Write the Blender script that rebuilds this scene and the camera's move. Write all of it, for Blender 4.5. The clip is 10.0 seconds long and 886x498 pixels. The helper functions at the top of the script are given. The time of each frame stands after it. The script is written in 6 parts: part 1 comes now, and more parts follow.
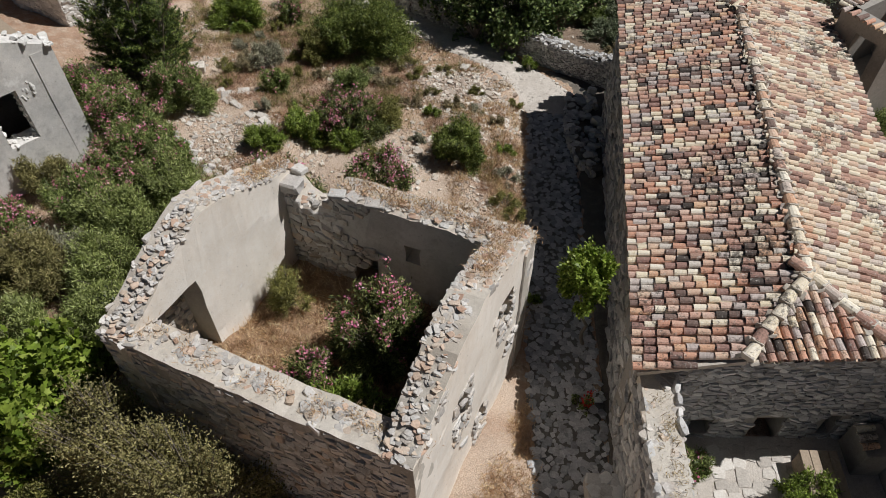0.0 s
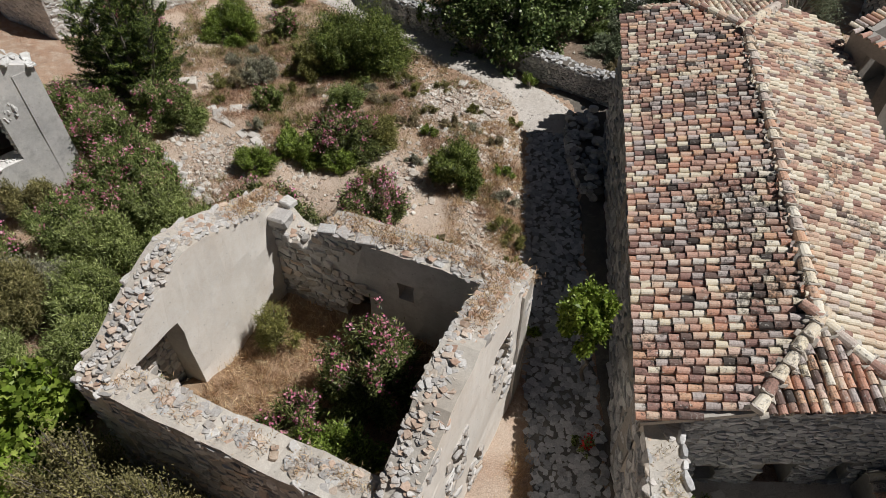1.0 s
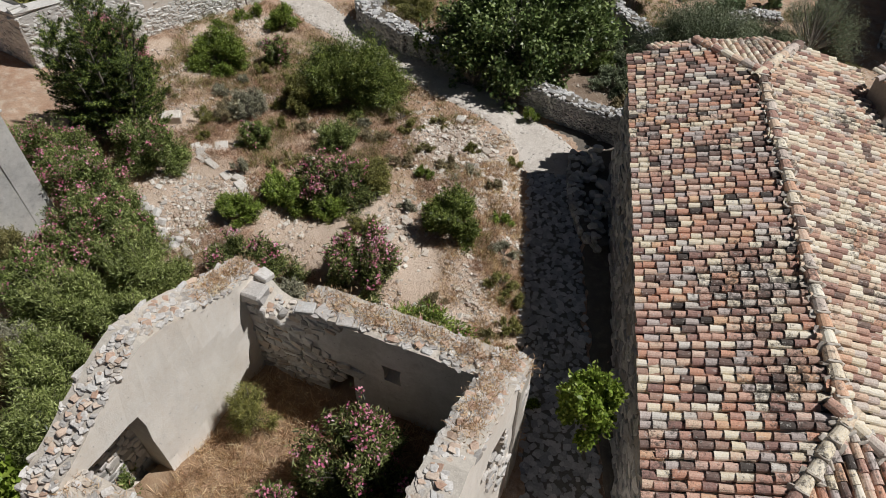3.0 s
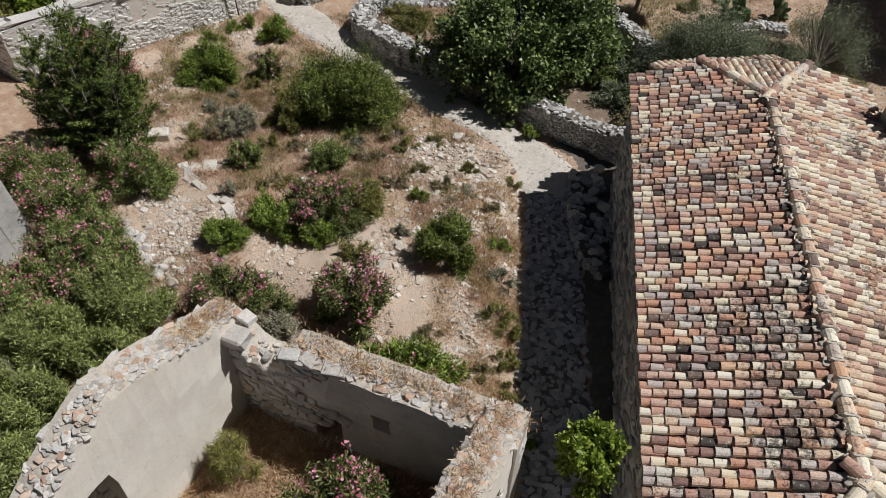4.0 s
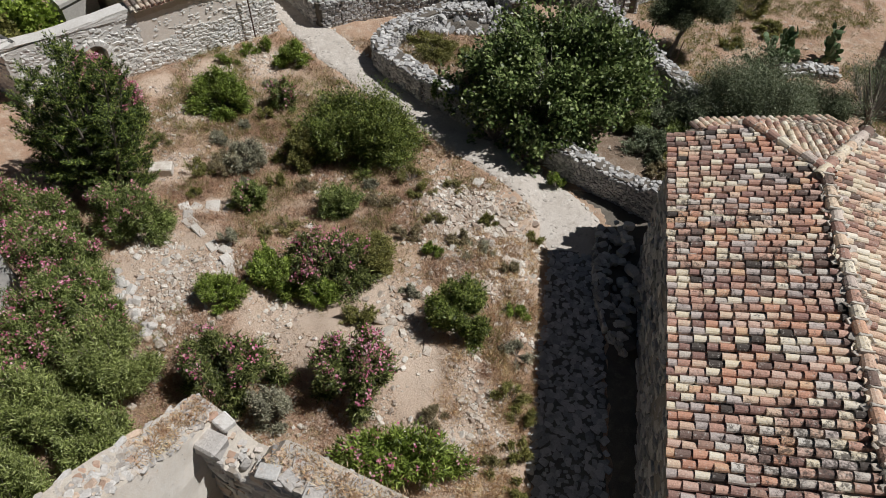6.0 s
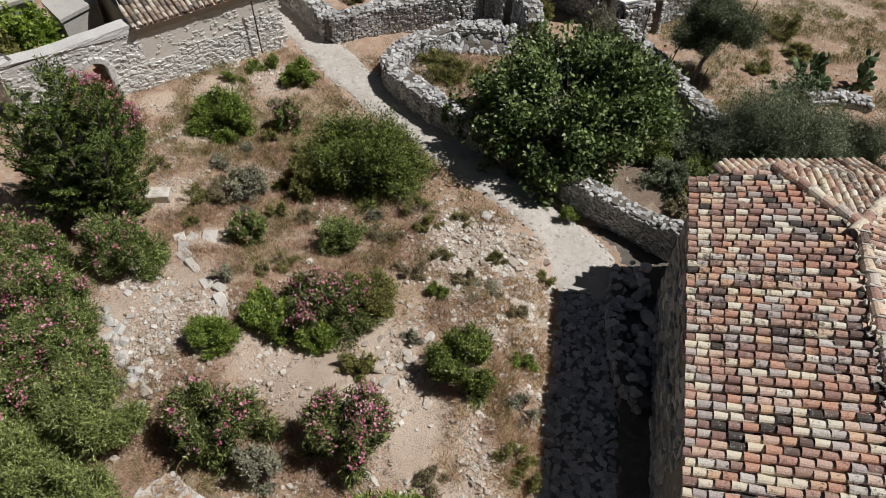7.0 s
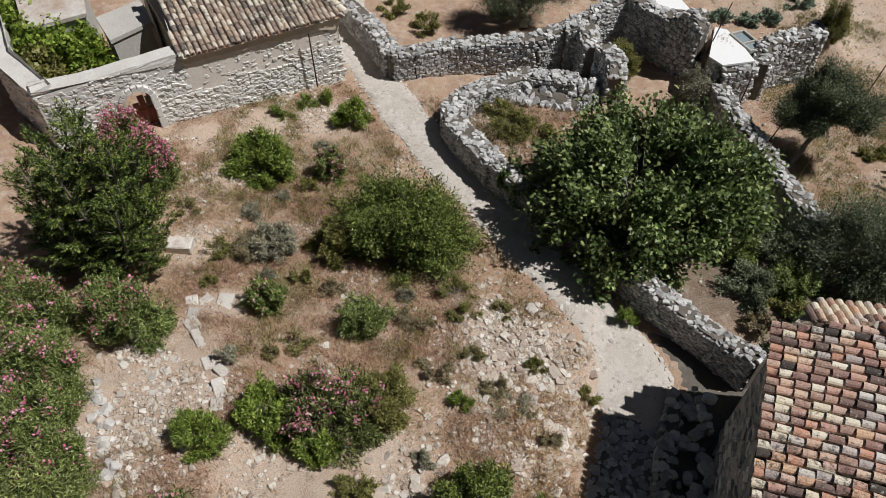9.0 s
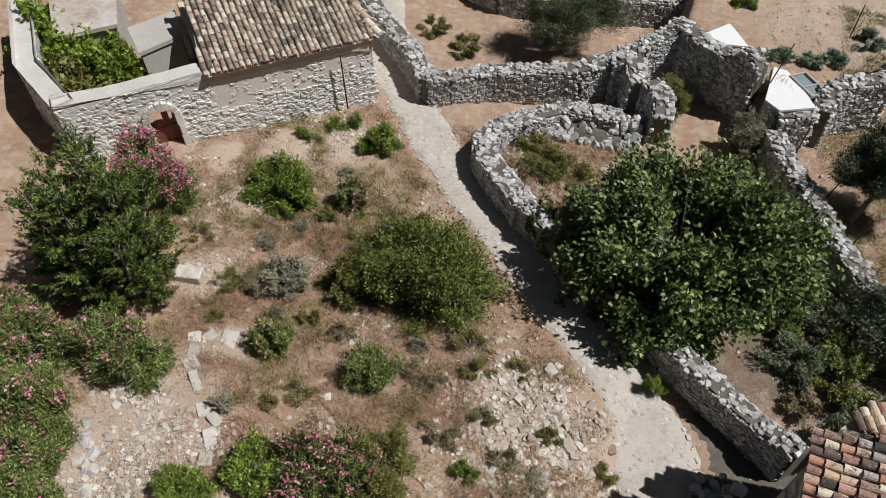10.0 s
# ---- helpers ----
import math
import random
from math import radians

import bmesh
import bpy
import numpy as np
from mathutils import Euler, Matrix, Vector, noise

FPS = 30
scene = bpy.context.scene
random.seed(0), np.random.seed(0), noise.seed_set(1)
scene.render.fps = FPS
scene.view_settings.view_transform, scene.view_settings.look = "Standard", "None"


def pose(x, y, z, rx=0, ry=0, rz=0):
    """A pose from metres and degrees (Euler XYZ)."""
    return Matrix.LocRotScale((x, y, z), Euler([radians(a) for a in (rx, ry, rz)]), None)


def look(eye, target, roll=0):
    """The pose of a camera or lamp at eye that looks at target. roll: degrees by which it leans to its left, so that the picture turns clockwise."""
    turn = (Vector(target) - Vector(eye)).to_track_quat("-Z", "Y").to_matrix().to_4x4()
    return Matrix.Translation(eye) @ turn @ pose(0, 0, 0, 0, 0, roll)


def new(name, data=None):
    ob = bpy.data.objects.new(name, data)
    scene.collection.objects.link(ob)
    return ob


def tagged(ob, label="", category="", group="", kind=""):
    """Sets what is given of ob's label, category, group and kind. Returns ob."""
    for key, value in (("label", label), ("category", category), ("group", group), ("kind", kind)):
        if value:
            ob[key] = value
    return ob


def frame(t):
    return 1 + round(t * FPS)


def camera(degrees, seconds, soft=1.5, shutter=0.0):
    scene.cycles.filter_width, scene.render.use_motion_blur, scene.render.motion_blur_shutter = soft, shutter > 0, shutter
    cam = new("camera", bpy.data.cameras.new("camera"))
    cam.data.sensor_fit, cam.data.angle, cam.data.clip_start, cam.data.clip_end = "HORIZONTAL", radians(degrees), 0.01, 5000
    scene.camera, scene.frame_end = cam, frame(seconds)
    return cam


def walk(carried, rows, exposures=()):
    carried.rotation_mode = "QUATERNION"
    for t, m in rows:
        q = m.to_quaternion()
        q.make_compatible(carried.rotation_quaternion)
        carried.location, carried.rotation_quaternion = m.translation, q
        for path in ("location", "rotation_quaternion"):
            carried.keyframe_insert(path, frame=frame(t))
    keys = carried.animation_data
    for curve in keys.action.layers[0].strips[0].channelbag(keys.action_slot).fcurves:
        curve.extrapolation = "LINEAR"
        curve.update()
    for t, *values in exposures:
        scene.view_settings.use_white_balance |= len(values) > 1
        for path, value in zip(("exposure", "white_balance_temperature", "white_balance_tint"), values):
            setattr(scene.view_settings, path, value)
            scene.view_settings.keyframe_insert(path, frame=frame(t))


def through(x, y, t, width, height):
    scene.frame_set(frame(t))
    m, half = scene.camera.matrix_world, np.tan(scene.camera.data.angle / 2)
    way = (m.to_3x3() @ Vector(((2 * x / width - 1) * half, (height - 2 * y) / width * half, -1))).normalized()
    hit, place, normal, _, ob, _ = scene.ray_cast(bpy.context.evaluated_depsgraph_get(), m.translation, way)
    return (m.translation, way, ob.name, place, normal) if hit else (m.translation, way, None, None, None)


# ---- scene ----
cam = camera(64.0, 10.0, soft=0.8)
PATH = [
    (0, (0.409, -0.342, 16.373), (0.344, 0.971, 14.866), -0.3),
    (0.5, (0.454, 0.166, 16.388), (0.388, 1.48, 14.882), -0.2),
    (1, (0.478, 0.674, 16.392), (0.412, 1.987, 14.885), -0.1),
    (1.5, (0.516, 1.179, 16.397), (0.448, 2.491, 14.89), -0.0),
    (2, (0.546, 1.688, 16.401), (0.478, 3.0, 14.893), 0.1),
    (2.5, (0.583, 2.203, 16.417), (0.513, 3.514, 14.908), 0.0),
    (2.7, (0.591, 2.369, 16.443), (0.519, 3.683, 14.937), 0.1),
    (4, (0.699, 3.731, 16.401), (0.625, 5.041, 14.892), 0.2),
    (4.5, (0.689, 4.249, 16.397), (0.613, 5.558, 14.886), 0.4),
    (5, (0.73, 4.804, 16.39), (0.634, 6.109, 14.877), 0.3),
    (5.5, (0.759, 5.411, 16.355), (0.642, 6.714, 14.843), 0.4),
    (7, (0.838, 7.656, 16.355), (0.659, 8.944, 14.836), 0.3),
    (7.5, (0.941, 8.553, 16.343), (0.735, 9.831, 14.818), -0.0),
    (8, (1.001, 9.435, 16.288), (0.739, 10.701, 14.762), -0.3),
    (8.5, (1.035, 10.337, 16.262), (0.716, 11.587, 14.734), -0.4),
    (9, (1.076, 11.256, 16.218), (0.698, 12.488, 14.688), -0.6),
    (9.5, (1.077, 12.197, 16.224), (0.644, 13.406, 14.69), -0.9),
    (10, (1.11, 13.108, 16.163), (0.62, 14.296, 14.631), -1.1),
]
walk(cam, [(t, look(eye, target, roll)) for t, eye, target, roll in PATH])

# ---- light ----
SUN_FROM = Vector((2.62, 0.45, 4.13)).normalized()
sun = new("sun", bpy.data.lights.new("sun", "SUN"))
sun.data.energy, sun.data.angle, sun.data.color = 5.0, radians(0.55), (1.0, 0.99, 0.985)
sun.matrix_world = look((30, 5, 50), Vector((30, 5, 50)) - SUN_FROM)
world = bpy.data.worlds.new("world")
scene.world = world
world.use_nodes = True
sky = world.node_tree.nodes.new("ShaderNodeTexSky")
sky.sky_type, sky.sun_disc = "NISHITA", False
sky.sun_elevation = math.asin(SUN_FROM.z)
sky.sun_rotation = math.atan2(SUN_FROM.x, SUN_FROM.y)
world.node_tree.links.new(sky.outputs[0], world.node_tree.nodes["Background"].inputs[0])
world.node_tree.nodes["Background"].inputs[1].default_value = 0.0185
scene.view_settings.exposure = -0.27

RNG = np.random.default_rng(7)


# ---- materials ----
class Nodes:
    def __init__(self, name, rough=0.9):
        self.mat = bpy.data.materials.new(name)
        self.mat.use_nodes = True
        self.t = self.mat.node_tree
        self.b = self.t.nodes["Principled BSDF"]
        self.b.inputs["Roughness"].default_value = rough
        self.b.inputs["Specular IOR Level"].default_value = 0.25
        self.geo = self.t.nodes.new("ShaderNodeNewGeometry")

    def add(self, kind, **ins):
        n = self.t.nodes.new(kind)
        for k, v in ins.items():
            self.put(n, k.replace("_", " "), v)
        return n

    def put(self, n, k, v):
        s = n.inputs[int(k)] if k.isdigit() else n.inputs[k]
        if isinstance(v, bpy.types.NodeSocket):
            self.t.links.new(v, s)
        else:
            s.default_value = v

    def noise(self, scale, detail=4.0, rough=0.6, vec=None):
        n = self.add("ShaderNodeTexNoise", Scale=scale, Detail=detail, Roughness=rough)
        self.t.links.new(vec or self.geo.outputs["Position"], n.inputs["Vector"])
        return n.outputs["Fac"]

    def voronoi(self, scale, feature="F1"):
        n = self.add("ShaderNodeTexVoronoi", Scale=scale)
        n.feature = feature
        self.t.links.new(self.geo.outputs["Position"], n.inputs["Vector"])
        return n

    def ramp(self, fac, stops, mode="LINEAR"):
        n = self.add("ShaderNodeValToRGB")
        r = n.color_ramp
        r.interpolation = mode
        while len(r.elements) < len(stops):
            r.elements.new(0.5)
        for e, (p, c) in zip(r.elements, stops):
            e.position, e.color = p, (*c, 1) if len(c) == 3 else c
        self.t.links.new(fac, n.inputs[0])
        return n.outputs[0]

    def mix(self, fac, a, b, mode="MIX"):
        n = self.t.nodes.new("ShaderNodeMix")
        n.data_type, n.blend_type = "RGBA", mode
        for i, v in ((0, fac), (6, a), (7, b)):
            if isinstance(v, bpy.types.NodeSocket):
                self.t.links.new(v, n.inputs[i])
            else:
                n.inputs[i].default_value = v if i == 0 else (*v, 1)
        return n.outputs[2]

    def math(self, op, a, b=0.0):
        n = self.t.nodes.new("ShaderNodeMath")
        n.operation = op
        for i, v in ((0, a), (1, b)):
            if isinstance(v, bpy.types.NodeSocket):
                self.t.links.new(v, n.inputs[i])
            else:
                n.inputs[i].default_value = v
        return n.outputs[0]

    def random(self):
        info = self.t.nodes.new("ShaderNodeObjectInfo")
        s = self.math("ADD", info.outputs["Random"], self.geo.outputs["Random Per Island"])
        return self.math("FRACT", s)

    def bump(self, height, strength=0.5, dist=0.02):
        n = self.add("ShaderNodeBump", Strength=strength, Distance=dist, Height=height)
        self.t.links.new(n.outputs[0], self.b.inputs["Normal"])

    def color(self, c):
        self.t.links.new(c, self.b.inputs["Base Color"])
        return self.mat


def stone_material(name, stops, dirt=(0.16, 0.13, 0.10), dirt_at=(0.52, 0.72), bump=0.6):
    n = Nodes(name, 0.92)
    c = n.ramp(n.random(), stops)
    fine = n.noise(26, 6)
    c = n.mix(0.55, c, n.ramp(fine, [(0.25, (0.3, 0.3, 0.3)), (0.75, (0.72, 0.72, 0.72))]), "OVERLAY")
    c = n.mix(n.ramp(n.noise(1.7, 6, 0.7), [(dirt_at[0], (0, 0, 0)), (dirt_at[1], (0.75, 0.75, 0.75))]), c, dirt)
    n.bump(n.math("ADD", fine, n.noise(9, 3)), bump, 0.02)
    return n.color(c)


GREY_STONE = stone_material("grey_limestone", [(0, (0.30, 0.295, 0.29)), (0.4, (0.43, 0.42, 0.41)), (0.75, (0.55, 0.54, 0.52)), (1, (0.67, 0.655, 0.625))], (0.12, 0.11, 0.10))
PALE_STONE = stone_material("pale_limestone", [(0, (0.54, 0.52, 0.485)), (0.5, (0.68, 0.665, 0.63)), (1, (0.79, 0.775, 0.74))], (0.30, 0.26, 0.20))
RUIN_STONE = stone_material("ruin_rubble_stone", [(0, (0.34, 0.32, 0.295)), (0.3, (0.49, 0.46, 0.43)), (0.62, (0.62, 0.59, 0.55)), (0.74, (0.46, 0.45, 0.43)), (0.9, (0.56, 0.47, 0.38)), (0.95, (0.55, 0.42, 0.32)), (1, (0.66, 0.64, 0.60))], (0.27, 0.20, 0.13))
SHARD = stone_material("broken_tile_shard", [(0, (0.40, 0.26, 0.19)), (0.4, (0.53, 0.40, 0.31)), (0.7, (0.59, 0.49, 0.40)), (1, (0.48, 0.33, 0.245))], (0.30, 0.22, 0.16))
RUBBLE_STONE = stone_material("field_rubble_stone", [(0, (0.34, 0.27, 0.22)), (0.35, (0.50, 0.43, 0.36)), (0.7, (0.58, 0.53, 0.46)), (1, (0.68, 0.64, 0.58))], (0.27, 0.18, 0.12))
LANE_STONE = stone_material("lane_stone", [(0, (0.40, 0.365, 0.325)), (0.5, (0.52, 0.48, 0.43)), (1, (0.66, 0.62, 0.565))], (0.38, 0.33, 0.275))
COBBLE = stone_material("lane_cobble", [(0, (0.30, 0.31, 0.32)), (0.5, (0.45, 0.455, 0.465)), (1, (0.60, 0.60, 0.60))], (0.17, 0.165, 0.16))


def plaster_material(name, base, stain, patch, grey):
    n = Nodes(name, 0.9)
    big = n.noise(0.55, 8, 0.72)
    mid = n.noise(3.2, 7, 0.65)
    c = n.mix(n.ramp(big, [(0.38, (0, 0, 0)), (0.66, (1, 1, 1))]), base, stain)
    c = n.mix(n.ramp(mid, [(0.55, (0, 0, 0)), (0.72, (0.6, 0.6, 0.6))]), c, grey)
    c = n.mix(n.ramp(n.noise(1.3, 9, 0.75), [(0.62, (0, 0, 0)), (0.68, (0.9, 0.9, 0.9))]), c, patch)
    pit = n.voronoi(6.5)
    c = n.mix(n.ramp(pit.outputs["Distance"], [(0.05, (0.7, 0.7, 0.7)), (0.11, (0, 0, 0))]), c, tuple(0.45 * k for k in grey))
    c = n.mix(0.5, c, n.ramp(n.noise(11, 9, 0.8), [(0.3, (0.33, 0.33, 0.33)), (0.7, (0.67, 0.67, 0.67))]), "OVERLAY")
    c = n.mix(0.45, c, n.ramp(n.noise(60, 4), [(0.3, (0.35, 0.35, 0.35)), (0.7, (0.65, 0.65, 0.65))]), "OVERLAY")
    n.bump(n.math("ADD", mid, n.noise(30, 5)), 0.35, 0.02)
    return n.color(c)


PLASTER = plaster_material("ochre_plaster", (0.84, 0.785, 0.705), (0.75, 0.67, 0.575), (0.88, 0.86, 0.82), (0.68, 0.63, 0.565))
GREY_PLASTER = plaster_material("grey_plaster", (0.66, 0.64, 0.605), (0.47, 0.455, 0.43), (0.76, 0.74, 0.70), (0.38, 0.36, 0.33))
SHELL_PLASTER = plaster_material("stained_pale_plaster", (0.80, 0.765, 0.715), (0.52, 0.505, 0.48), (0.86, 0.84, 0.80), (0.36, 0.345, 0.325))
# Weathered plaster with shade put into its colour, mainly for faces away from the sun.
SHADE_WALL = plaster_material("weathered_wall_in_shade", (0.36, 0.335, 0.30), (0.25, 0.23, 0.205), (0.47, 0.45, 0.42), (0.20, 0.19, 0.18))
MORTAR = plaster_material("lime_mortar", (0.54, 0.50, 0.44), (0.45, 0.39, 0.32), (0.62, 0.59, 0.54), (0.40, 0.37, 0.33))
PALE_MORTAR = plaster_material("pale_mortar", (0.70, 0.68, 0.64), (0.62, 0.59, 0.545), (0.76, 0.745, 0.71), (0.54, 0.51, 0.47))
PINK_RENDER = plaster_material("worn_pinkish_render", (0.76, 0.695, 0.625), (0.66, 0.585, 0.51), (0.82, 0.79, 0.74), (0.62, 0.57, 0.51))
RENDER = plaster_material("tan_render", (0.64, 0.54, 0.42), (0.56, 0.47, 0.37), (0.68, 0.62, 0.54), (0.52, 0.46, 0.39))
COPING = plaster_material("weathered_coping", (0.62, 0.60, 0.565), (0.52, 0.495, 0.455), (0.70, 0.685, 0.65), (0.46, 0.44, 0.405))
CONCRETE = plaster_material("concrete", (0.50, 0.48, 0.44), (0.42, 0.40, 0.36), (0.56, 0.54, 0.50), (0.38, 0.36, 0.33))


def tile_material(name, pale, grey=False):
    n = Nodes(name, 0.85)
    stops = [(0, (0.76, 0.68, 0.54)), (0.09, (0.56, 0.35, 0.27)), (0.17, (0.31, 0.185, 0.155)), (0.25, (0.64, 0.475, 0.355)), (0.33, (0.49, 0.42, 0.385)), (0.41, (0.56, 0.31, 0.215)), (0.49, (0.73, 0.655, 0.53)),
             (0.57, (0.41, 0.265, 0.205)), (0.64, (0.61, 0.44, 0.355)), (0.71, (0.60, 0.55, 0.49)), (0.78, (0.19, 0.13, 0.11)), (0.84, (0.64, 0.42, 0.275)), (0.91, (0.075, 0.062, 0.055)), (0.95, (0.49, 0.29, 0.225))]
    if pale:
        stops = [(0, (0.72, 0.64, 0.51)), (0.13, (0.62, 0.46, 0.34)), (0.25, (0.76, 0.69, 0.56)), (0.38, (0.48, 0.30, 0.23)), (0.48, (0.68, 0.58, 0.45)), (0.60, (0.58, 0.50, 0.43)),
                 (0.70, (0.36, 0.22, 0.175)), (0.79, (0.65, 0.50, 0.375)), (0.89, (0.20, 0.14, 0.115)), (0.94, (0.60, 0.385, 0.265))]
    if grey:
        stops = [(0, (0.42, 0.34, 0.27)), (0.2, (0.58, 0.50, 0.41)), (0.38, (0.34, 0.255, 0.20)), (0.52, (0.64, 0.57, 0.48)), (0.7, (0.29, 0.22, 0.18)), (0.82, (0.52, 0.40, 0.31)), (0.92, (0.17, 0.14, 0.12))]
    c = n.ramp(n.random(), stops, "CONSTANT")
    fine = n.noise(38, 6)
    tone = n.math("FRACT", n.math("MULTIPLY", n.random(), 13.7))
    c = n.mix(0.5, c, n.ramp(tone, [(0, (0.36, 0.35, 0.35)), (1, (0.63, 0.63, 0.62))]), "OVERLAY")
    c = n.mix(0.65, c, n.ramp(fine, [(0.28, (0.2, 0.2, 0.2)), (0.72, (0.74, 0.74, 0.74))]), "OVERLAY")
    lichen = n.math("ADD", n.noise(10, 9, 0.78), n.math("MULTIPLY", n.math("SUBTRACT", n.noise(0.55, 3), 0.5), 0.5))
    c = n.mix(n.ramp(lichen, [(0.535, (0, 0, 0)), (0.635, (0.86, 0.86, 0.86))]), c, (0.06, 0.05, 0.044))
    c = n.mix(n.ramp(n.noise(15, 7, 0.75), [(0.565, (0, 0, 0)), (0.66, (0.8, 0.8, 0.8))]), c, (0.60, 0.565, 0.51))
    n.bump(fine, 0.3, 0.01)
    return n.color(c)


TILE = tile_material("terracotta_tile", False)
TILE_PALE = tile_material("sun_bleached_tile", True)


def leaf_material(name, dark, mid, light, through=0.22, rough=0.5):
    n = Nodes(name, rough)
    n.b.inputs["Specular IOR Level"].default_value = 0.35
    c = n.ramp(n.random(), [(0, dark), (0.5, mid), (1, light)])
    c = n.mix(0.5, c, n.ramp(n.noise(1.9, 4), [(0.32, (0.2, 0.2, 0.2)), (0.68, (0.76, 0.76, 0.76))]), "OVERLAY")
    c = n.mix(0.6, c, n.ramp(n.noise(5.5, 5, 0.65), [(0.34, (0.22, 0.22, 0.22)), (0.68, (0.78, 0.78, 0.74))]), "OVERLAY")
    n.color(c)
    tr = n.add("ShaderNodeBsdfTranslucent", Color=c)
    mx = n.add("ShaderNodeMixShader", Fac=through)
    n.t.links.new(n.b.outputs[0], mx.inputs[1])
    n.t.links.new(tr.outputs[0], mx.inputs[2])
    n.t.links.new(mx.outputs[0], n.t.nodes["Material Output"].inputs[0])
    return n.mat


LEAF_OLEANDER = leaf_material("oleander_leaf", (0.04, 0.06, 0.013), (0.165, 0.215, 0.05), (0.46, 0.52, 0.21), 0.22, 0.45)
LEAF_OLEANDER_DARK = leaf_material("dark_oleander_leaf", (0.026, 0.04, 0.01), (0.115, 0.14, 0.036), (0.38, 0.41, 0.16), 0.2, 0.42)
LEAF_FIG = leaf_material("fig_leaf", (0.035, 0.062, 0.02), (0.115, 0.165, 0.045), (0.35, 0.42, 0.17), 0.2, 0.42)
LEAF_BRIGHT = leaf_material("bright_leaf", (0.058, 0.092, 0.012), (0.195, 0.268, 0.043), (0.43, 0.52, 0.13), 0.28, 0.42)
LEAF_SHRUB = leaf_material("deep_green_leaf", (0.035, 0.058, 0.012), (0.135, 0.175, 0.036), (0.36, 0.41, 0.115), 0.24, 0.42)
LEAF_VINE = leaf_material("vine_leaf", (0.085, 0.135, 0.018), (0.22, 0.31, 0.042), (0.43, 0.51, 0.11), 0.35, 0.45)
LEAF_SCRUB = leaf_material("dry_olive_leaf", (0.12, 0.115, 0.04), (0.25, 0.225, 0.085), (0.42, 0.37, 0.18), 0.25, 0.7)
LEAF_PINE = leaf_material("conifer_leaf", (0.01, 0.022, 0.005), (0.055, 0.09, 0.018), (0.33, 0.40, 0.085), 0.14, 0.6)
LEAF_OLIVE = leaf_material("olive_leaf", (0.055, 0.075, 0.038), (0.18, 0.215, 0.12), (0.42, 0.46, 0.31), 0.18, 0.45)
LEAF_OLIVE_DARK = leaf_material("dark_olive_leaf", (0.035, 0.05, 0.025), (0.11, 0.135, 0.07), (0.30, 0.33, 0.20), 0.16, 0.45)
LEAF_YELLOW = leaf_material("yellow_green_leaf", (0.13, 0.135, 0.035), (0.23, 0.225, 0.065), (0.36, 0.33, 0.12), 0.25)
LEAF_SILVER = leaf_material("silver_leaf", (0.16, 0.22, 0.16), (0.27, 0.34, 0.25), (0.42, 0.48, 0.38), 0.15, 0.6)
LEAF_DRY = leaf_material("dry_leaf", (0.17, 0.13, 0.075), (0.28, 0.23, 0.13), (0.40, 0.35, 0.22), 0.2, 0.8)
LEAF_GREY = leaf_material("grey_leaf", (0.20, 0.19, 0.13), (0.32, 0.31, 0.22), (0.46, 0.44, 0.33), 0.15, 0.8)
BLOSSOM = leaf_material("pink_blossom", (0.60, 0.12, 0.27), (0.75, 0.28, 0.42), (0.86, 0.52, 0.60), 0.3, 0.7)
LEAF_THICKET = leaf_material("grey_green_thicket_leaf", (0.07, 0.088, 0.02), (0.255, 0.305, 0.085), (0.53, 0.58, 0.25), 0.24, 0.5)
GRASS_DRY = leaf_material("dry_grass", (0.29, 0.185, 0.12), (0.46, 0.32, 0.215), (0.60, 0.46, 0.33), 0.2, 0.9)
GRASS_ORANGE = leaf_material("orange_straw", (0.44, 0.28, 0.15), (0.58, 0.41, 0.25), (0.70, 0.55, 0.37), 0.2, 0.9)
GRASS_RED = leaf_material("red_brown_grass", (0.34, 0.19, 0.13), (0.50, 0.32, 0.225), (0.62, 0.44, 0.32), 0.2, 0.9)
GRASS_PALE = leaf_material("straw_grass", (0.34, 0.25, 0.13), (0.45, 0.35, 0.20), (0.55, 0.45, 0.28), 0.2, 0.9)


def plain(name, c, rough=0.8, metal=0.0):
    n = Nodes(name, rough)
    n.b.inputs["Metallic"].default_value = metal
    return n.color(n.mix(0.5, c, n.ramp(n.noise(18, 5), [(0.3, (0.3, 0.3, 0.3)), (0.7, (0.7, 0.7, 0.7))]), "OVERLAY"))


BARK = plain("grey_bark", (0.22, 0.19, 0.16))
WOOD = plain("weathered_wood", (0.34, 0.27, 0.20))
DOOR_RED = plain("red_brown_door_paint", (0.20, 0.065, 0.045), 0.6)
IRON = plain("rusty_iron", (0.10, 0.06, 0.045), 0.7, 0.3)
WHITEWASH = plain("whitewash", (0.80, 0.80, 0.79))
GLASS = plain("skylight_glass", (0.25, 0.30, 0.32), 0.2)


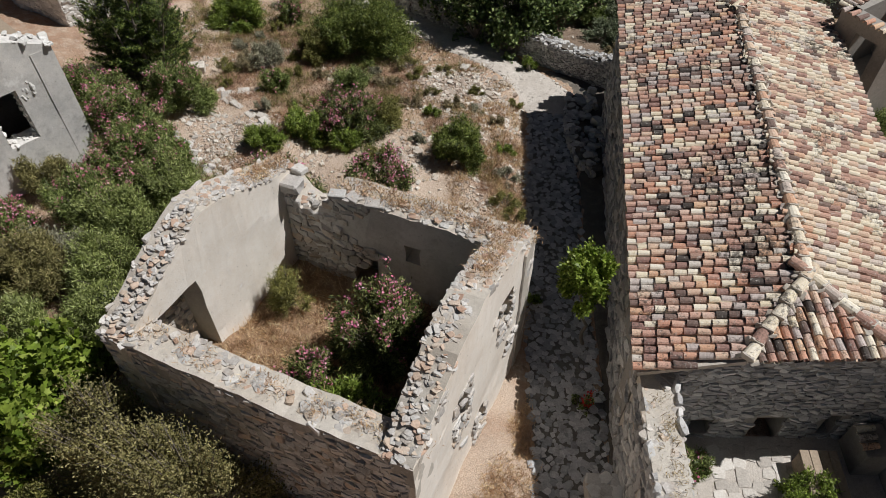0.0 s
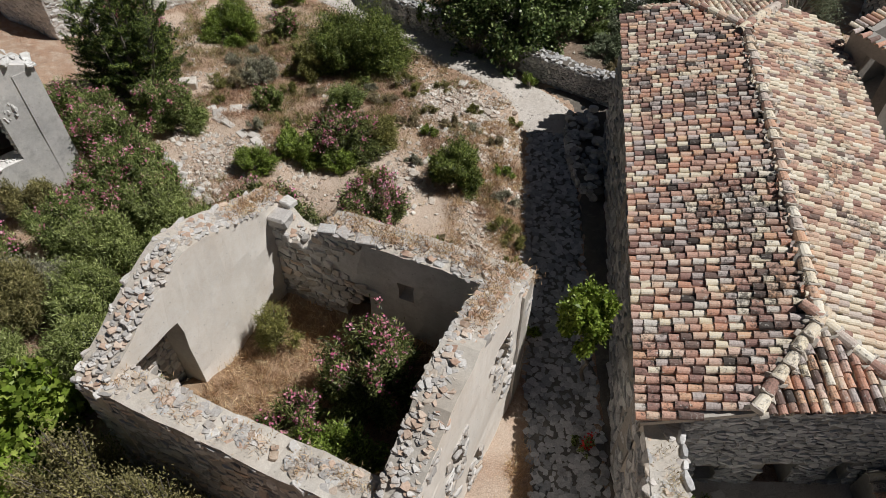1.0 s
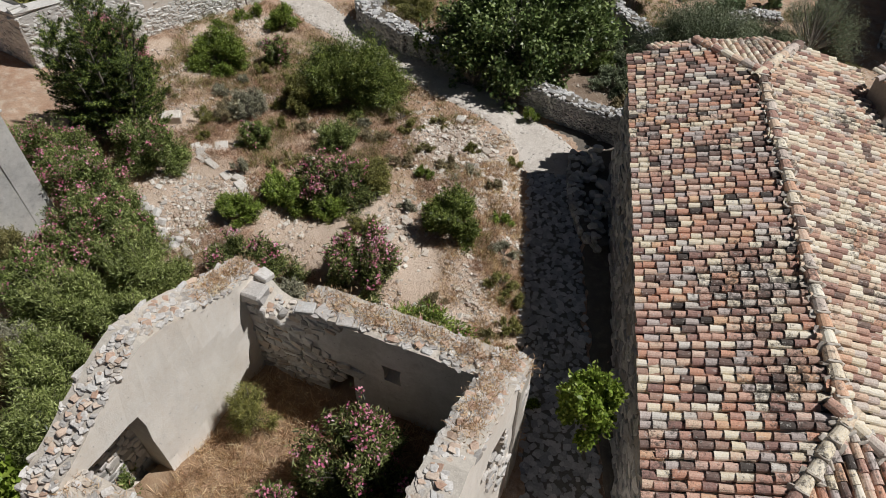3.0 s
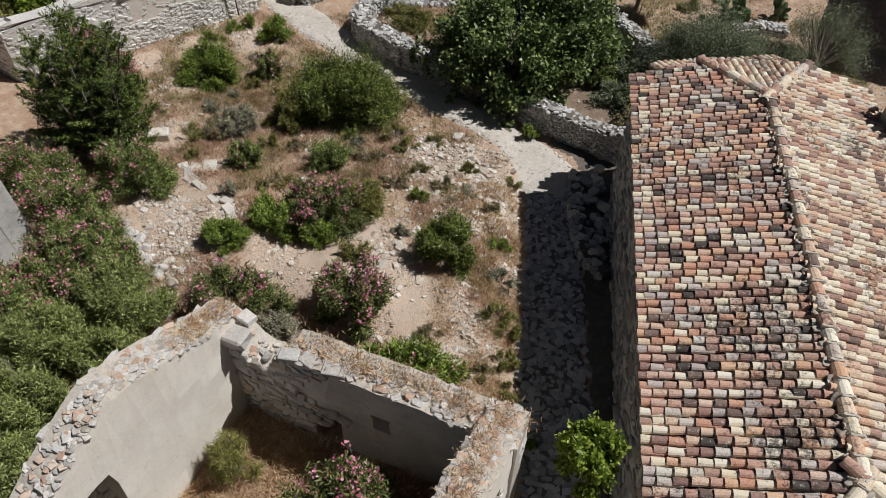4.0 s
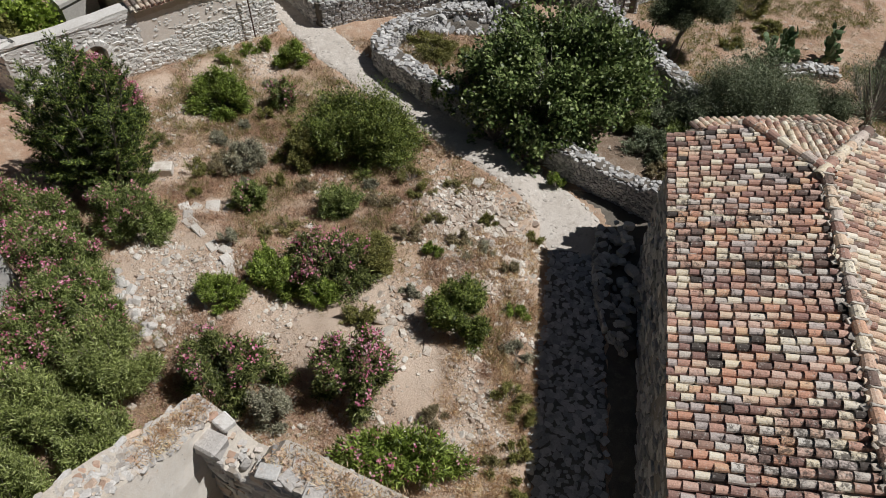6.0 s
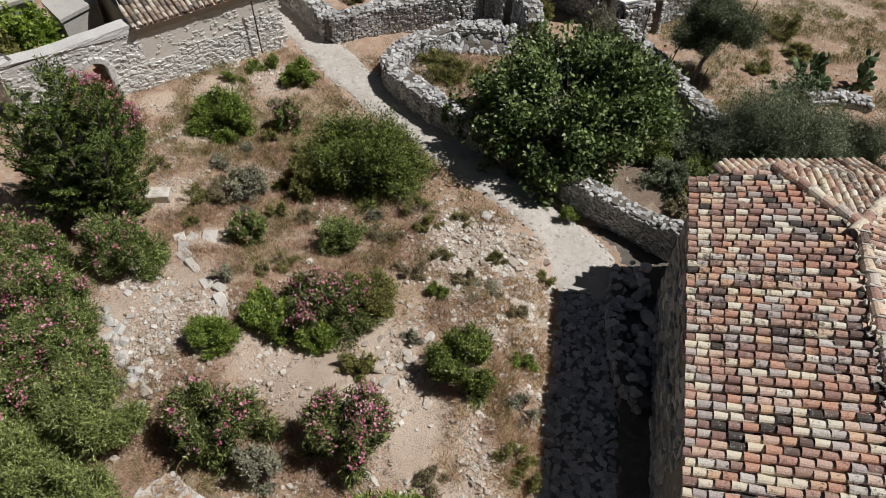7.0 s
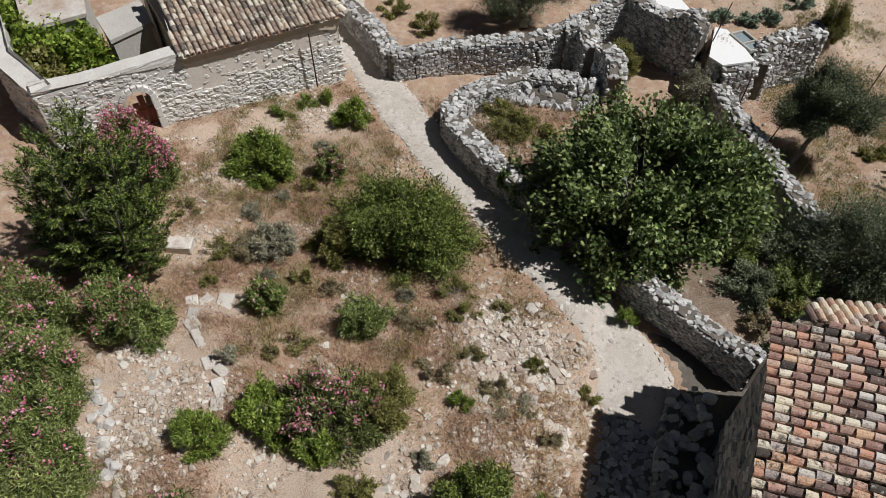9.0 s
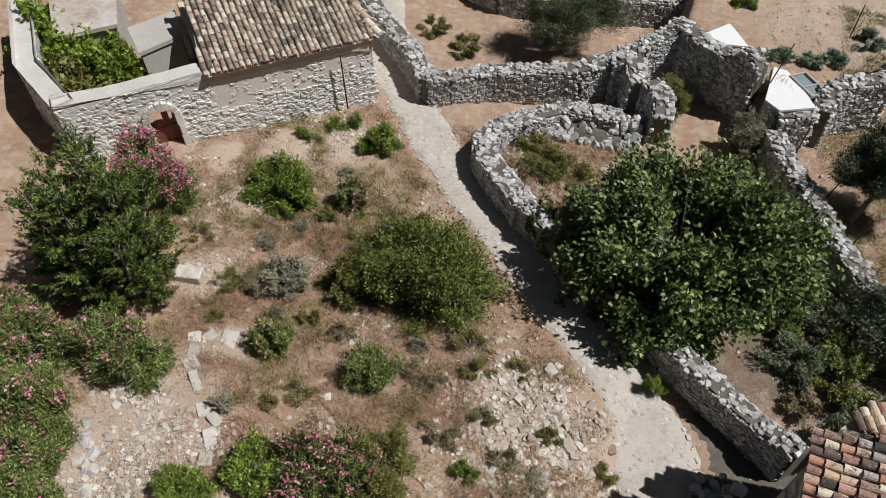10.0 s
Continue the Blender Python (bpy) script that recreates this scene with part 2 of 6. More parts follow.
# trodden, dusty places of the yard: x, y, radius
WORN = ((-1.8, 17.0, 1.0), (-1.5, 15.9, 1.2), (-2.4, 17.2, 0.7), (-0.5, 15.3, 1.3), (-0.3, 14.3, 1.7), (-3.4, 15.6, 1.6), (-4.6, 16.0, 1.2), (-2.4, 14.9, 1.2), (0.8, 12.9, 1.4), (-7.9, 17.0, 2.4), (1.2, 18.4, 0.8), (1.8, 19.8, 0.8), (0.3, 20.7, 1.7), (-0.7, 21.4, 1.1), (-7.6, 20.0, 0.9), (-9.6, 21.8, 0.9), (-9.8, 25.0, 1.0), (-8.4, 28.8, 1.4), (-10.4, 27.6, 1.1), (-11.9, 26.4, 0.9), (1.1, 6.0, 1.3), (1.2, 8.0, 0.8), (1.1, 11.6, 1.2), (6.5, 40.0, 4.5), (11.5, 39.0, 4.5), (2.4, 21.3, 1.2))
# shade under and beside the fig, painted into the soil colour
GROUND_SHADE = ((4.6, 24.4, 1.6), (6.2, 24.8, 1.9), (5.4, 26.6, 2.0), (7.6, 23.4, 1.8), (9.5, 24.2, 2.2))


def ground_material():
    n = Nodes("stony_soil", 0.95)
    a = n.noise(0.45, 8, 0.7)
    b = n.noise(2.4, 8, 0.7)
    fine = n.noise(34, 6, 0.7)
    c = n.mix(n.ramp(a, [(0.36, (0, 0, 0)), (0.62, (1, 1, 1))]), (0.48, 0.335, 0.235), (0.38, 0.235, 0.155))
    c = n.mix(n.ramp(b, [(0.47, (0, 0, 0)), (0.66, (0.85, 0.85, 0.85))]), c, (0.55, 0.45, 0.35))
    c = n.mix(n.ramp(n.noise(5.0, 6, 0.7), [(0.56, (0, 0, 0)), (0.68, (0.75, 0.75, 0.75))]), c, (0.26, 0.185, 0.135))
    # worn pale ground: trodden dust and lime rubble; then the painted dark fig shade
    for spots, tint in ((WORN, (0.57, 0.455, 0.36)), (GROUND_SHADE, (0.17, 0.13, 0.095))):
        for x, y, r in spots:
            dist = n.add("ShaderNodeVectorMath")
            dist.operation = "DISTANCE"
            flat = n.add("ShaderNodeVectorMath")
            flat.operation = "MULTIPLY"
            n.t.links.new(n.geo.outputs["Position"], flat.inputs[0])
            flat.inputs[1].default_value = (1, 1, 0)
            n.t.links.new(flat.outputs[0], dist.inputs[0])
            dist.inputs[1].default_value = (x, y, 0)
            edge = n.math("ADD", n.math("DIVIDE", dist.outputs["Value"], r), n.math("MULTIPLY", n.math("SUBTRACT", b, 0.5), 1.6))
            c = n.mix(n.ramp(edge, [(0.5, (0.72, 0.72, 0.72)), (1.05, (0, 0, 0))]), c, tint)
    peb = n.voronoi(21)
    c = n.mix(n.ramp(peb.outputs["Distance"], [(0.16, (0.8, 0.8, 0.8)), (0.3, (0, 0, 0))]), c, n.ramp(n.math("FRACT", n.math("MULTIPLY", b, 37.0)), [(0, (0.28, 0.2, 0.14)), (1, (0.56, 0.50, 0.42))]))
    grit = n.voronoi(40)
    c = n.mix(n.math("MULTIPLY", n.ramp(grit.outputs["Distance"], [(0.16, (0.85, 0.85, 0.85)), (0.27, (0, 0, 0))]), n.ramp(n.noise(1.1, 5, 0.7), [(0.40, (0, 0, 0)), (0.60, (1, 1, 1))])), c, (0.68, 0.63, 0.56))
    c = n.mix(0.7, c, n.ramp(fine, [(0.28, (0.24, 0.24, 0.24)), (0.72, (0.76, 0.76, 0.76))]), "OVERLAY")
    n.bump(n.math("ADD", fine, n.math("MULTIPLY", b, 2.0)), 0.9, 0.04)
    return n.color(c)


def gravel_material(name, c1, c2, c3):
    n = Nodes(name, 0.95)
    fine = n.noise(40, 6, 0.7)
    c = n.mix(n.ramp(n.noise(0.8, 8, 0.7), [(0.4, (0, 0, 0)), (0.62, (1, 1, 1))]), c1, c2)
    c = n.mix(n.ramp(n.noise(3.5, 8, 0.7), [(0.52, (0, 0, 0)), (0.68, (0.8, 0.8, 0.8))]), c, c3)
    c = n.mix(0.6, c, n.ramp(fine, [(0.28, (0.28, 0.28, 0.28)), (0.72, (0.72, 0.72, 0.72))]), "OVERLAY")
    n.bump(fine, 0.7, 0.03)
    return n.color(c)


# Earth inside the walls; also the painted shade of the verge and the barn.
EARTH_AND_SHADE = gravel_material("wall_earth_and_shade", (0.16, 0.14, 0.115), (0.12, 0.105, 0.09), (0.24, 0.21, 0.175))
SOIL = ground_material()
GRAVEL = gravel_material("pale_gravel", (0.57, 0.52, 0.465), (0.49, 0.44, 0.385), (0.38, 0.33, 0.28))
FLOOR_DUST = gravel_material("dusty_ruin_floor", (0.36, 0.25, 0.16), (0.28, 0.18, 0.11), (0.42, 0.33, 0.23))


# ---- mesh helpers ----
def mesh_of(name, verts, faces, material, smooth=False):
    me = bpy.data.meshes.new(name)
    me.from_pydata([tuple(v) for v in np.asarray(verts, float)], [], [tuple(f) for f in faces])
    me.materials.append(material)
    if smooth:
        me.polygons.foreach_set("use_smooth", [True] * len(me.polygons))
    me.update()
    return me


def quads_of(name, verts, n, k, material):
    """n separate faces of k corners each, from a flat array of n*k corners."""
    me = bpy.data.meshes.new(name)
    me.vertices.add(n * k)
    me.vertices.foreach_set("co", np.asarray(verts, np.float32).ravel())
    me.loops.add(n * k)
    me.loops.foreach_set("vertex_index", np.arange(n * k, dtype=np.int32))
    me.polygons.add(n)
    me.polygons.foreach_set("loop_start", np.arange(0, n * k, k, dtype=np.int32))
    me.materials.append(material)
    me.update(calc_edges=True)
    return me


def child(name, me, parent, m=None, label=""):
    ob = new(name, me)
    ob.parent = parent
    if m is not None:
        ob.matrix_basis = m
    return tagged(ob, label)


def part(name, bm, material, parent, label=""):
    me = bpy.data.meshes.new(name)
    bm.to_mesh(me)
    bm.free()
    me.materials.append(material)
    return child(name, me, parent, None, label)


def thing(name, label, category, at=(0, 0, 0), group="", kind=""):
    ob = new(name)
    ob.location = at
    ob.empty_display_size = 0.2
    return tagged(ob, label, category, group, kind)


def box_bm(bm, m, size, bevel=0.0):
    r = bmesh.ops.create_cube(bm, size=1.0, matrix=m @ Matrix.Diagonal((*size, 1)))
    if bevel:
        es = list({e for v in r["verts"] for e in v.link_edges})
        bmesh.ops.bevel(bm, geom=es, offset=bevel, segments=1, affect="EDGES")
    return bm


def hull_mesh(name, seed, material, squash=(1, 1, 1), worn=0.3):
    """An irregular worn stone about one unit across: a skewed block with its corners broken off."""
    r = np.random.default_rng(seed)
    p = []
    for sx in (-1, 1):
        for sy in (-1, 1):
            for sz in (-1, 1):
                c = np.array((sx, sy, sz)) * (0.5 - 0.16 * r.random(3))
                for k in range(3):
                    q = c.copy()
                    q[k] *= 1 - worn * r.uniform(0.7, 2.0)
                    q[(k + 1) % 3] *= 1 - worn * r.uniform(0.0, 0.5)
                    p.append(q)
    bm = bmesh.new()
    for v in p:
        bm.verts.new(v * squash)
    bmesh.ops.convex_hull(bm, input=bm.verts[:])
    loose = [v for v in bm.verts if not v.link_faces]
    bmesh.ops.delete(bm, geom=loose, context="VERTS")
    bmesh.ops.triangulate(bm, faces=bm.faces[:])
    me = bpy.data.meshes.new(name)
    bm.to_mesh(me)
    bm.free()
    me.materials.append(material)
    return me


def hull_set(name, material, squash=(1, 1, 1), worn=0.3, count=10):
    return [hull_mesh(name, 100 + i, material, squash, worn) for i in range(count)]


def arrays(me):
    v = np.empty(len(me.vertices) * 3, np.float32)
    me.vertices.foreach_get("co", v)
    f = np.array([p.vertices[:] for p in me.polygons], np.int32)
    return v.reshape(-1, 3), f


def joined(name, meshes, mats, material, parent, label="", kind="stuff"):
    """Many copies of a few meshes in one mesh."""
    src = [arrays(me) for me in meshes]
    vs, fs, base = [], [], 0
    for i, m in mats:
        v, f = src[i % len(src)]
        a = np.array(m)
        vs.append(v @ a[:3, :3].T + a[:3, 3])
        fs.append(f + base)
        base += len(v)
    if not vs:
        return None
    v, f = np.concatenate(vs), np.concatenate(fs)
    k = f.shape[1]
    me = bpy.data.meshes.new(name)
    me.vertices.add(len(v))
    me.vertices.foreach_set("co", v.astype(np.float32).ravel())
    me.loops.add(f.size)
    me.loops.foreach_set("vertex_index", f.astype(np.int32).ravel())
    me.polygons.add(len(f))
    me.polygons.foreach_set("loop_start", np.arange(0, f.size, k, dtype=np.int32))
    me.materials.append(material)
    me.update(calc_edges=True)
    me.shade_flat()
    ob = new(name, me)
    ob.parent = parent
    return tagged(ob, label, "", "", kind)


def pieces(name, meshes, mats, parent):
    for i, m in mats:
        ob = new(name, meshes[i % len(meshes)])
        ob.parent = parent
        ob.matrix_basis = m


def srt(p, angles, s):
    return Matrix.LocRotScale(Vector(p), Euler(angles), Vector(s))


def fbm(x, y, s, seed=0.0, octaves=3):
    return noise.fractal(Vector((x * s, y * s, seed)), 0.9, 2.0, octaves)


# ---- ground ----
def smooth_step(x, a, b):
    t = min(1.0, max(0.0, (x - a) / (b - a)))
    return t * t * (3 - 2 * t)


LEVELS = ((-60, 3.0), (0, 1.5), (7, 1.4), (12, 1.2), (16, 0.9), (22, 0.38), (31, 0.0), (40, -0.1), (900, -0.1))


def ground_z(x, y):
    z = float(np.interp(y, [a for a, b in LEVELS], [b for a, b in LEVELS]))
    w = 1 / (1 + math.exp(max(-40, min(40, (x - 1.75) / 0.16))))
    z += w * (0.35 + 0.4 * math.exp(-((x + 3) ** 2 / 16 + (y - 16) ** 2 / 20))) / (1 + math.exp(max(-40, min(40, (y - 24) / 1.5))))
    z += 0.08 * min(14, max(0, -8 - x))
    z += 0.55 * smooth_step(3.3 - math.hypot((x + 8.0) * 0.9, y - 16.9), 0, 0.9) * (1 if x > -12 else 0)
    # upper terrace behind the far walls
    z += 1.5 * smooth_step(y - terrace_y(x), 0.1, 0.5) * smooth_step(x, 0.4, 0.8) * (1 - smooth_step(x, 7.3, 9.5))
    # terraced field past the lane walls
    z += 0.45 * smooth_step(x - lane_wall_x(y), 0.0, 1.2) * smooth_step(y, 22.6, 24.0)
    return z


def terrace_y(x):
    return float(np.interp(x, [0.5, 1.6, 2.45, 3.45, 3.5, 3.8, 4.3, 5.2, 5.6, 6.3, 7.2, 9.5, 14], [36.9, 36.0, 35.35, 34.6, 34.5, 34.0, 33.4, 33.8, 34.6, 35.1, 35.5, 36.5, 38.3]))


def lane_wall_x(y):
    return float(np.interp(y, [22.2, 22.6, 23.7, 25.0, 26.2, 27.25, 28.3, 29.2, 30.4, 34, 60], [5.4, 4.75, 3.1, 1.4, -0.6, -2.1, -3.2, -4.1, -4.3, -1.0, 0.0]))


def lane_mid(y):
    """The lane's middle and half width."""
    c = float(np.interp(y, [-30, 4, 7, 14, 20, 21.7, 22.9, 24.5, 26.6, 28.0, 29.6, 31.3, 33.5, 40], [2.85, 2.85, 2.85, 2.9, 3.25, 2.95, 1.75, -0.15, -2.4, -4.2, -5.75, -7.4, -9.4, -13]))
    h = float(np.interp(y, [-30, 7, 12, 20, 21.7, 23, 24.5, 26.6, 28, 31, 40], [0.85, 0.9, 0.92, 0.82, 1.1, 1.25, 1.3, 1.15, 1.2, 1.2, 1.1]))
    return c, h


def in_lane(x, y):
    """How far inside the worn lane a place lies (over 0: inside)."""
    c, h = lane_mid(y)
    return h - abs(x - c)


def grid_sheet(name, xs, ys, zf, material, label, category):
    v = [(x, y, zf(x, y)) for y in ys for x in xs]
    w = len(xs)
    f = [(j * w + i, j * w + i + 1, (j + 1) * w + i + 1, (j + 1) * w + i) for j in range(len(ys) - 1) for i in range(w - 1)]
    ob = new(name, mesh_of(name, v, f, material, True))
    return tagged(ob, label, category, "", "structure")


def ground_rough(x, y):
    lane = smooth_step(in_lane(x, y), -0.3, 0.3)
    return ground_z(x, y) + (0.10 * fbm(x, y, 0.8) + 0.05 * fbm(x, y, 3.0, 5)) * (1 - 0.85 * lane) - 0.05 * lane


xs = [-900, -300, -120, -60, -40, -30] + list(np.arange(-24, 18.01, 0.2)) + [22, 30, 40, 60, 120, 300, 900]
ys = [-300, -120, -50, -25, -14, -8, -4, -1] + list(np.arange(1, 44.01, 0.2)) + [48, 55, 65, 80, 120, 300, 900]
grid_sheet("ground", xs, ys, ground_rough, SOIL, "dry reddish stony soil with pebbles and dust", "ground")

def lane_sheet(name, y0, y1, material, label):
    v, f = [], []
    lane_ys = list(np.arange(y0, y1, 0.25))
    for j, y in enumerate(lane_ys):
        c, h = lane_mid(y)
        for i in range(11):
            u = i / 10 * 2 - 1
            x = c + u * (h + 0.3 * fbm(u * 0.4, y, 0.9, 9) + 0.16 * fbm(u * 0.4, y, 3.0, 4)) * 1.12
            v.append((x, y, ground_z(x, y) + 0.02 - 0.16 * u ** 6 + 0.02 * fbm(x, y, 2)))
    for j in range(len(lane_ys) - 1):
        for i in range(10):
            a = j * 11 + i
            f.append((a, a + 1, a + 12, a + 11))
    return tagged(new(name, mesh_of(name, v, f, material, True)), label, "lane", "", "structure")


# Joint dirt, with the house's shade put into its colour; the sunlit lane stays pale.
ALLEY_SHADE_DIRT = gravel_material("alley_dirt_and_shade", (0.19, 0.18, 0.165), (0.14, 0.13, 0.12), (0.27, 0.25, 0.22))
alley = lane_sheet("alley", -6, 20.05, ALLEY_SHADE_DIRT, "cobbled alley with dark dirt joints, darkened further for shade")
lane = lane_sheet("lane", 19.8, 39, GRAVEL, "pale worn gravel lane between stone walls")


def shade_verge_sheet():
    """Earth between the cobbles and the house foot, up to the lane wall, painted dark as shade."""
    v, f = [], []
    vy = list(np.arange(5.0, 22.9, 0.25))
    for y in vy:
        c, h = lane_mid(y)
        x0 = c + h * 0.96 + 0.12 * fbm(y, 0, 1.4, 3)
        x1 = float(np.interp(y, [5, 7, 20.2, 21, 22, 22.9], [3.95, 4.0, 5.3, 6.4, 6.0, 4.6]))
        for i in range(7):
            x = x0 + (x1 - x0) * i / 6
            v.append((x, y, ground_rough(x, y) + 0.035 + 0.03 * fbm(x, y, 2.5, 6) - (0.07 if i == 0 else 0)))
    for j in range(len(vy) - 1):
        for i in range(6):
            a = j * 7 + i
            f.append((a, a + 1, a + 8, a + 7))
    return tagged(new("alley_verge", mesh_of("alley_verge", v, f, EARTH_AND_SHADE, True)), "bare earth coloured dark for shade along the foot of the house", "ground", "", "structure")


shade_verge_sheet()


# ---- stone walls ----
def wall_core(name, line, thick, material, parent, z_low=-0.6, rough=0.04, step=0.3, label=""):
    """A rough solid wall along a line of (x, y, top): one mesh with an uneven top."""
    pts = []
    for (x0, y0, z0), (x1, y1, z1) in zip(line, line[1:]):
        k = max(1, int(math.hypot(x1 - x0, y1 - y0) / step))
        pts += [(x0 + (x1 - x0) * i / k, y0 + (y1 - y0) * i / k, z0 + (z1 - z0) * i / k) for i in range(k)]
    pts.append(line[-1])
    v, f = [], []
    rows = 5
    for i, (x, y, z) in enumerate(pts):
        a, b = pts[max(0, i - 1)], pts[min(len(pts) - 1, i + 1)]
        d = Vector((b[0] - a[0], b[1] - a[1])).normalized()
        nx, ny = d.y, -d.x
        lo = ground_z(x, y) + z_low
        top = z + rough * fbm(x, y, 2.2, 3)
        for s in (1, -1):
            for k in range(rows):
                u = k / (rows - 1)
                o = thick / 2 * (1.08 - 0.1 * u) + rough * 0.7 * fbm(x + s, y + u * 3, 2.5, 11)
                v.append((x + s * nx * o, y + s * ny * o, lo + (top - lo) * u))
        m = i * 2 * rows
        if i:
            p = m - 2 * rows
            for k in range(rows - 1):
                f += [(p + k, m + k, m + k + 1, p + k + 1), (m + rows + k, p + rows + k, p + rows + k + 1, m + rows + k + 1)]
            f.append((p + rows - 1, m + rows - 1, m + 2 * rows - 1, p + 2 * rows - 1))
    n = len(pts) - 1
    for m in (0, n * 2 * rows):
        ring = [m + k for k in range(rows)] + [m + 2 * rows - 1 - k for k in range(rows)]
        f.append(ring if m else ring[::-1])
    ob = new(name, mesh_of(name, v, f, material))
    if parent:
        ob.parent = parent
    return tagged(ob, label), pts


def frame_of(line):
    """Length, and a function from a length along the line to place, direction."""
    seg, total = [], 0
    for (x0, y0, z0), (x1, y1, z1) in zip(line, line[1:]):
        d = math.hypot(x1 - x0, y1 - y0)
        seg.append((total, d, (x0, y0, z0), (x1, y1, z1)))
        total += d

    def at(s):
        for a, d, p, q in seg:
            if s <= a + d + 1e-6:
                u = (s - a) / d
                return [p[i] + (q[i] - p[i]) * u for i in range(3)], math.atan2(q[1] - p[1], q[0] - p[0])
        return list(q), math.atan2(q[1] - p[1], q[0] - p[0])
    return total, at


def face_stones(line, thick, side, size, z_low=0.0, rng=RNG, proud=0.62, top_gap=0.05, keep=None):
    """Stones laid in rough courses on one face of a wall. side: 1 right of the line, -1 left."""
    total, at = frame_of(line)
    out, i = [], 0
    w, h, d = size
    zmin = min(ground_z(p[0], p[1]) for p in line) + z_low
    zmax = max(p[2] for p in line)
    z = zmin
    while z < zmax:
        s = rng.random() * w * 0.6
        hh = h * rng.uniform(0.75, 1.3)
        while s < total:
            ww = w * rng.uniform(0.55, 1.5)
            (x, y, top), a = at(min(total, s + ww / 2))
            if ground_z(x, y) + z_low - 0.1 < z + hh / 2 < top - top_gap and s + ww * 0.5 < total:
                u = (z - ground_z(x, y)) / max(0.3, top - ground_z(x, y))
                o = side * (thick / 2 * (1.08 - 0.1 * u) + d * (proud - 0.5) + rng.uniform(-0.02, 0.02))
                if keep is None or keep(s + ww / 2, z + hh / 2):
                    out.append((int(rng.integers(0, 10)), srt((x + math.sin(a) * o, y - math.cos(a) * o, z + hh / 2 + rng.uniform(-0.2, 0.2) * h), (rng.uniform(-0.3, 0.3), rng.uniform(-0.32, 0.32), a + rng.uniform(-0.25, 0.25)), (ww * 1.06, d * rng.uniform(0.8, 1.15), hh * rng.uniform(0.95, 1.35)))))
            s += ww * 0.98
        z += hh * 0.92
    return out


def top_stones(line, thick, size, density=1.0, rng=RNG, lift=0.25, over=0.05, flat=0.75, tip=0.35):
    total, at = frame_of(line)
    out = []
    n = int(total * thick / (size * size) * 1.1 * density)
    for k in range(n):
        s = rng.random() * total
        (x, y, z), a = at(s)
        o = rng.uniform(-1, 1) * (thick / 2 + over)
        w = size * rng.uniform(0.5, 1.5)
        out.append((int(rng.integers(0, 10)), srt((x + math.sin(a) * o, y - math.cos(a) * o, z + w * lift * rng.uniform(0.2, 1.2) - 0.05 * abs(o) / thick), (rng.uniform(-tip, tip), rng.uniform(-tip, tip), rng.uniform(0, 6.3)), (w * 1.2, w * 0.9, w * flat))))
    return out


CHUNK = {m.name: hull_set("stone", m, (1, 1, 1), 0.46) for m in (GREY_STONE, PALE_STONE, RUIN_STONE, RUBBLE_STONE, COBBLE, LANE_STONE, SHARD)}


def near_first(mats, x, y, n=280):
    mats = sorted(mats, key=lambda q: (q[1].translation.x - x) ** 2 + (q[1].translation.y - y) ** 2)
    return mats[:n], mats[n:]


def dry_wall(label, line, thick, stone=GREY_STONE, size=(0.16, 0.105, 0.17), top=0.16, near=(0, 20), singles=200, sides=(1, -1), name="dry_stone_wall"):
    root = thing(name, label, "stone wall")
    wall_core("core", line, thick, EARTH_AND_SHADE if stone is GREY_STONE else stone, root)
    hulls = CHUNK[stone.name]
    a, b = near_first(top_stones(line, thick, top, 1.2, lift=0.1, flat=0.6), *near, singles)
    pieces("stone", hulls, a, root)
    for s in sides:
        b += face_stones(line, thick, s, size)
    joined("stonework", hulls, b, stone, root)
    return root


dry_wall("grey dry-stone wall curving beside the lane", [(5.75, 21.75, 1.75), (5.3, 22.15, 1.5), (4.8, 22.45, 1.38), (4.1, 22.88, 1.36), (3.1, 23.58, 1.38), (1.4, 24.85, 1.36), (-0.6, 26.1, 1.3), (-2.1, 27.2, 1.25)], 0.42, near=(3, 23.5), size=(0.13, 0.085, 0.14), top=0.12)
dry_wall("oval dry-stone plot wall beside the lane", [(-2.05, 27.22, 1.2), (-3.2, 28.25, 1.12), (-4.05, 29.15, 1.02), (-4.25, 29.85, 0.98), (-3.85, 30.6, 1.05), (-2.2, 32.0, 1.1), (-0.4, 32.0, 1.3)], 0.6, near=(-3, 28), size=(0.14, 0.09, 0.15), top=0.14)
dry_wall("grey dry-stone field wall overgrown at its foot", [(7.6, 26.9, 1.45), (7.1, 27.4, 1.5), (6.35, 28.4, 1.6), (5.55, 30.0, 1.62), (4.75, 31.4, 1.6), (4.3, 32.6, 1.55)], 0.45, near=(7, 27), singles=160, size=(0.15, 0.10, 0.15), top=0.14)
dry_wall("grey dry-stone wall at the bend of the lane", [(-12.5, 37.2, 1.05), (-10.2, 34.9, 1.1), (-8.3, 33.3, 1.12), (-7.15, 32.0, 1.05), (-6.4, 32.3, 1.1), (-5.2, 33.0, 1.15), (-3.6, 33.5, 1.25), (-2.2, 33.95, 1.35), (-0.7, 35.1, 1.7), (0.5, 36.2, 2.15)], 0.55, near=(-7, 32), singles=200, size=(0.15, 0.10, 0.15), top=0.15)


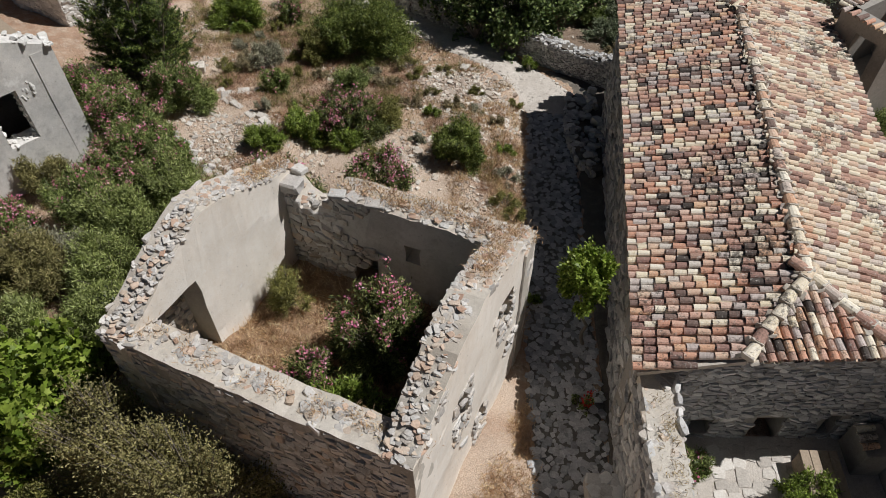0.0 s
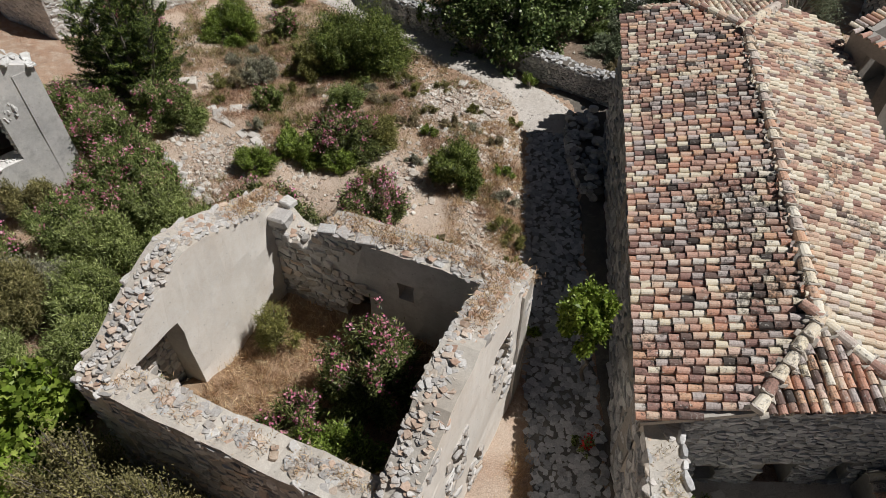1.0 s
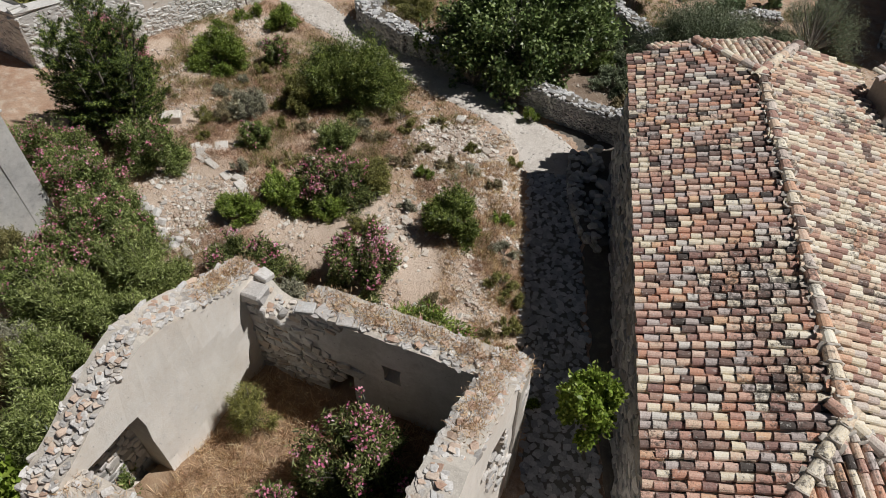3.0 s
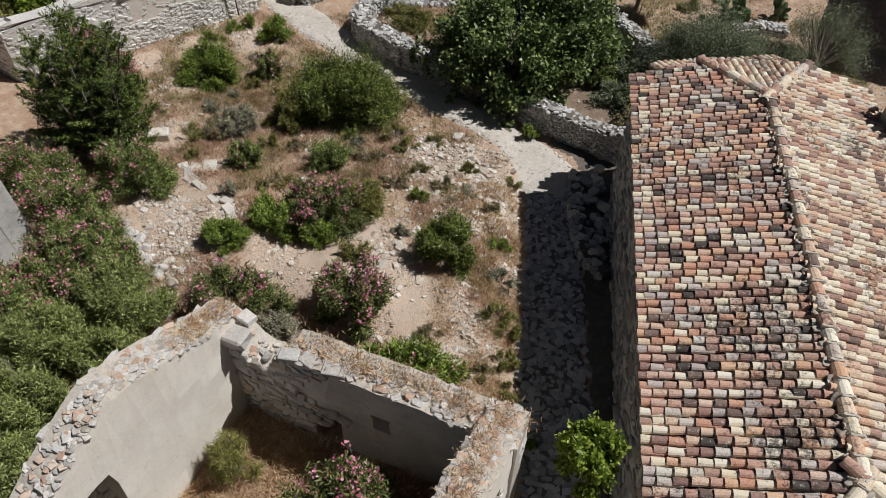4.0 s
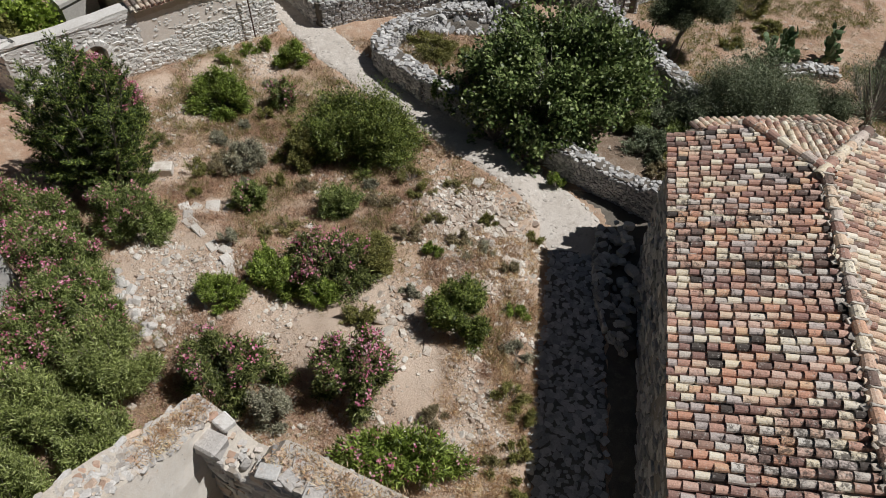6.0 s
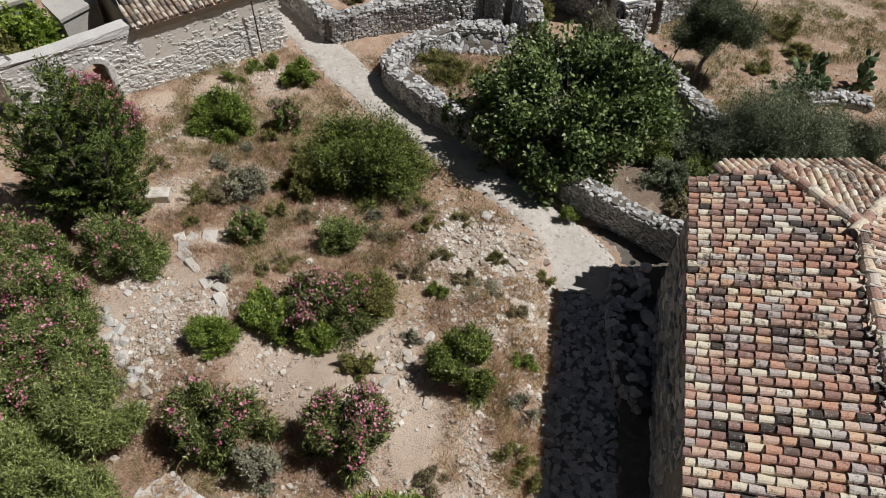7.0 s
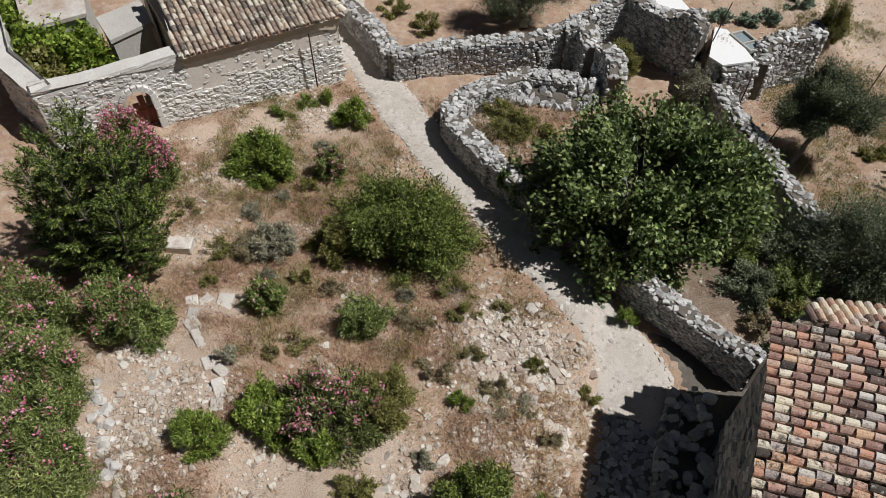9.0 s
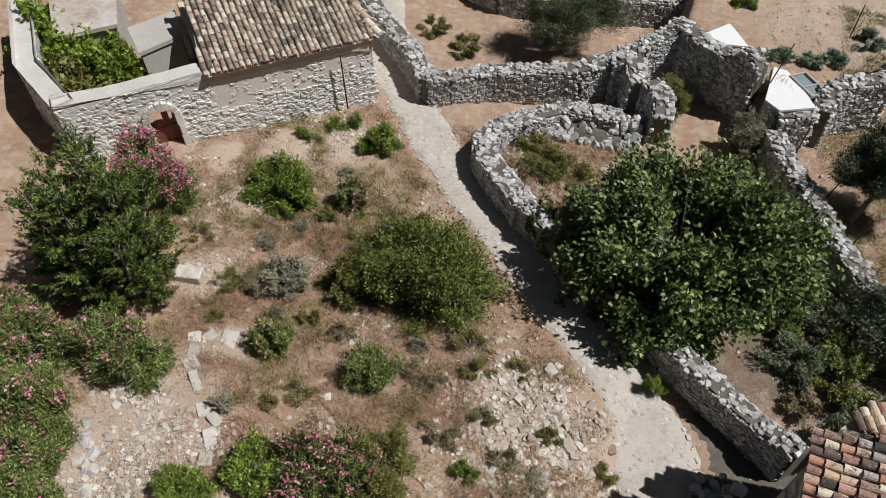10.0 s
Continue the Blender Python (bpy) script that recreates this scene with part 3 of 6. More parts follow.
# ---- tiled roofs ----
def barrel_tile(name, material, length=0.42, low=0.084, high=0.070, thick=0.014, seg=6):
    v, f = [], []
    for x, r in ((0, low), (length, high)):
        for q in (0, -thick):
            for k in range(seg + 1):
                a = math.pi * k / seg
                v.append((x, (r + q) * math.cos(a), (r + q) * math.sin(a)))
    m = seg + 1
    for k in range(seg):
        f += [(k, k + 1, 2 * m + k + 1, 2 * m + k), (m + k + 1, m + k, 3 * m + k, 3 * m + k + 1), (k + 1, k, m + k, m + k + 1)]
    return mesh_of(name, v, f, material)


TILE_MESH = [barrel_tile("tile", TILE, 0.38 + 0.025 * i, 0.081 + 0.004 * i) for i in range(3)]
TILE_MESH_PALE = [barrel_tile("tile", TILE_PALE, 0.38 + 0.025 * i, 0.081 + 0.004 * i) for i in range(3)]
TILE_GREY = tile_material("lichen_grey_tile", True, True)
TILE_MESH_GREY = [barrel_tile("tile", TILE_GREY, 0.38 + 0.025 * i, 0.081 + 0.004 * i) for i in range(3)]
RIDGE_MESH = [barrel_tile("ridge_tile", m, 0.46, 0.15, 0.12, 0.02, 7) for m in (TILE_PALE, TILE)]
PAN_MESH = [mesh_of("pan", [(x, y, z) for x in (0, 0.42) for y, z in ((-0.094, 0.022), (-0.045, -0.045), (0.045, -0.045), (0.094, 0.022))], [(0, 1, 5, 4), (1, 2, 6, 5), (2, 3, 7, 6)], TILE)]


def inside(poly, u, v):
    hit = False
    for (a, b), (c, d) in zip(poly, poly[1:] + poly[:1]):
        if (b > v) != (d > v) and u < (c - a) * (v - b) / (d - b) + a:
            hit = not hit
    return hit


def slope(root, corners, eave, meshes, singles, near, spacing=0.188, expose=0.262, name="roof_slope", slab=0.10, rng=RNG, label=""):
    """A tiled slope. corners: the outline in space; eave: the two corners that its lower edge runs through."""
    o, e1 = Vector(eave[0]), Vector(eave[1])
    pts = [Vector(c) for c in corners]
    nrm = (pts[1] - pts[0]).cross(pts[2] - pts[0]).normalized()
    if nrm.z < 0:
        nrm = -nrm
    u = (e1 - o)
    u = (u - nrm * u.dot(nrm)).normalized()
    v = nrm.cross(u)
    if v.z < 0:
        v = -v
    flat = [((p - o).dot(u), (p - o).dot(v)) for p in pts]
    y = nrm.cross(v)
    basis = Matrix((v, y, nrm)).transposed().to_4x4()
    bm = bmesh.new()
    lowv = [bm.verts.new(p - nrm * (slab + 0.055)) for p in pts]
    topv = [bm.verts.new(p - nrm * 0.055) for p in pts]
    bm.faces.new(topv)
    bm.faces.new(lowv[::-1])
    for i in range(len(pts)):
        k = (i + 1) % len(pts)
        bm.faces.new((lowv[i], lowv[k], topv[k], topv[i]))
    bmesh.ops.recalc_face_normals(bm, faces=bm.faces[:])
    body = part(name, bm, MORTAR, root, label)
    umin, umax = min(p[0] for p in flat), max(p[0] for p in flat)
    vmax = max(p[1] for p in flat)
    covers, pans = [], []
    cu = umin + spacing * 0.5
    while cu < umax:
        cv = -0.06 + rng.uniform(-0.02, 0.02)
        drift = rng.uniform(-0.012, 0.012)
        k = 0
        while cv < vmax:
            if inside(flat, cu, max(0.02, cv + 0.2)):
                sag = 0.02 * fbm(cu, cv, 0.6, 21)
                p = o + u * (cu + drift + rng.uniform(-0.014, 0.014)) + v * cv + nrm * (0.022 + sag + rng.uniform(-0.006, 0.008))
                turn = basis @ Euler((rng.uniform(-0.05, 0.05), 0.11 + rng.uniform(-0.025, 0.025), rng.uniform(-0.05, 0.05))).to_matrix().to_4x4()
                covers.append((int(rng.integers(0, 3)), Matrix.Translation(p) @ turn))
                q = o + u * (cu + spacing / 2) + v * cv + nrm * 0.0
                if inside(flat, cu + spacing / 2, max(0.02, cv + 0.2)):
                    pans.append((0, Matrix.Translation(q) @ basis))
            cv += expose * (rng.uniform(0.55, 1.0) if k == 0 else rng.uniform(0.84, 1.14))
            k += 1
        cu += spacing * rng.uniform(0.96, 1.04)
    a, b = near_first(covers, *near, singles)
    pieces("tile", meshes, a, body)
    joined("tiling", meshes, b, meshes[0].materials[0], body)
    joined("pan_tiling", PAN_MESH, pans, TILE, body)
    return body


def ridge_line(root, a, b, parent, rng=RNG, step=0.36, size=1.0):
    a, b = Vector(a), Vector(b)
    d = (b - a)
    n = int(d.length / step)
    d.normalize()
    side = Vector((-d.y, d.x, 0)).normalized()
    up = d.cross(side)
    if up.z < 0:
        up, side = -up, -side
    basis = Matrix((d, up.cross(d), up)).transposed().to_4x4()
    mort = []
    for i in range(n + 1):
        p = a + d * (i * step) + up * (0.045 + rng.uniform(-0.012, 0.012)) + side * rng.uniform(-0.02, 0.02)
        ob = child("ridge_tile", RIDGE_MESH[0 if rng.random() < 0.9 else 1], parent, Matrix.Translation(p) @ basis @ Euler((rng.uniform(-0.05, 0.05), 0.06, rng.uniform(-0.06, 0.06))).to_matrix().to_4x4() @ Matrix.Diagonal((size, size, size, 1)))
        for s in (1, -1):
            mort.append((int(rng.integers(0, 10)), srt(p + side * s * 0.15 * size - up * 0.01, (rng.uniform(0, 1), rng.uniform(0, 1), rng.uniform(0, 6)), (0.20, 0.14, 0.07))))
        mort.append((int(rng.integers(0, 10)), srt(p + up * 0.06 * size, (0, 0, math.atan2(d.y, d.x)), (0.07, 0.3 * size, 0.16))))
    joined("mortar", hull_set("mortar", MORTAR, (1, 1, 1), 0.4), mort, MORTAR, parent)


# ---- the tiled house by the alley ----
SW, NW, SE, NE = (3.70, 6.88, 4.74), (4.95, 20.42, 4.76), (10.15, 7.2, 4.70), (11.3, 20.3, 4.70)
RS, RN = (7.05, 8.68, 5.60), (7.97, 18.62, 5.60)
HSW, HSE, HNW, HNE = (5.60, 6.90, 5.24), (8.5, 7.1, 5.24), (6.72, 20.62, 5.22), (9.6, 20.6, 5.20)


def wall_panel(name, a, b, z0, z1, thick, material, root, holes=(), label="", z1b=None, rough=0.0):
    """A wall from a to b in plan, its outer face on the right of a-b; holes: (from, to, low, high) along it."""
    d = Vector((b[0] - a[0], b[1] - a[1], 0))
    length = d.length
    d.normalize()
    nrm = Vector((d.y, -d.x, 0))
    bm = bmesh.new()
    cuts_s = sorted({0.0, length, *[h[0] for h in holes], *[h[1] for h in holes]})
    cuts_z = sorted({0.0, *[h[2] - z0 for h in holes], *[h[3] - z0 for h in holes]})
    z1b = z1 if z1b is None else z1b

    def top(s):
        return z1 + (z1b - z1) * s / length - z0
    grid = {}

    def vert(s, z, side):
        key = (round(s, 4), round(z, 4), side)
        if key not in grid:
            p = Vector((a[0], a[1], z0)) + d * s + Vector((0, 0, z)) - nrm * (thick * side)
            if rough and side == 0:
                p += nrm * rough * fbm(s, z, 1.3, 4)
            grid[key] = bm.verts.new(p)
        return grid[key]
    s_all = []
    for s0, s1 in zip(cuts_s, cuts_s[1:]):
        k = max(1, int((s1 - s0) / 0.7))
        s_all += [s0 + (s1 - s0) * i / k for i in range(k)]
    s_all.append(length)

    def hole(s, z):
        return any(h[0] < s < h[1] and h[2] - z0 < z < h[3] - z0 for h in holes)
    cells = set()
    for i in range(len(s_all) - 1):
        for j in range(len(cuts_z)):
            za = cuts_z[j]
            zb = cuts_z[j + 1] if j + 1 < len(cuts_z) else None
            zm = (za + (zb if zb is not None else top(s_all[i]))) / 2
            if not hole((s_all[i] + s_all[i + 1]) / 2, zm):
                cells.add((i, j))

    def zof(i, j):
        return cuts_z[j] if j < len(cuts_z) else top(s_all[i])
    for i, j in cells:
        q = [(i, j), (i + 1, j), (i + 1, j + 1), (i, j + 1)]
        for side in (0, 1):
            vs = [vert(s_all[m], zof(m, k), side) for m, k in q]
            bm.faces.new(vs if side == 0 else vs[::-1])
        for (di, dj), (p, r) in {(0, -1): (q[0], q[1]), (1, 0): (q[1], q[2]), (0, 1): (q[2], q[3]), (-1, 0): (q[3], q[0])}.items():
            if (i + di, j + dj) not in cells:
                bm.faces.new([vert(s_all[r[0]], zof(*r), 0), vert(s_all[p[0]], zof(*p), 0), vert(s_all[p[0]], zof(*p), 1), vert(s_all[r[0]], zof(*r), 1)])
    bmesh.ops.recalc_face_normals(bm, faces=bm.faces[:])
    return part(name, bm, material, root, label)


house = thing("stone_house", "long rubble-stone house with a weathered terracotta barrel-tile roof", "house", (7, 14, 1))
house.location = (0, 0, 0)
w_sw, w_se, w_nw, w_ne = (3.86, 7.16), (9.85, 7.4), (5.1, 20.22), (11.0, 20.1)
S_HOLES = [(1.55, 2.05, 1.70, 2.30), (2.95, 3.62, 0.3, 2.42), (4.45, 4.75, 1.72, 2.5)]


def along(a, b, s):
    d = math.hypot(b[0] - a[0], b[1] - a[1])
    return (a[0] + (b[0] - a[0]) * s / d, a[1] + (b[1] - a[1]) * s / d)


s1, s2 = along(w_sw, w_se, 1.35), along(w_sw, w_se, 4.95)
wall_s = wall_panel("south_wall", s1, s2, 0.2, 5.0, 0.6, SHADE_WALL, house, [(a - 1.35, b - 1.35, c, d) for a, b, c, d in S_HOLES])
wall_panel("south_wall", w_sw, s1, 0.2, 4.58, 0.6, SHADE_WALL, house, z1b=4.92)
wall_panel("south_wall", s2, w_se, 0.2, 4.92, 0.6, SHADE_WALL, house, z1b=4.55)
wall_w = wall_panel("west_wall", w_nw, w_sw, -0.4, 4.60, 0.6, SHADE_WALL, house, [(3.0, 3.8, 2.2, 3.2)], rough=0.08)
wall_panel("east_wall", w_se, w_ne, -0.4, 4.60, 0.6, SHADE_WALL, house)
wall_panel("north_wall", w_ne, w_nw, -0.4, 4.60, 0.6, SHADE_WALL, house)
s_line = [(*w_sw, 4.6), (*s1, 4.95), (*s2, 4.95), (*w_se, 4.6)]
w_line = [(*w_nw, 4.58), (*w_sw, 4.58)]


def s_keep(s, z):
    return not any(h[0] - 0.1 < s < h[1] + 0.1 and h[2] - 0.08 < z < h[3] + 0.08 for h in S_HOLES)


def offset_line(line, d):
    """The line moved to its right by d."""
    out = []
    for i, p in enumerate(line):
        a, b = line[max(0, i - 1)], line[min(len(line) - 1, i + 1)]
        t = Vector((b[0] - a[0], b[1] - a[1])).normalized()
        out.append((p[0] + t.y * d, p[1] - t.x * d, p[2]))
    return out


st = face_stones(offset_line(s_line, -0.29), 0.5, 1, (0.26, 0.10, 0.12), -0.6, keep=s_keep, proud=0.62)
a, b = near_first(st, 5.5, 7.2, 260)
pieces("stone", CHUNK[GREY_STONE.name], a, wall_s)
joined("stonework", CHUNK[GREY_STONE.name], b, GREY_STONE, wall_s)
st = face_stones(offset_line(w_line, -0.27), 0.5, 1, (0.34, 0.17, 0.12), -0.3, proud=0.55)
st = [q for q in st if RNG.random() < 0.8]
a, b = near_first(st, 4, 9, 200)
pieces("stone", CHUNK[GREY_STONE.name], a, wall_w)
joined("stonework", CHUNK[GREY_STONE.name], b, GREY_STONE, wall_w)

slope(house, [NW, SW, HSW, RS, RN, HNW], (SW, NW), TILE_MESH, 300, (5, 10), name="roof")
roof_e = slope(house, [SE, NE, HNE, RN, RS, HSE], (SE, NE), TILE_MESH_PALE, 250, (8, 12), name="roof")
roof_s = slope(house, [HSW, HSE, RS], (HSW, HSE), TILE_MESH, 200, (7, 7), name="roof")
roof_n = slope(house, [HNE, HNW, RN], (HNE, HNW), TILE_MESH_PALE, 200, (8, 20), name="roof")
ridge_line(house, RS, RN, roof_e)
ridge_line(house, HSW, RS, roof_s, size=0.92)
ridge_line(house, HSE, RS, roof_s, size=0.92)
ridge_line(house, HNW, RN, roof_n)
ridge_line(house, HNE, RN, roof_n)

# the lower slope at the north end, on its own end wall
slope(house, [(5.86, 21.45, 4.52), (9.35, 22.0, 4.5), (9.6, 20.62, 5.12), (6.66, 20.62, 5.14), (5.35, 20.72, 4.72)], ((5.86, 21.45, 4.52), (9.35, 22.0, 4.5)), TILE_MESH_PALE, 100, (7, 21), name="roof")
wall_panel("north_wall", (9.2, 21.4), (6.1, 20.95), -0.4, 4.5, 0.5, SHADE_WALL, house)
wall_panel("north_wall", (6.1, 20.95), (5.12, 20.24), -0.4, 4.5, 0.4, SHADE_WALL, house)

# courtyard wall that runs on from the house
court_line = [(4.2, 7.1, 4.35), (4.17, 5.5, 4.3), (4.15, 3.5, 4.2), (4.1, -1.0, 4.0)]
court_wall = thing("courtyard_wall", "thick stone courtyard wall with dry weeds on its top", "stone wall")
wall_core("core", court_line, 0.66, MORTAR, court_wall, -0.8, 0.05)
a, b = near_first(top_stones(court_line, 0.6, 0.17, 1.2, lift=-0.2, flat=0.42, tip=0.25), 4.2, 6, 120)
pieces("stone", CHUNK[RUIN_STONE.name], a, court_wall)
b += face_stones(court_line, 0.62, 1, (0.3, 0.2, 0.14), 0, proud=0.5) + face_stones(court_line, 0.62, -1, (0.3, 0.2, 0.14), 0, proud=0.5)
joined("stonework", CHUNK[GREY_STONE.name], b, GREY_STONE, court_wall)


# ---- the roofless ruin ----
RW, RNC, REC, RSC = (-6.30, 6.75), (-3.98, 11.48), (1.84, 9.48), (-0.30, 4.32)
ruin = thing("ruined_house", "roofless ruined house with plastered gables and crumbling stone wall tops", "ruin")


def ruin_wall(name, a, b, profile, thick, z0, outer, inner, holes=(), step=0.22):
    """A broken wall with its outer face along a-b (outside on the left). profile: (part of the length, height of the top).
    Holes are (from, to, low, high)."""
    d = Vector((b[0] - a[0], b[1] - a[1], 0))
    length = d.length
    d.normalize()
    inn = Vector((d.y, -d.x, 0))
    bm = bmesh.new()
    cuts = sorted({0.0, length, *[h[0] for h in holes], *[h[1] for h in holes]})
    ss = []
    for s0, s1 in zip(cuts, cuts[1:]):
        k = max(1, round((s1 - s0) / step))
        ss += [s0 + (s1 - s0) * i / k for i in range(k)]
    ss.append(length)
    zc = [z0]
    zmin = min(p[1] for p in profile)
    for h in holes:
        zc += [h[2], h[3]]
    zc += list(np.arange(z0 + 0.6, zmin - 0.25, 0.5))
    zc = sorted(set(round(z, 3) for z in zc if z < zmin - 0.12))

    def top(s):
        return float(np.interp(s / length, [p[0] for p in profile], [p[1] for p in profile])) + 0.07 * fbm(s, a[0], 1.6, 7) + 0.03 * fbm(s, a[1], 5, 2)
    cells = {(i, j) for i in range(len(ss) - 1) for j in range(len(zc))
             if not any(h[0] < (ss[i] + ss[i + 1]) / 2 < h[1] and j + 1 < len(zc) and h[2] < (zc[j] + zc[j + 1]) / 2 < h[3] for h in holes)}
    grid = {}

    def vert(i, j, side):
        if (i, j, side) not in grid:
            s = ss[i]
            z = zc[j] if j < len(zc) else top(s) - 0.06 * side
            wob = 0.035 * fbm(s + side * 9, z, 1.2, a[0]) + 0.012 * fbm(s, z + side, 5, 1)
            edge = 0.05 * fbm(s * 3, z * 3, 2.0, 33) if any(abs(s - h[0]) < 0.02 or abs(s - h[1]) < 0.02 for h in holes) else 0
            p = Vector((a[0], a[1], 0)) + d * (s + edge) + inn * ((thick if side else 0) + wob) + Vector((0, 0, z))
            grid[i, j, side] = bm.verts.new(p)
        return grid[i, j, side]
    for i, j in cells:
        q = [(i, j), (i + 1, j), (i + 1, j + 1), (i, j + 1)]
        f = bm.faces.new([vert(*k, 0) for k in q[::-1]])
        f.material_index = 0
        f = bm.faces.new([vert(*k, 1) for k in q])
        f.material_index = 1
        for (di, dj), (p, r) in {(0, -1): (q[0], q[1]), (1, 0): (q[1], q[2]), (0, 1): (q[2], q[3]), (-1, 0): (q[3], q[0])}.items():
            if (i + di, j + dj) not in cells:
                f = bm.faces.new([vert(*p, 0), vert(*r, 0), vert(*r, 1), vert(*p, 1)])
                f.material_index = 2
    bmesh.ops.recalc_face_normals(bm, faces=bm.faces[:])
    ob = part(name, bm, outer, ruin)
    ob.data.materials.append(inner)
    ob.data.materials.append(MORTAR)
    line = [(a[0] + d.x * s + inn.x * thick / 2, a[1] + d.y * s + inn.y * thick / 2, top(s)) for s in ss[::2] + [length]]
    return ob, line


gable_w = [(0, 5.6), (0.12, 5.92), (0.25, 6.36), (0.48, 6.9), (0.58, 6.72), (0.72, 6.42), (0.9, 5.98), (1, 5.8)]
gable_e = [(0, 5.75), (0.2, 6.25), (0.36, 6.66), (0.5, 6.88), (0.7, 6.66), (0.86, 6.15), (1, 5.75)]
walls = {}
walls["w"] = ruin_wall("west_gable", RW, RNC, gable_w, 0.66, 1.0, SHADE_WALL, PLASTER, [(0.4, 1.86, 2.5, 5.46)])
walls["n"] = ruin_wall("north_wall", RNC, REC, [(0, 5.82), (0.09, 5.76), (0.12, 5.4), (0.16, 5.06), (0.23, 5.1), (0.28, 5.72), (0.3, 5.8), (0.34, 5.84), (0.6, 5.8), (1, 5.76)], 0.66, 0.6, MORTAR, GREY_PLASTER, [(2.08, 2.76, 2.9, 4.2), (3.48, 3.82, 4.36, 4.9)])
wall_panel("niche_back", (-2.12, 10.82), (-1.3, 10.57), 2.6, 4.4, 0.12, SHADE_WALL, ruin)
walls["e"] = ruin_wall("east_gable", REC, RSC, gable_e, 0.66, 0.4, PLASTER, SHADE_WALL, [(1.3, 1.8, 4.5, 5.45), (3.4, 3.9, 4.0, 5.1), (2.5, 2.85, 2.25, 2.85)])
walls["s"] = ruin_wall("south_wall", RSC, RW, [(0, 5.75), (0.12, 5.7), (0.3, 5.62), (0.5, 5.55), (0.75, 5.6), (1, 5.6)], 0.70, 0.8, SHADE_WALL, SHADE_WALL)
for k, (ob, line) in walls.items():
    t = top_stones(line, 0.60, {"s": 0.15, "n": 0.13}.get(k, 0.115), {"s": 0.7, "n": 0.9}.get(k, 1.6), over=0.01, lift=-0.22, flat=0.42, tip=0.3)
    shards = top_stones(line, 0.5, 0.12, {"s": 0.12, "n": 0.3, "w": 0.28}.get(k, 0.6), over=0.02, lift=0.05, flat=0.22, tip=0.35)
    joined("shard_rubble", CHUNK[SHARD.name], shards, SHARD, ob)
    a, b = near_first(t, -1, 5, 280)
    pieces("stone", CHUNK[RUIN_STONE.name], a, ob)
    extra = face_stones(line, 0.66, -1, (0.24, 0.14, 0.10), 0.0, proud=0.5) if k in "sw" else []
    if k == "n":
        extra += [q for q in face_stones(line, 0.66, 1, (0.26, 0.16, 0.1), 1.2, proud=0.40) if q[1].translation.x < -1.9 + 0.8 * fbm(q[1].translation.z, 0, 1.1, 6)]
    if k == "e":
        def by_opening(m):
            s = math.hypot(m.translation.x - REC[0], m.translation.y - REC[1])
            return any(h[0] - 0.12 < s < h[1] + 0.16 and h[2] - 0.42 < m.translation.z < h[3] + 0.04 and not (h[0] < s < h[1] and h[2] < m.translation.z < h[3]) for h in ((1.3, 1.8, 4.5, 5.45), (3.4, 3.9, 4.0, 5.1), (2.5, 2.85, 2.25, 2.85)))
        extra += [q for q in face_stones(line, 0.66, -1, (0.17, 0.11, 0.10), 0.0, proud=0.42) if by_opening(q[1])]
        extra += [q for q in face_stones(line, 0.66, -1, (0.24, 0.14, 0.09), 0.0, proud=0.45) if fbm(q[1].translation.y, q[1].translation.z, 0.9, 3) > 0.55 or q[1].translation.z < 1.5 + 0.5 * fbm(q[1].translation.y, 0, 1.2, 8)]
    joined("stonework", CHUNK[RUIN_STONE.name], b + extra, RUIN_STONE, ob)


def ruin_floor_z(x, y):
    return 2.75 + 0.25 * fbm(x, y, 0.7, 8) + 0.6 * smooth_step(-(x + 2.6), 0, 2.2) * 0.6 + 0.4 * smooth_step(y, 8.5, 11)


def ruin_inside(x, y, m=0.3):
    c = [RW, RNC, REC, RSC]
    return all((q[0] - p[0]) * (y - p[1]) - (q[1] - p[1]) * (x - p[0]) < -m * math.hypot(q[0] - p[0], q[1] - p[1]) for p, q in zip(c, c[1:] + c[:1]))


fl_v, fl_f = [], []
N = 30
for j in range(N + 1):
    for i in range(N + 1):
        u, w = 0.04 + 0.92 * i / N, 0.04 + 0.92 * j / N
        x = (RW[0] * (1 - u) + RSC[0] * u) * (1 - w) + (RNC[0] * (1 - u) + REC[0] * u) * w
        y = (RW[1] * (1 - u) + RSC[1] * u) * (1 - w) + (RNC[1] * (1 - u) + REC[1] * u) * w
        fl_v.append((x, y, ruin_floor_z(x, y)))
for j in range(N):
    for i in range(N):
        k = j * (N + 1) + i
        fl_f.append((k, k + 1, k + N + 2, k + N + 1))
tagged(new("ruin_floor", mesh_of("ruin_floor", fl_v, fl_f, FLOOR_DUST, True)), "dusty ruin floor with dry reddish weeds", "floor", "", "structure")


# ---- the grey plastered ruin in the bushes ----
shell = thing("plastered_ruin", "tall roofless ruin with stained grey plaster walls", "ruin")
P1, P2, P3, P4 = (-13.9, 12.57), (-10.95, 15.85), (-13.9, 18.3), (-16.8, 15.1)
wall_panel("front_wall", P1, P2, 0.6, 7.9, 0.6, SHELL_PLASTER, shell, [(2.28, 3.08, 3.25, 4.85), (2.2, 2.7, 1.3, 1.75)], z1b=5.65, rough=0.04)
wall_panel("end_wall", P2, P3, 0.6, 5.6, 0.6, SHELL_PLASTER, shell, z1b=4.4, rough=0.03)
wall_panel("back_wall", P3, P4, 0.6, 4.6, 0.6, GREY_PLASTER, shell)
wall_panel("end_wall", P4, P1, 0.6, 5.0, 0.6, GREY_PLASTER, shell)
# Added slab that keeps sun out of the shell, so the window looks dark.
fb = bmesh.new()
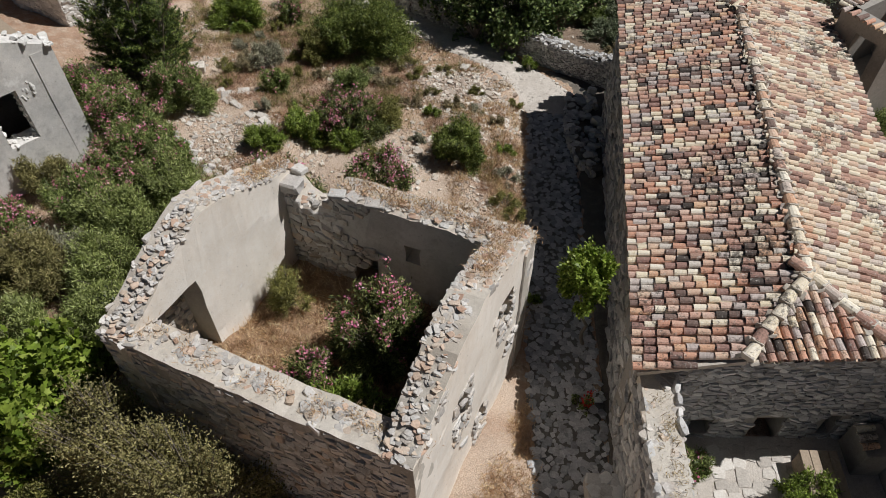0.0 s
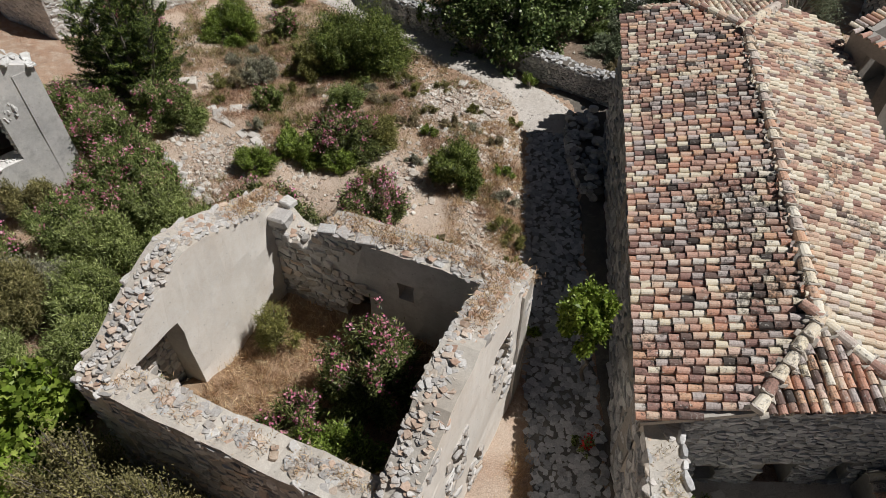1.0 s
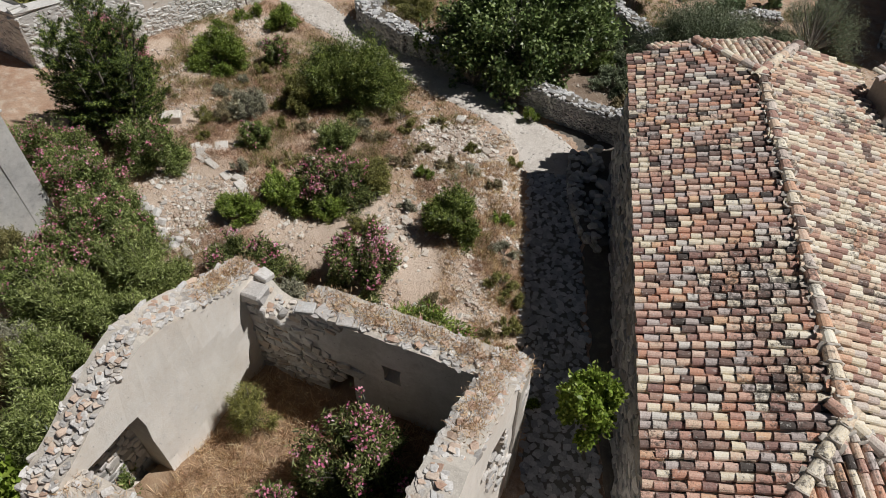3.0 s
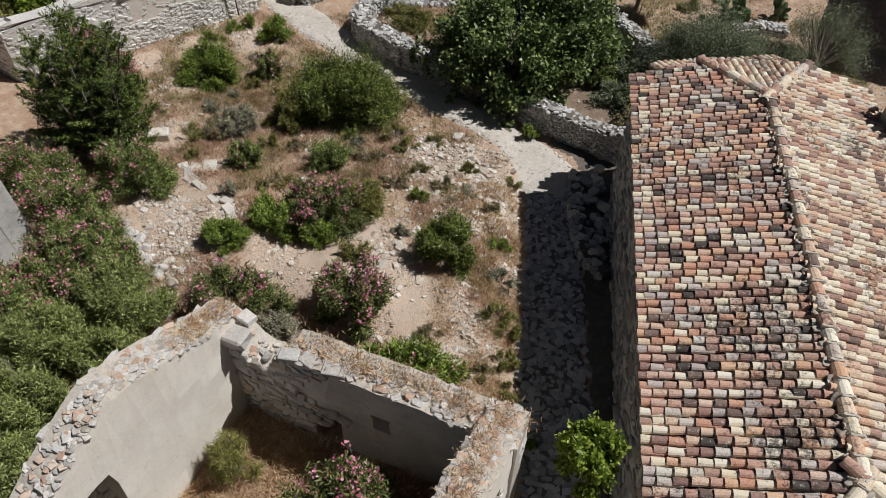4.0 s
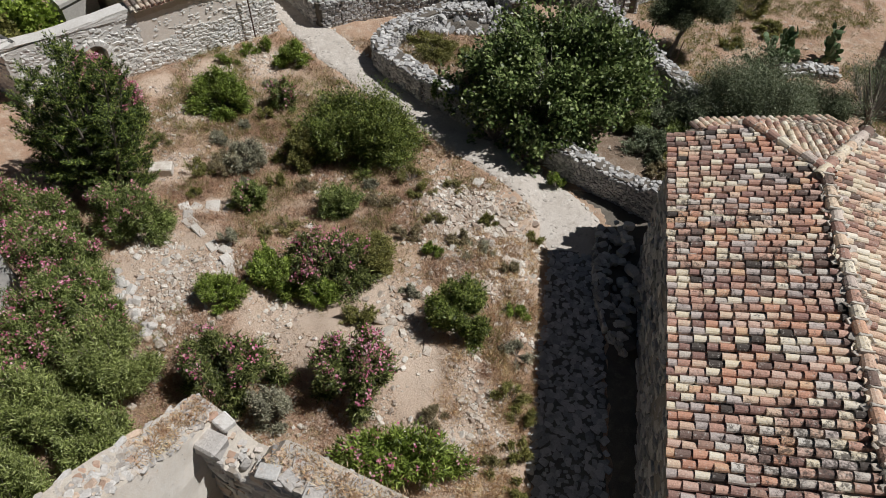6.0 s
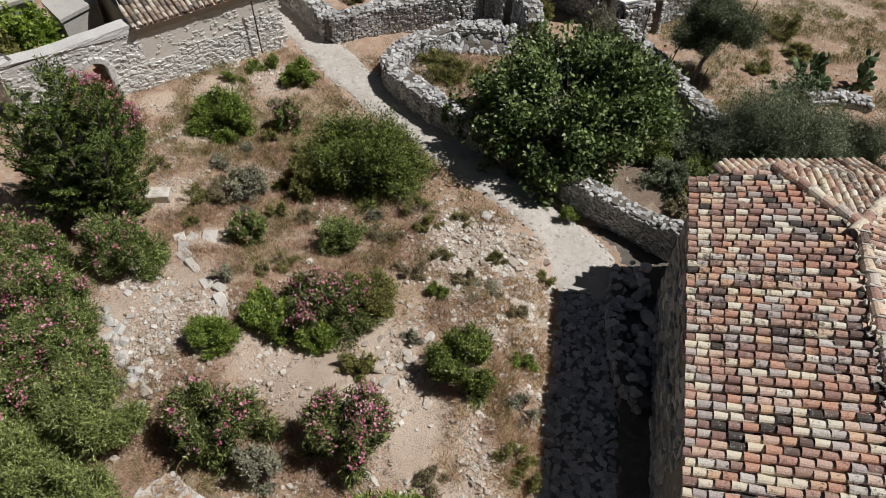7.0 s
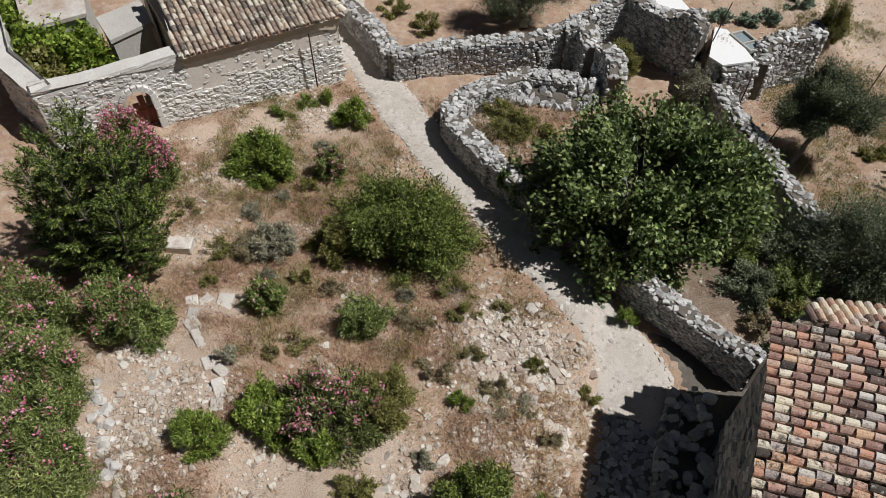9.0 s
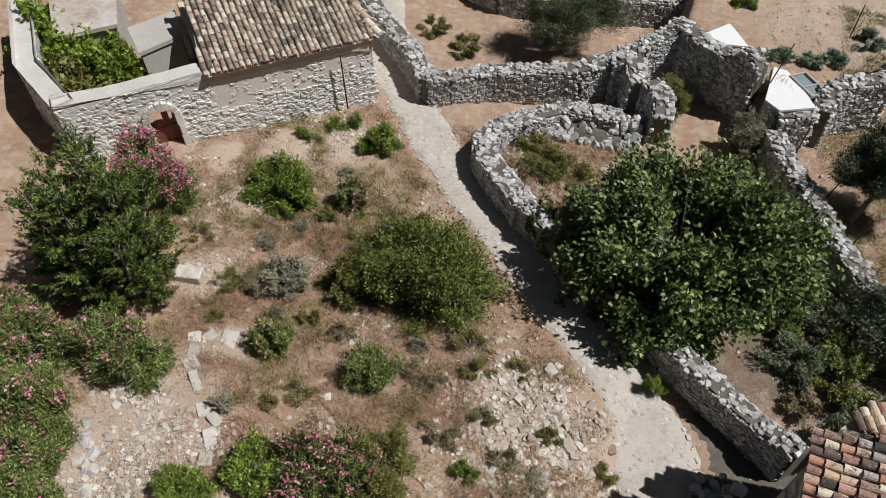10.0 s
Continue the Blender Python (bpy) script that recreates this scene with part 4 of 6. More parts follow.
fb.faces.new([fb.verts.new((p[0], p[1], 5.0)) for p in (P1, P2, P3, P4)])
part("loft_floor", fb, WOOD, shell)
t = top_stones([(-14.1, 12.8, 7.92), (-11.15, 16.05, 5.67)], 0.5, 0.2, 0.9, flat=0.5) + top_stones([(-11.2, 15.8, 5.6), (-14.0, 18.1, 4.4)], 0.5, 0.2, 0.8, flat=0.5)
pieces("stone", CHUNK[PALE_STONE.name], t, shell)


jambs = np.random.default_rng(41)
fd = Vector((P2[0] - P1[0], P2[1] - P1[1], 0)).normalized()
fi = Vector((-fd.y, fd.x, 0))
for i in range(64):
    k = i % 4
    u = jambs.random()
    s, z = ((2.28 + 0.8 * u, 3.25), (2.28 + 0.8 * u, 4.85), (2.28, 3.25 + 1.6 * u), (3.08, 3.25 + 1.6 * u))[k]
    g = jambs.uniform(0.09, 0.15)
    p = Vector((P1[0], P1[1], z)) + fd * s + fi * jambs.uniform(0.06, 0.55)
    child("jamb_stone", CHUNK[PALE_STONE.name][i % 10], shell, srt(p, jambs.uniform(-0.4, 0.4, 3), (g * 1.2, g, g * 0.8)))
for i in range(14):
    s, z, g = jambs.normal(3.35, 0.12), jambs.normal(4.7, 0.12), jambs.uniform(0.08, 0.18)
    child("patch_stone", CHUNK[PALE_STONE.name][i % 10], shell, srt(Vector((P1[0], P1[1], z)) + fd * s + fi * 0.05, jambs.uniform(-0.4, 0.4, 3), (g * 1.3, g * 0.8, g)))


# ---- the far house and its yard ----
YA, HB = (-15.55, 24.05), (-8.8, 31.2)
HA = (-12.50, 27.28)
far = thing("far_house", "low stone house with tan rendered eaves and a barrel-tile roof", "house")
far_wall = wall_panel("front_wall", HA, HB, -0.6, 3.0, 0.5, PINK_RENDER, far, z1b=2.72, rough=0.03)
back_a, back_b = (HA[0] - 3.6, HA[1] + 3.4), (HB[0] - 3.2, HB[1] + 3.6)
wall_panel("side_wall", HB, back_b, -0.6, 2.72, 0.5, MORTAR, far, rough=0.03)
wall_panel("side_wall", back_a, HA, -0.6, 3.0, 0.5, RENDER, far)
wall_panel("back_wall", back_b, back_a, -0.6, 3.3, 0.5, MORTAR, far)
f_line = [(*HA, 2.62), (-9.6, 30.35, 2.42), (*HB, 2.38)]
st = []
for i, m in face_stones(offset_line(f_line, -0.24), 0.46, 1, (0.20, 0.095, 0.10), -0.3, proud=0.36):
    p = m.translation
    rise = p.z - 1.55 - 0.35 * fbm(p.x, p.y, 0.5, 2)
    if rise < 0 or fbm(p.x * 2, p.z * 2, 1.4, 5) > -0.1 + 0.1 * rise:
        st.append((i, m if rise < 0 else m @ Matrix.Diagonal((0.8, 0.8, 0.75, 1))))
edge = []
for k in range(28):
    u = k / 27
    p = Vector((*HA, 0)).lerp(Vector((*HB, 0)), u)
    edge.append((p.x, p.y, 3.0 - 0.28 * u, 0.30 + 0.08 * fbm(u * 9, 0, 1, 3) + 0.16 * smooth_step(u, 0.8, 1.0)))
band = bmesh.new()
o_dir = Vector((HB[1] - HA[1], HA[0] - HB[0], 0)).normalized()
ring = []
for x, y, z, drop in edge:
    ring.append([band.verts.new(Vector((x, y, 0)) + o_dir * o + Vector((0, 0, zz))) for o, zz in ((0.075, z), (0.075, z - drop), (-0.02, z - drop - 0.02), (-0.02, z))])
for a, b in zip(ring, ring[1:]):
    for q in range(4):
        band.faces.new((a[q], a[(q + 1) % 4], b[(q + 1) % 4], b[q]))
band.faces.new(ring[0])
band.faces.new(ring[-1][::-1])
bmesh.ops.recalc_face_normals(band, faces=band.faces[:])
part("eave_render", band, RENDER, far, "tan rendered band under the eave")
a, b = near_first(st, -9, 30, 300)
pieces("stone", CHUNK[PALE_STONE.name], a, far_wall)
joined("stonework", CHUNK[PALE_STONE.name], b, PALE_STONE, far_wall)
EA, EB = Vector((HA[0] + 0.05, HA[1] - 0.2, 3.05)), Vector((HB[0] + 0.3, HB[1] + 0.1, 2.78))
RA, RB = Vector((-14.9, 29.9, 4.1)), Vector((-11.5, 33.0, 3.9))
roof_f = slope(far, [EA, EB, (EA - EB) * 0.02 + RB, RA], (EA, EB), TILE_MESH_GREY, 300, (-10, 30), name="roof")
ridge_line(far, EB, RB, roof_f, size=0.9)
ridge_line(far, RA, RB, roof_f, size=0.9)

yard_wall = thing("yard_wall", "pale coursed stone yard wall with an arched doorway", "stone wall")
DOOR_S = 2.72
front = wall_panel("front", YA, HA, -0.2, 3.06, 0.55, PALE_MORTAR, yard_wall, [(DOOR_S - 0.42, DOOR_S + 0.42, 0.3, 2.3)], z1b=3.04)
y_line = [(*YA, 3.06), (*HA, 3.04)]


def door_clear(s, z):
    return not (abs(s - DOOR_S) < 0.58 and z < 2.45)


st = face_stones(offset_line(y_line, -0.27), 0.5, 1, (0.21, 0.10, 0.10), -0.2, keep=door_clear, proud=0.40)
pieces("stone", CHUNK[PALE_STONE.name], st[:300], front)
joined("stonework", CHUNK[PALE_STONE.name], st[300:], PALE_STONE, front)
wall_core("coping", [(x, y, z + 0.05) for x, y, z in offset_line(y_line, -0.27)], 0.56, COPING, yard_wall, 2.2, 0.025, label="pale mortar coping set with flat stones")
YB, YC = (-18.1, 25.3), (-21.4, 28.6)
side = wall_panel("side", YC, YB, -0.2, 3.04, 0.6, PALE_MORTAR, yard_wall)
wall_panel("side", YB, YA, -0.2, 3.05, 0.6, PALE_MORTAR, yard_wall)
l2 = [(*YC, 3.04), (*YB, 3.05), (*YA, 3.06)]
joined("stonework", CHUNK[PALE_STONE.name], face_stones(offset_line(l2, -0.3), 0.56, 1, (0.21, 0.10, 0.10), -0.2, proud=0.40), PALE_STONE, side)
wall_core("coping", [(x, y, z + 0.05) for x, y, z in offset_line(l2, -0.3)], 0.62, COPING, yard_wall, 2.2, 0.025)
joined("coping_stones", CHUNK[PALE_STONE.name], top_stones(offset_line(y_line, -0.27), 0.5, 0.2, 1.1, lift=-0.05, flat=0.3, tip=0.1, over=0.0) + top_stones(offset_line(l2, -0.3), 0.55, 0.2, 1.1, lift=-0.05, flat=0.3, tip=0.1, over=0.0), PALE_STONE, yard_wall)


# ---- plants ----
def unit(a):
    return a / np.maximum(np.linalg.norm(a, axis=-1, keepdims=True), 1e-9)


LEAF_SHAPES = {
    "lance": [(0, 0), (0.45, 0.5), (1, 0), (0.45, -0.5)],
    "oval": [(0, 0), (0.3, 0.45), (0.75, 0.4), (1, 0), (0.75, -0.4), (0.3, -0.45)],
    "lobed": [(0, 0), (0.12, 0.42), (0.38, 0.30), (0.62, 0.52), (0.68, 0.2), (1, 0), (0.68, -0.2), (0.62, -0.52), (0.38, -0.30), (0.12, -0.42)],
}


def leaves(p, d, length, width, shape, rng, lift=0.5):
    """Leaf faces at the places p, pointing along d."""
    n = len(p)
    up = unit(rng.normal(size=(n, 3)) * 0.8 + np.array((0.25, 0.05, lift * 2)))
    side = unit(np.cross(d, up))
    nrm = np.cross(side, d)
    ln = length * rng.uniform(0.6, 1.3, (n, 1))
    wd = width * rng.uniform(0.7, 1.3, (n, 1))
    pts = []
    for x, y in LEAF_SHAPES[shape]:
        pts.append(p + d * ln * x + side * wd * y - nrm * ln * (0.25 * x * x - 0.35 * abs(y) * wd / ln))
    return np.stack(pts, 1).reshape(-1, 3), n, len(pts)


def prisms(a, b, r0, r1, sides=4):
    """Tapered sticks from a to b."""
    d = unit(b - a)
    s = unit(np.cross(d, np.array((0.3, 0.2, 0.93))))
    t = np.cross(d, s)
    n = len(a)
    ring = []
    for c, r in ((a, r0), (b, r1)):
        for k in range(sides):
            w = 2 * math.pi * k / sides
            ring.append(c + (s * math.cos(w) + t * math.sin(w)) * np.reshape(r, (-1, 1)))
    v = np.stack(ring, 1).reshape(-1, 3)
    base = np.arange(n)[:, None] * (2 * sides)
    f = []
    for k in range(sides):
        m = (k + 1) % sides
        f.append(base + np.array([[k, m, sides + m, sides + k]]))
    return v, np.concatenate(f)


def sticks_mesh(name, a, b, r0, r1, material):
    v, f = prisms(a, b, r0, r1)
    return mesh_of(name, v, f, material)


def crown(seed, r, h, shoots, per, clumps, spread=0.27, low=0.12, base_spread=0.4, tip=0.5, flat=1.0, dome=1.0, ragged=0.68):
    """Shoots of a bush in its own frame: starts, ends, and the places and directions of its leaves."""
    rng = np.random.default_rng(seed)
    clumps = int(clumps * 1.45)
    th = rng.uniform(0, 2 * math.pi, clumps)
    cz = rng.uniform(low, 1, clumps)
    cz[: clumps // 3] = rng.uniform(0.65, 0.95, clumps // 3)
    cr = np.sqrt(np.clip(1 - (cz * 0.92) ** (2 * dome), 0.02, 1)) * rng.uniform(0.55, 0.95, clumps)
    cc = np.stack([cr * np.cos(th) * r[0], cr * np.sin(th) * r[1], cz * h * rng.uniform(ragged, 1.0, clumps)], 1)
    k = rng.integers(0, clumps, shoots)
    off = unit(rng.normal(size=(shoots, 3))) * rng.random((shoots, 1)) ** 0.5
    end = cc[k] + off * np.array((r[0], r[1], h * flat)) * spread * rng.uniform(0.7, 1.25, (clumps, 1))[k]
    end[:, 2] = np.maximum(end[:, 2], 0.05 * h)
    start = np.stack([end[:, 0] * base_spread, end[:, 1] * base_spread, end[:, 2] * 0.12], 1)
    t = 1 - tip * rng.random((shoots, per)) ** 1.2
    p = start[:, None] + (end - start)[:, None] * t[:, :, None]
    axis = unit(end - start)
    d = unit(axis[:, None] * 0.7 + rng.normal(size=(shoots, per, 3)) * 0.6 + np.array((0, 0, 0.12)))
    p = p + rng.normal(size=p.shape) * 0.018 * (r[0] + h)
    return rng, start, end, p.reshape(-1, 3), d.reshape(-1, 3)


def bush(name, label, at, r, h, leaf, size, shape="lance", shoots=420, per=40, clumps=16, bloom=0.0, seed=1, stems=70, z=None, group="", category="bush", bloom_mat=None, **kw):
    x, y = at
    z = ground_z(x, y) - 0.05 if z is None else z
    root = thing(name, label, category, (x, y, z), group)
    rng, a, b, p, d = crown(seed, r, h, shoots, per, clumps, **kw)
    v, n, k = leaves(p, d, size[0], size[1], shape, rng)
    child("foliage", quads_of("foliage", v, n, k, leaf), root)
    i = rng.permutation(len(a))[:stems]
    tagged(child("stem_mass", sticks_mesh("stem_mass", a[i] * (0.15, 0.15, 1), b[i], np.full(len(i), 0.012 + 0.006 * h), np.full(len(i), 0.004), BARK), root), kind="stuff")
    if bloom:
        top = np.nonzero((b[:, 2] > 0.42 * h))[0]
        top = top[rng.random(len(top)) < bloom]
        q = np.repeat(b[top], 10, 0)
        q = q + rng.normal(size=q.shape) * 0.055
        dd = unit(rng.normal(size=q.shape) + np.array((0.2, 0, 0.6)))
        v, n, k = leaves(q, dd, 0.058, 0.052, "oval", rng)
        tagged(child("blossom_mass", quads_of("blossom_mass", v, n, k, bloom_mat or BLOSSOM), root), "", "", "", "stuff")
    return root


OL = dict(leaf=LEAF_OLEANDER, size=(0.125, 0.025), shape="lance")
OD = dict(leaf=LEAF_OLEANDER_DARK, size=(0.125, 0.027), shape="lance")
BR = dict(leaf=LEAF_BRIGHT, size=(0.10, 0.03), shape="lance")
oleander = "flowering oleander bush with dark narrow leaves and pink blossoms"

# inside the ruin
bush("oleander", "tall pink-flowering oleander growing inside the roofless ruin", (-1.35, 8.35), (1.2, 1.3), 2.2, bloom=0.24, seed=11, shoots=760, per=34, z=2.75, **OD)
bush("oleander", "low oleander with pink blossom heads on the ruin floor", (-2.85, 7.1), (0.85, 0.8), 1.35, bloom=0.5, seed=12, shoots=340, z=2.8, **OD)
bush("shrub", "bright green leafy shrub on the ruin floor", (-1.9, 6.6), (1.05, 0.75), 1.45, seed=13, shoots=460, z=2.75, **BR)
bush("fennel", "feathery yellow-green weed against the plastered wall", (-3.6, 9.35), (0.5, 0.55), 1.25, LEAF_YELLOW, (0.12, 0.012), shoots=220, per=40, seed=14, z=3.1, category="weed")
bush("shrub", "dark leafy shrub filling the broken doorway from outside", (-6.75, 8.5), (0.75, 0.8), 2.9, LEAF_OLEANDER_DARK, (0.09, 0.035), shoots=520, seed=16, z=1.6)
bush("shrub", "small green weed in the broken doorway", (-5.75, 7.7), (0.45, 0.45), 0.9, LEAF_OLEANDER, (0.08, 0.03), shoots=120, seed=15, z=3.0)
# the yard
bush("oleander", oleander, (-3.55, 17.55), (1.35, 1.15), 1.6, bloom=0.34, seed=21, shoots=640, per=32, clumps=16, **OD)
bush("shrub", "bright green shrub leaning on a flowering oleander", (-4.75, 17.1), (0.95, 0.9), 0.95, seed=41, shoots=480, per=34, clumps=12, **BR)
bush("shrub", "yellow-green shrub beside a flowering oleander", (-2.5, 18.2), (1.0, 0.85), 1.2, LEAF_YELLOW, (0.09, 0.02), shoots=420, per=32, clumps=12, seed=42)
bush("shrub", "low green growth at the foot of an oleander", (-3.5, 16.75), (0.9, 0.5), 0.7, seed=43, shoots=260, per=30, clumps=9, **BR)
bush("oleander", "round pink-flowering oleander outside the ruin wall", (-2.1, 14.1), (1.25, 1.05), 1.7, bloom=0.42, seed=22, shoots=560, **OD)
bush("oleander", "low spreading oleander at the foot of the ruin wall", (-0.7, 12.35), (1.9, 0.8), 1.1, bloom=0.14, seed=23, shoots=560, leaf=LEAF_BRIGHT, size=(0.14, 0.032))
bush("oleander", "leafy oleander behind the ruin with few blossoms", (-5.0, 14.0), (1.35, 1.0), 1.7, bloom=0.12, seed=24, shoots=560, **OD)
bush("oleander", "small oleander clump on bare soil", (-6.6, 20.35), (0.62, 0.55), 0.95, bloom=0.08, seed=25, shoots=220, **OL)
bush("shrub", "round bright green shrub beside the dusty path", (0.1, 16.4), (0.95, 0.95), 1.5, LEAF_SHRUB, (0.085, 0.028), shoots=640, seed=26, clumps=14)
bush("shrub", "large rounded dark green shrub beside the lane", (-3.95, 23.7), (2.25, 1.7), 2.2, LEAF_SHRUB, (0.10, 0.032), shoots=2300, per=34, clumps=44, seed=27, spread=0.26)
bush("shrub", "yellow-green shrub against a larger dark bush", (-5.7, 22.9), (0.9, 0.8), 1.2, LEAF_YELLOW, (0.09, 0.03), shoots=380, seed=28)
bush("shrub", "bright green spreading shrub below the far house", (-9.3, 25.5), (1.4, 1.1), 1.4, LEAF_BRIGHT, (0.10, 0.03), shoots=680, seed=29, clumps=18)
bush("shrub", "small green shrub at the lane edge", (-7.6, 28.9), (0.78, 0.6), 0.95, LEAF_BRIGHT, (0.09, 0.03), shoots=260, seed=30)
bush("oleander", "thin oleander with pale pink blossoms", (-7.2, 26.0), (0.6, 0.6), 1.1, bloom=0.3, seed=31, shoots=150, **OL)
bush("shrub", "grey-leaved dry shrub in the yard", (-7.3, 22.4), (0.95, 0.8), 0.9, LEAF_GREY, (0.06, 0.03), shoots=420, per=30, seed=32)
bush("shrub", "dry brown scrub on stony ground", (-8.0, 22.2), (0.6, 0.8), 0.7, LEAF_DRY, (0.08, 0.012), shoots=240, seed=33)
bush("shrub", "olive-green shrub on reddish soil", (-3.95, 20.5), (0.85, 0.8), 1.05, LEAF_OLEANDER, (0.07, 0.022), shoots=420, seed=34)
bush("shrub", "low shrub with thin yellowing leaves", (-2.4, 16.1), (0.55, 0.4), 0.6, LEAF_YELLOW, (0.07, 0.02), shoots=160, seed=35)
bush("shrub", "low green tuft on the rubble mound", (-5.85, 16.1), (0.85, 0.6), 0.75, LEAF_BRIGHT, (0.09, 0.018), shoots=320, seed=36)
bush("shrub", "pale dry shrub beside the ruin", (-3.8, 13.2), (0.55, 0.5), 1.2, LEAF_GREY, (0.08, 0.025), shoots=180, seed=37)
for i, (x, y, r, h, m) in enumerate([(1.75, 14.0, 0.4, 0.6, LEAF_YELLOW), (1.7, 13.1, 0.45, 0.55, LEAF_YELLOW), (1.75, 12.2, 0.35, 0.5, LEAF_YELLOW), (1.55, 17.0, 0.4, 0.5, LEAF_BRIGHT), (1.3, 18.6, 0.3, 0.4, LEAF_DRY), (1.6, 11.3, 0.4, 0.5, LEAF_BRIGHT),
                                    (-1.7, 19.6, 0.5, 0.55, LEAF_DRY), (-0.9, 18.9, 0.35, 0.4, LEAF_BRIGHT), (-0.2, 19.6, 0.45, 0.4, LEAF_DRY), (-2.6, 21.0, 0.7, 0.5, LEAF_DRY), (0.6, 20.5, 0.3, 0.35, LEAF_YELLOW), (-1.6, 21.6, 0.5, 0.4, LEAF_YELLOW),
                                    (-5.2, 21.4, 0.5, 0.4, LEAF_DRY), (-8.8, 21.7, 0.6, 0.5, LEAF_YELLOW), (-10.0, 28.4, 0.55, 0.45, LEAF_BRIGHT), (-8.9, 29.6, 0.45, 0.6, LEAF_BRIGHT), (-9.5, 29.2, 0.5, 0.45, LEAF_BRIGHT), (-0.2, 13.6, 0.5, 0.35, LEAF_DRY),
                                    (2.0, 20.3, 0.35, 0.3, LEAF_YELLOW), (2.2, 11.0, 0.22, 0.4, LEAF_BRIGHT), (-2.7, 19.0, 0.6, 0.4, LEAF_YELLOW), (2.6, 22.9, 0.35, 0.7, LEAF_BRIGHT), (-1.3, 17.2, 0.3, 0.4, LEAF_GREY)]):
    bush("weed", "small wild weed on dry stony ground", (x, y), (r, r * 0.9), h, m, (0.08, 0.016), shoots=110, per=26, clumps=7, seed=60 + i, group="wild weeds", stems=25, category="weed")
# the thicket west of the ruin
thick = [(-9.7, 14.4, 1.25, 1.1, 1.9, 0.25), (-7.75, 13.8, 1.35, 1.1, 2.1, 0.0), (-8.95, 12.3, 1.4, 1.1, 2.3, 0.0), (-7.2, 11.9, 1.1, 0.9, 1.8, 0.0), (-8.4, 10.5, 1.2, 0.95, 2.3, 0.0), (-8.2, 9.0, 1.1, 0.9, 2.0, 0.0),
         (-10.2, 12.9, 1.1, 1.1, 2.0, 0.15), (-10.2, 16.4, 1.4, 0.9, 2.0, 0.3), (-9.1, 18.4, 1.3, 0.9, 1.7, 0.12), (-11.3, 17.9, 1.2, 1.0, 2.1, 0.25), (-11.8, 12.0, 0.8, 1.0, 1.6, 0.4), (-9.2, 15.4, 1.2, 0.9, 1.7, 0.15), (-8.4, 14.7, 0.9, 0.8, 1.4, 0.1), (-10.6, 10.6, 1.2, 1.1, 1.8, 0.0), (-11.9, 14.2, 0.9, 0.8, 1.3, 0.0), (-12.6, 18.2, 1.0, 1.0, 1.9, 0.2), (-10.0, 8.6, 1.1, 1.1, 1.8, 0.0)]
for i, (x, y, rx, ry, h, bl) in enumerate(thick):
    bush("oleander" if bl else "shrub", "dense oleander thicket bush with scattered pink blossoms" if bl else "dense grey-green thicket shrub", (x, y), (rx, ry), h, LEAF_OLEANDER if bl else LEAF_SCRUB if i in (13, 14) else LEAF_THICKET if i in (1, 2, 3, 4, 5, 12, 16) else LEAF_BRIGHT, (0.11, 0.022), shoots=720, per=40, clumps=18, bloom=bl * 0.7, seed=100 + i, group="thicket")
bush("shrub", "broad bright-leaved fig sapling beside the ruin", (-8.75, 7.6), (1.15, 0.95), 2.6, LEAF_VINE, (0.20, 0.16), "lobed", shoots=300, per=14, clumps=16, seed=131)
bush("shrub", "bright-leaved fig sapling in the thicket", (-8.6, 5.9), (1.15, 0.9), 2.6, LEAF_VINE, (0.20, 0.16), "lobed", shoots=300, per=14, clumps=16, seed=132)
bush("shrub", "half-dry shrub with bare grey twigs against the ruin wall", (-6.5, 5.7), (1.4, 1.0), 3.3, LEAF_SCRUB, (0.075, 0.03), shoots=900, per=22, seed=133, stems=260, tip=0.4)
bush("shrub", "half-dry olive-brown shrub with bare twigs", (-4.7, 4.95), (1.8, 1.1), 3.8, LEAF_SCRUB, (0.075, 0.028), shoots=1300, per=22, seed=134, stems=260, tip=0.45)
bush("shrub", "low green bush in the thicket edge", (-8.0, 4.6), (1.0, 0.7), 1.2, LEAF_YELLOW, (0.09, 0.03), shoots=260, seed=135)
bush("shrub", "dry yellowing scrub beside the thicket", (-11.0, 10.4), (1.0, 0.8), 1.0, LEAF_YELLOW, (0.09, 0.02), shoots=300, seed=136)
# alley and courtyard
bush("shrub", "green shrub in the courtyard", (7.6, 5.8), (0.75, 0.6), 1.1, LEAF_BRIGHT, (0.09, 0.03), shoots=260, seed=142)
bush("oleander", "small potted-size oleander by the courtyard wall", (5.35, 6.4), (0.5, 0.5), 1.1, bloom=0.1, seed=143, shoots=160, **OL)
bush("geranium", "red-flowering plant in the shaded alley", (3.15, 7.9), (0.4, 0.3), 0.7, LEAF_OLEANDER, (0.06, 0.04), "oval", shoots=60, per=14, clumps=6, bloom=0.25, seed=144, bloom_mat=plain("red_blossom", (0.6, 0.05, 0.05)))
# by the yard door, in the yard
bush("oleander", "tall oleander covered in pale pink blossom beside the arched door", (-12.35, 23.85), (1.5, 1.2), 2.35, bloom=0.95, seed=151, shoots=900, **OL)
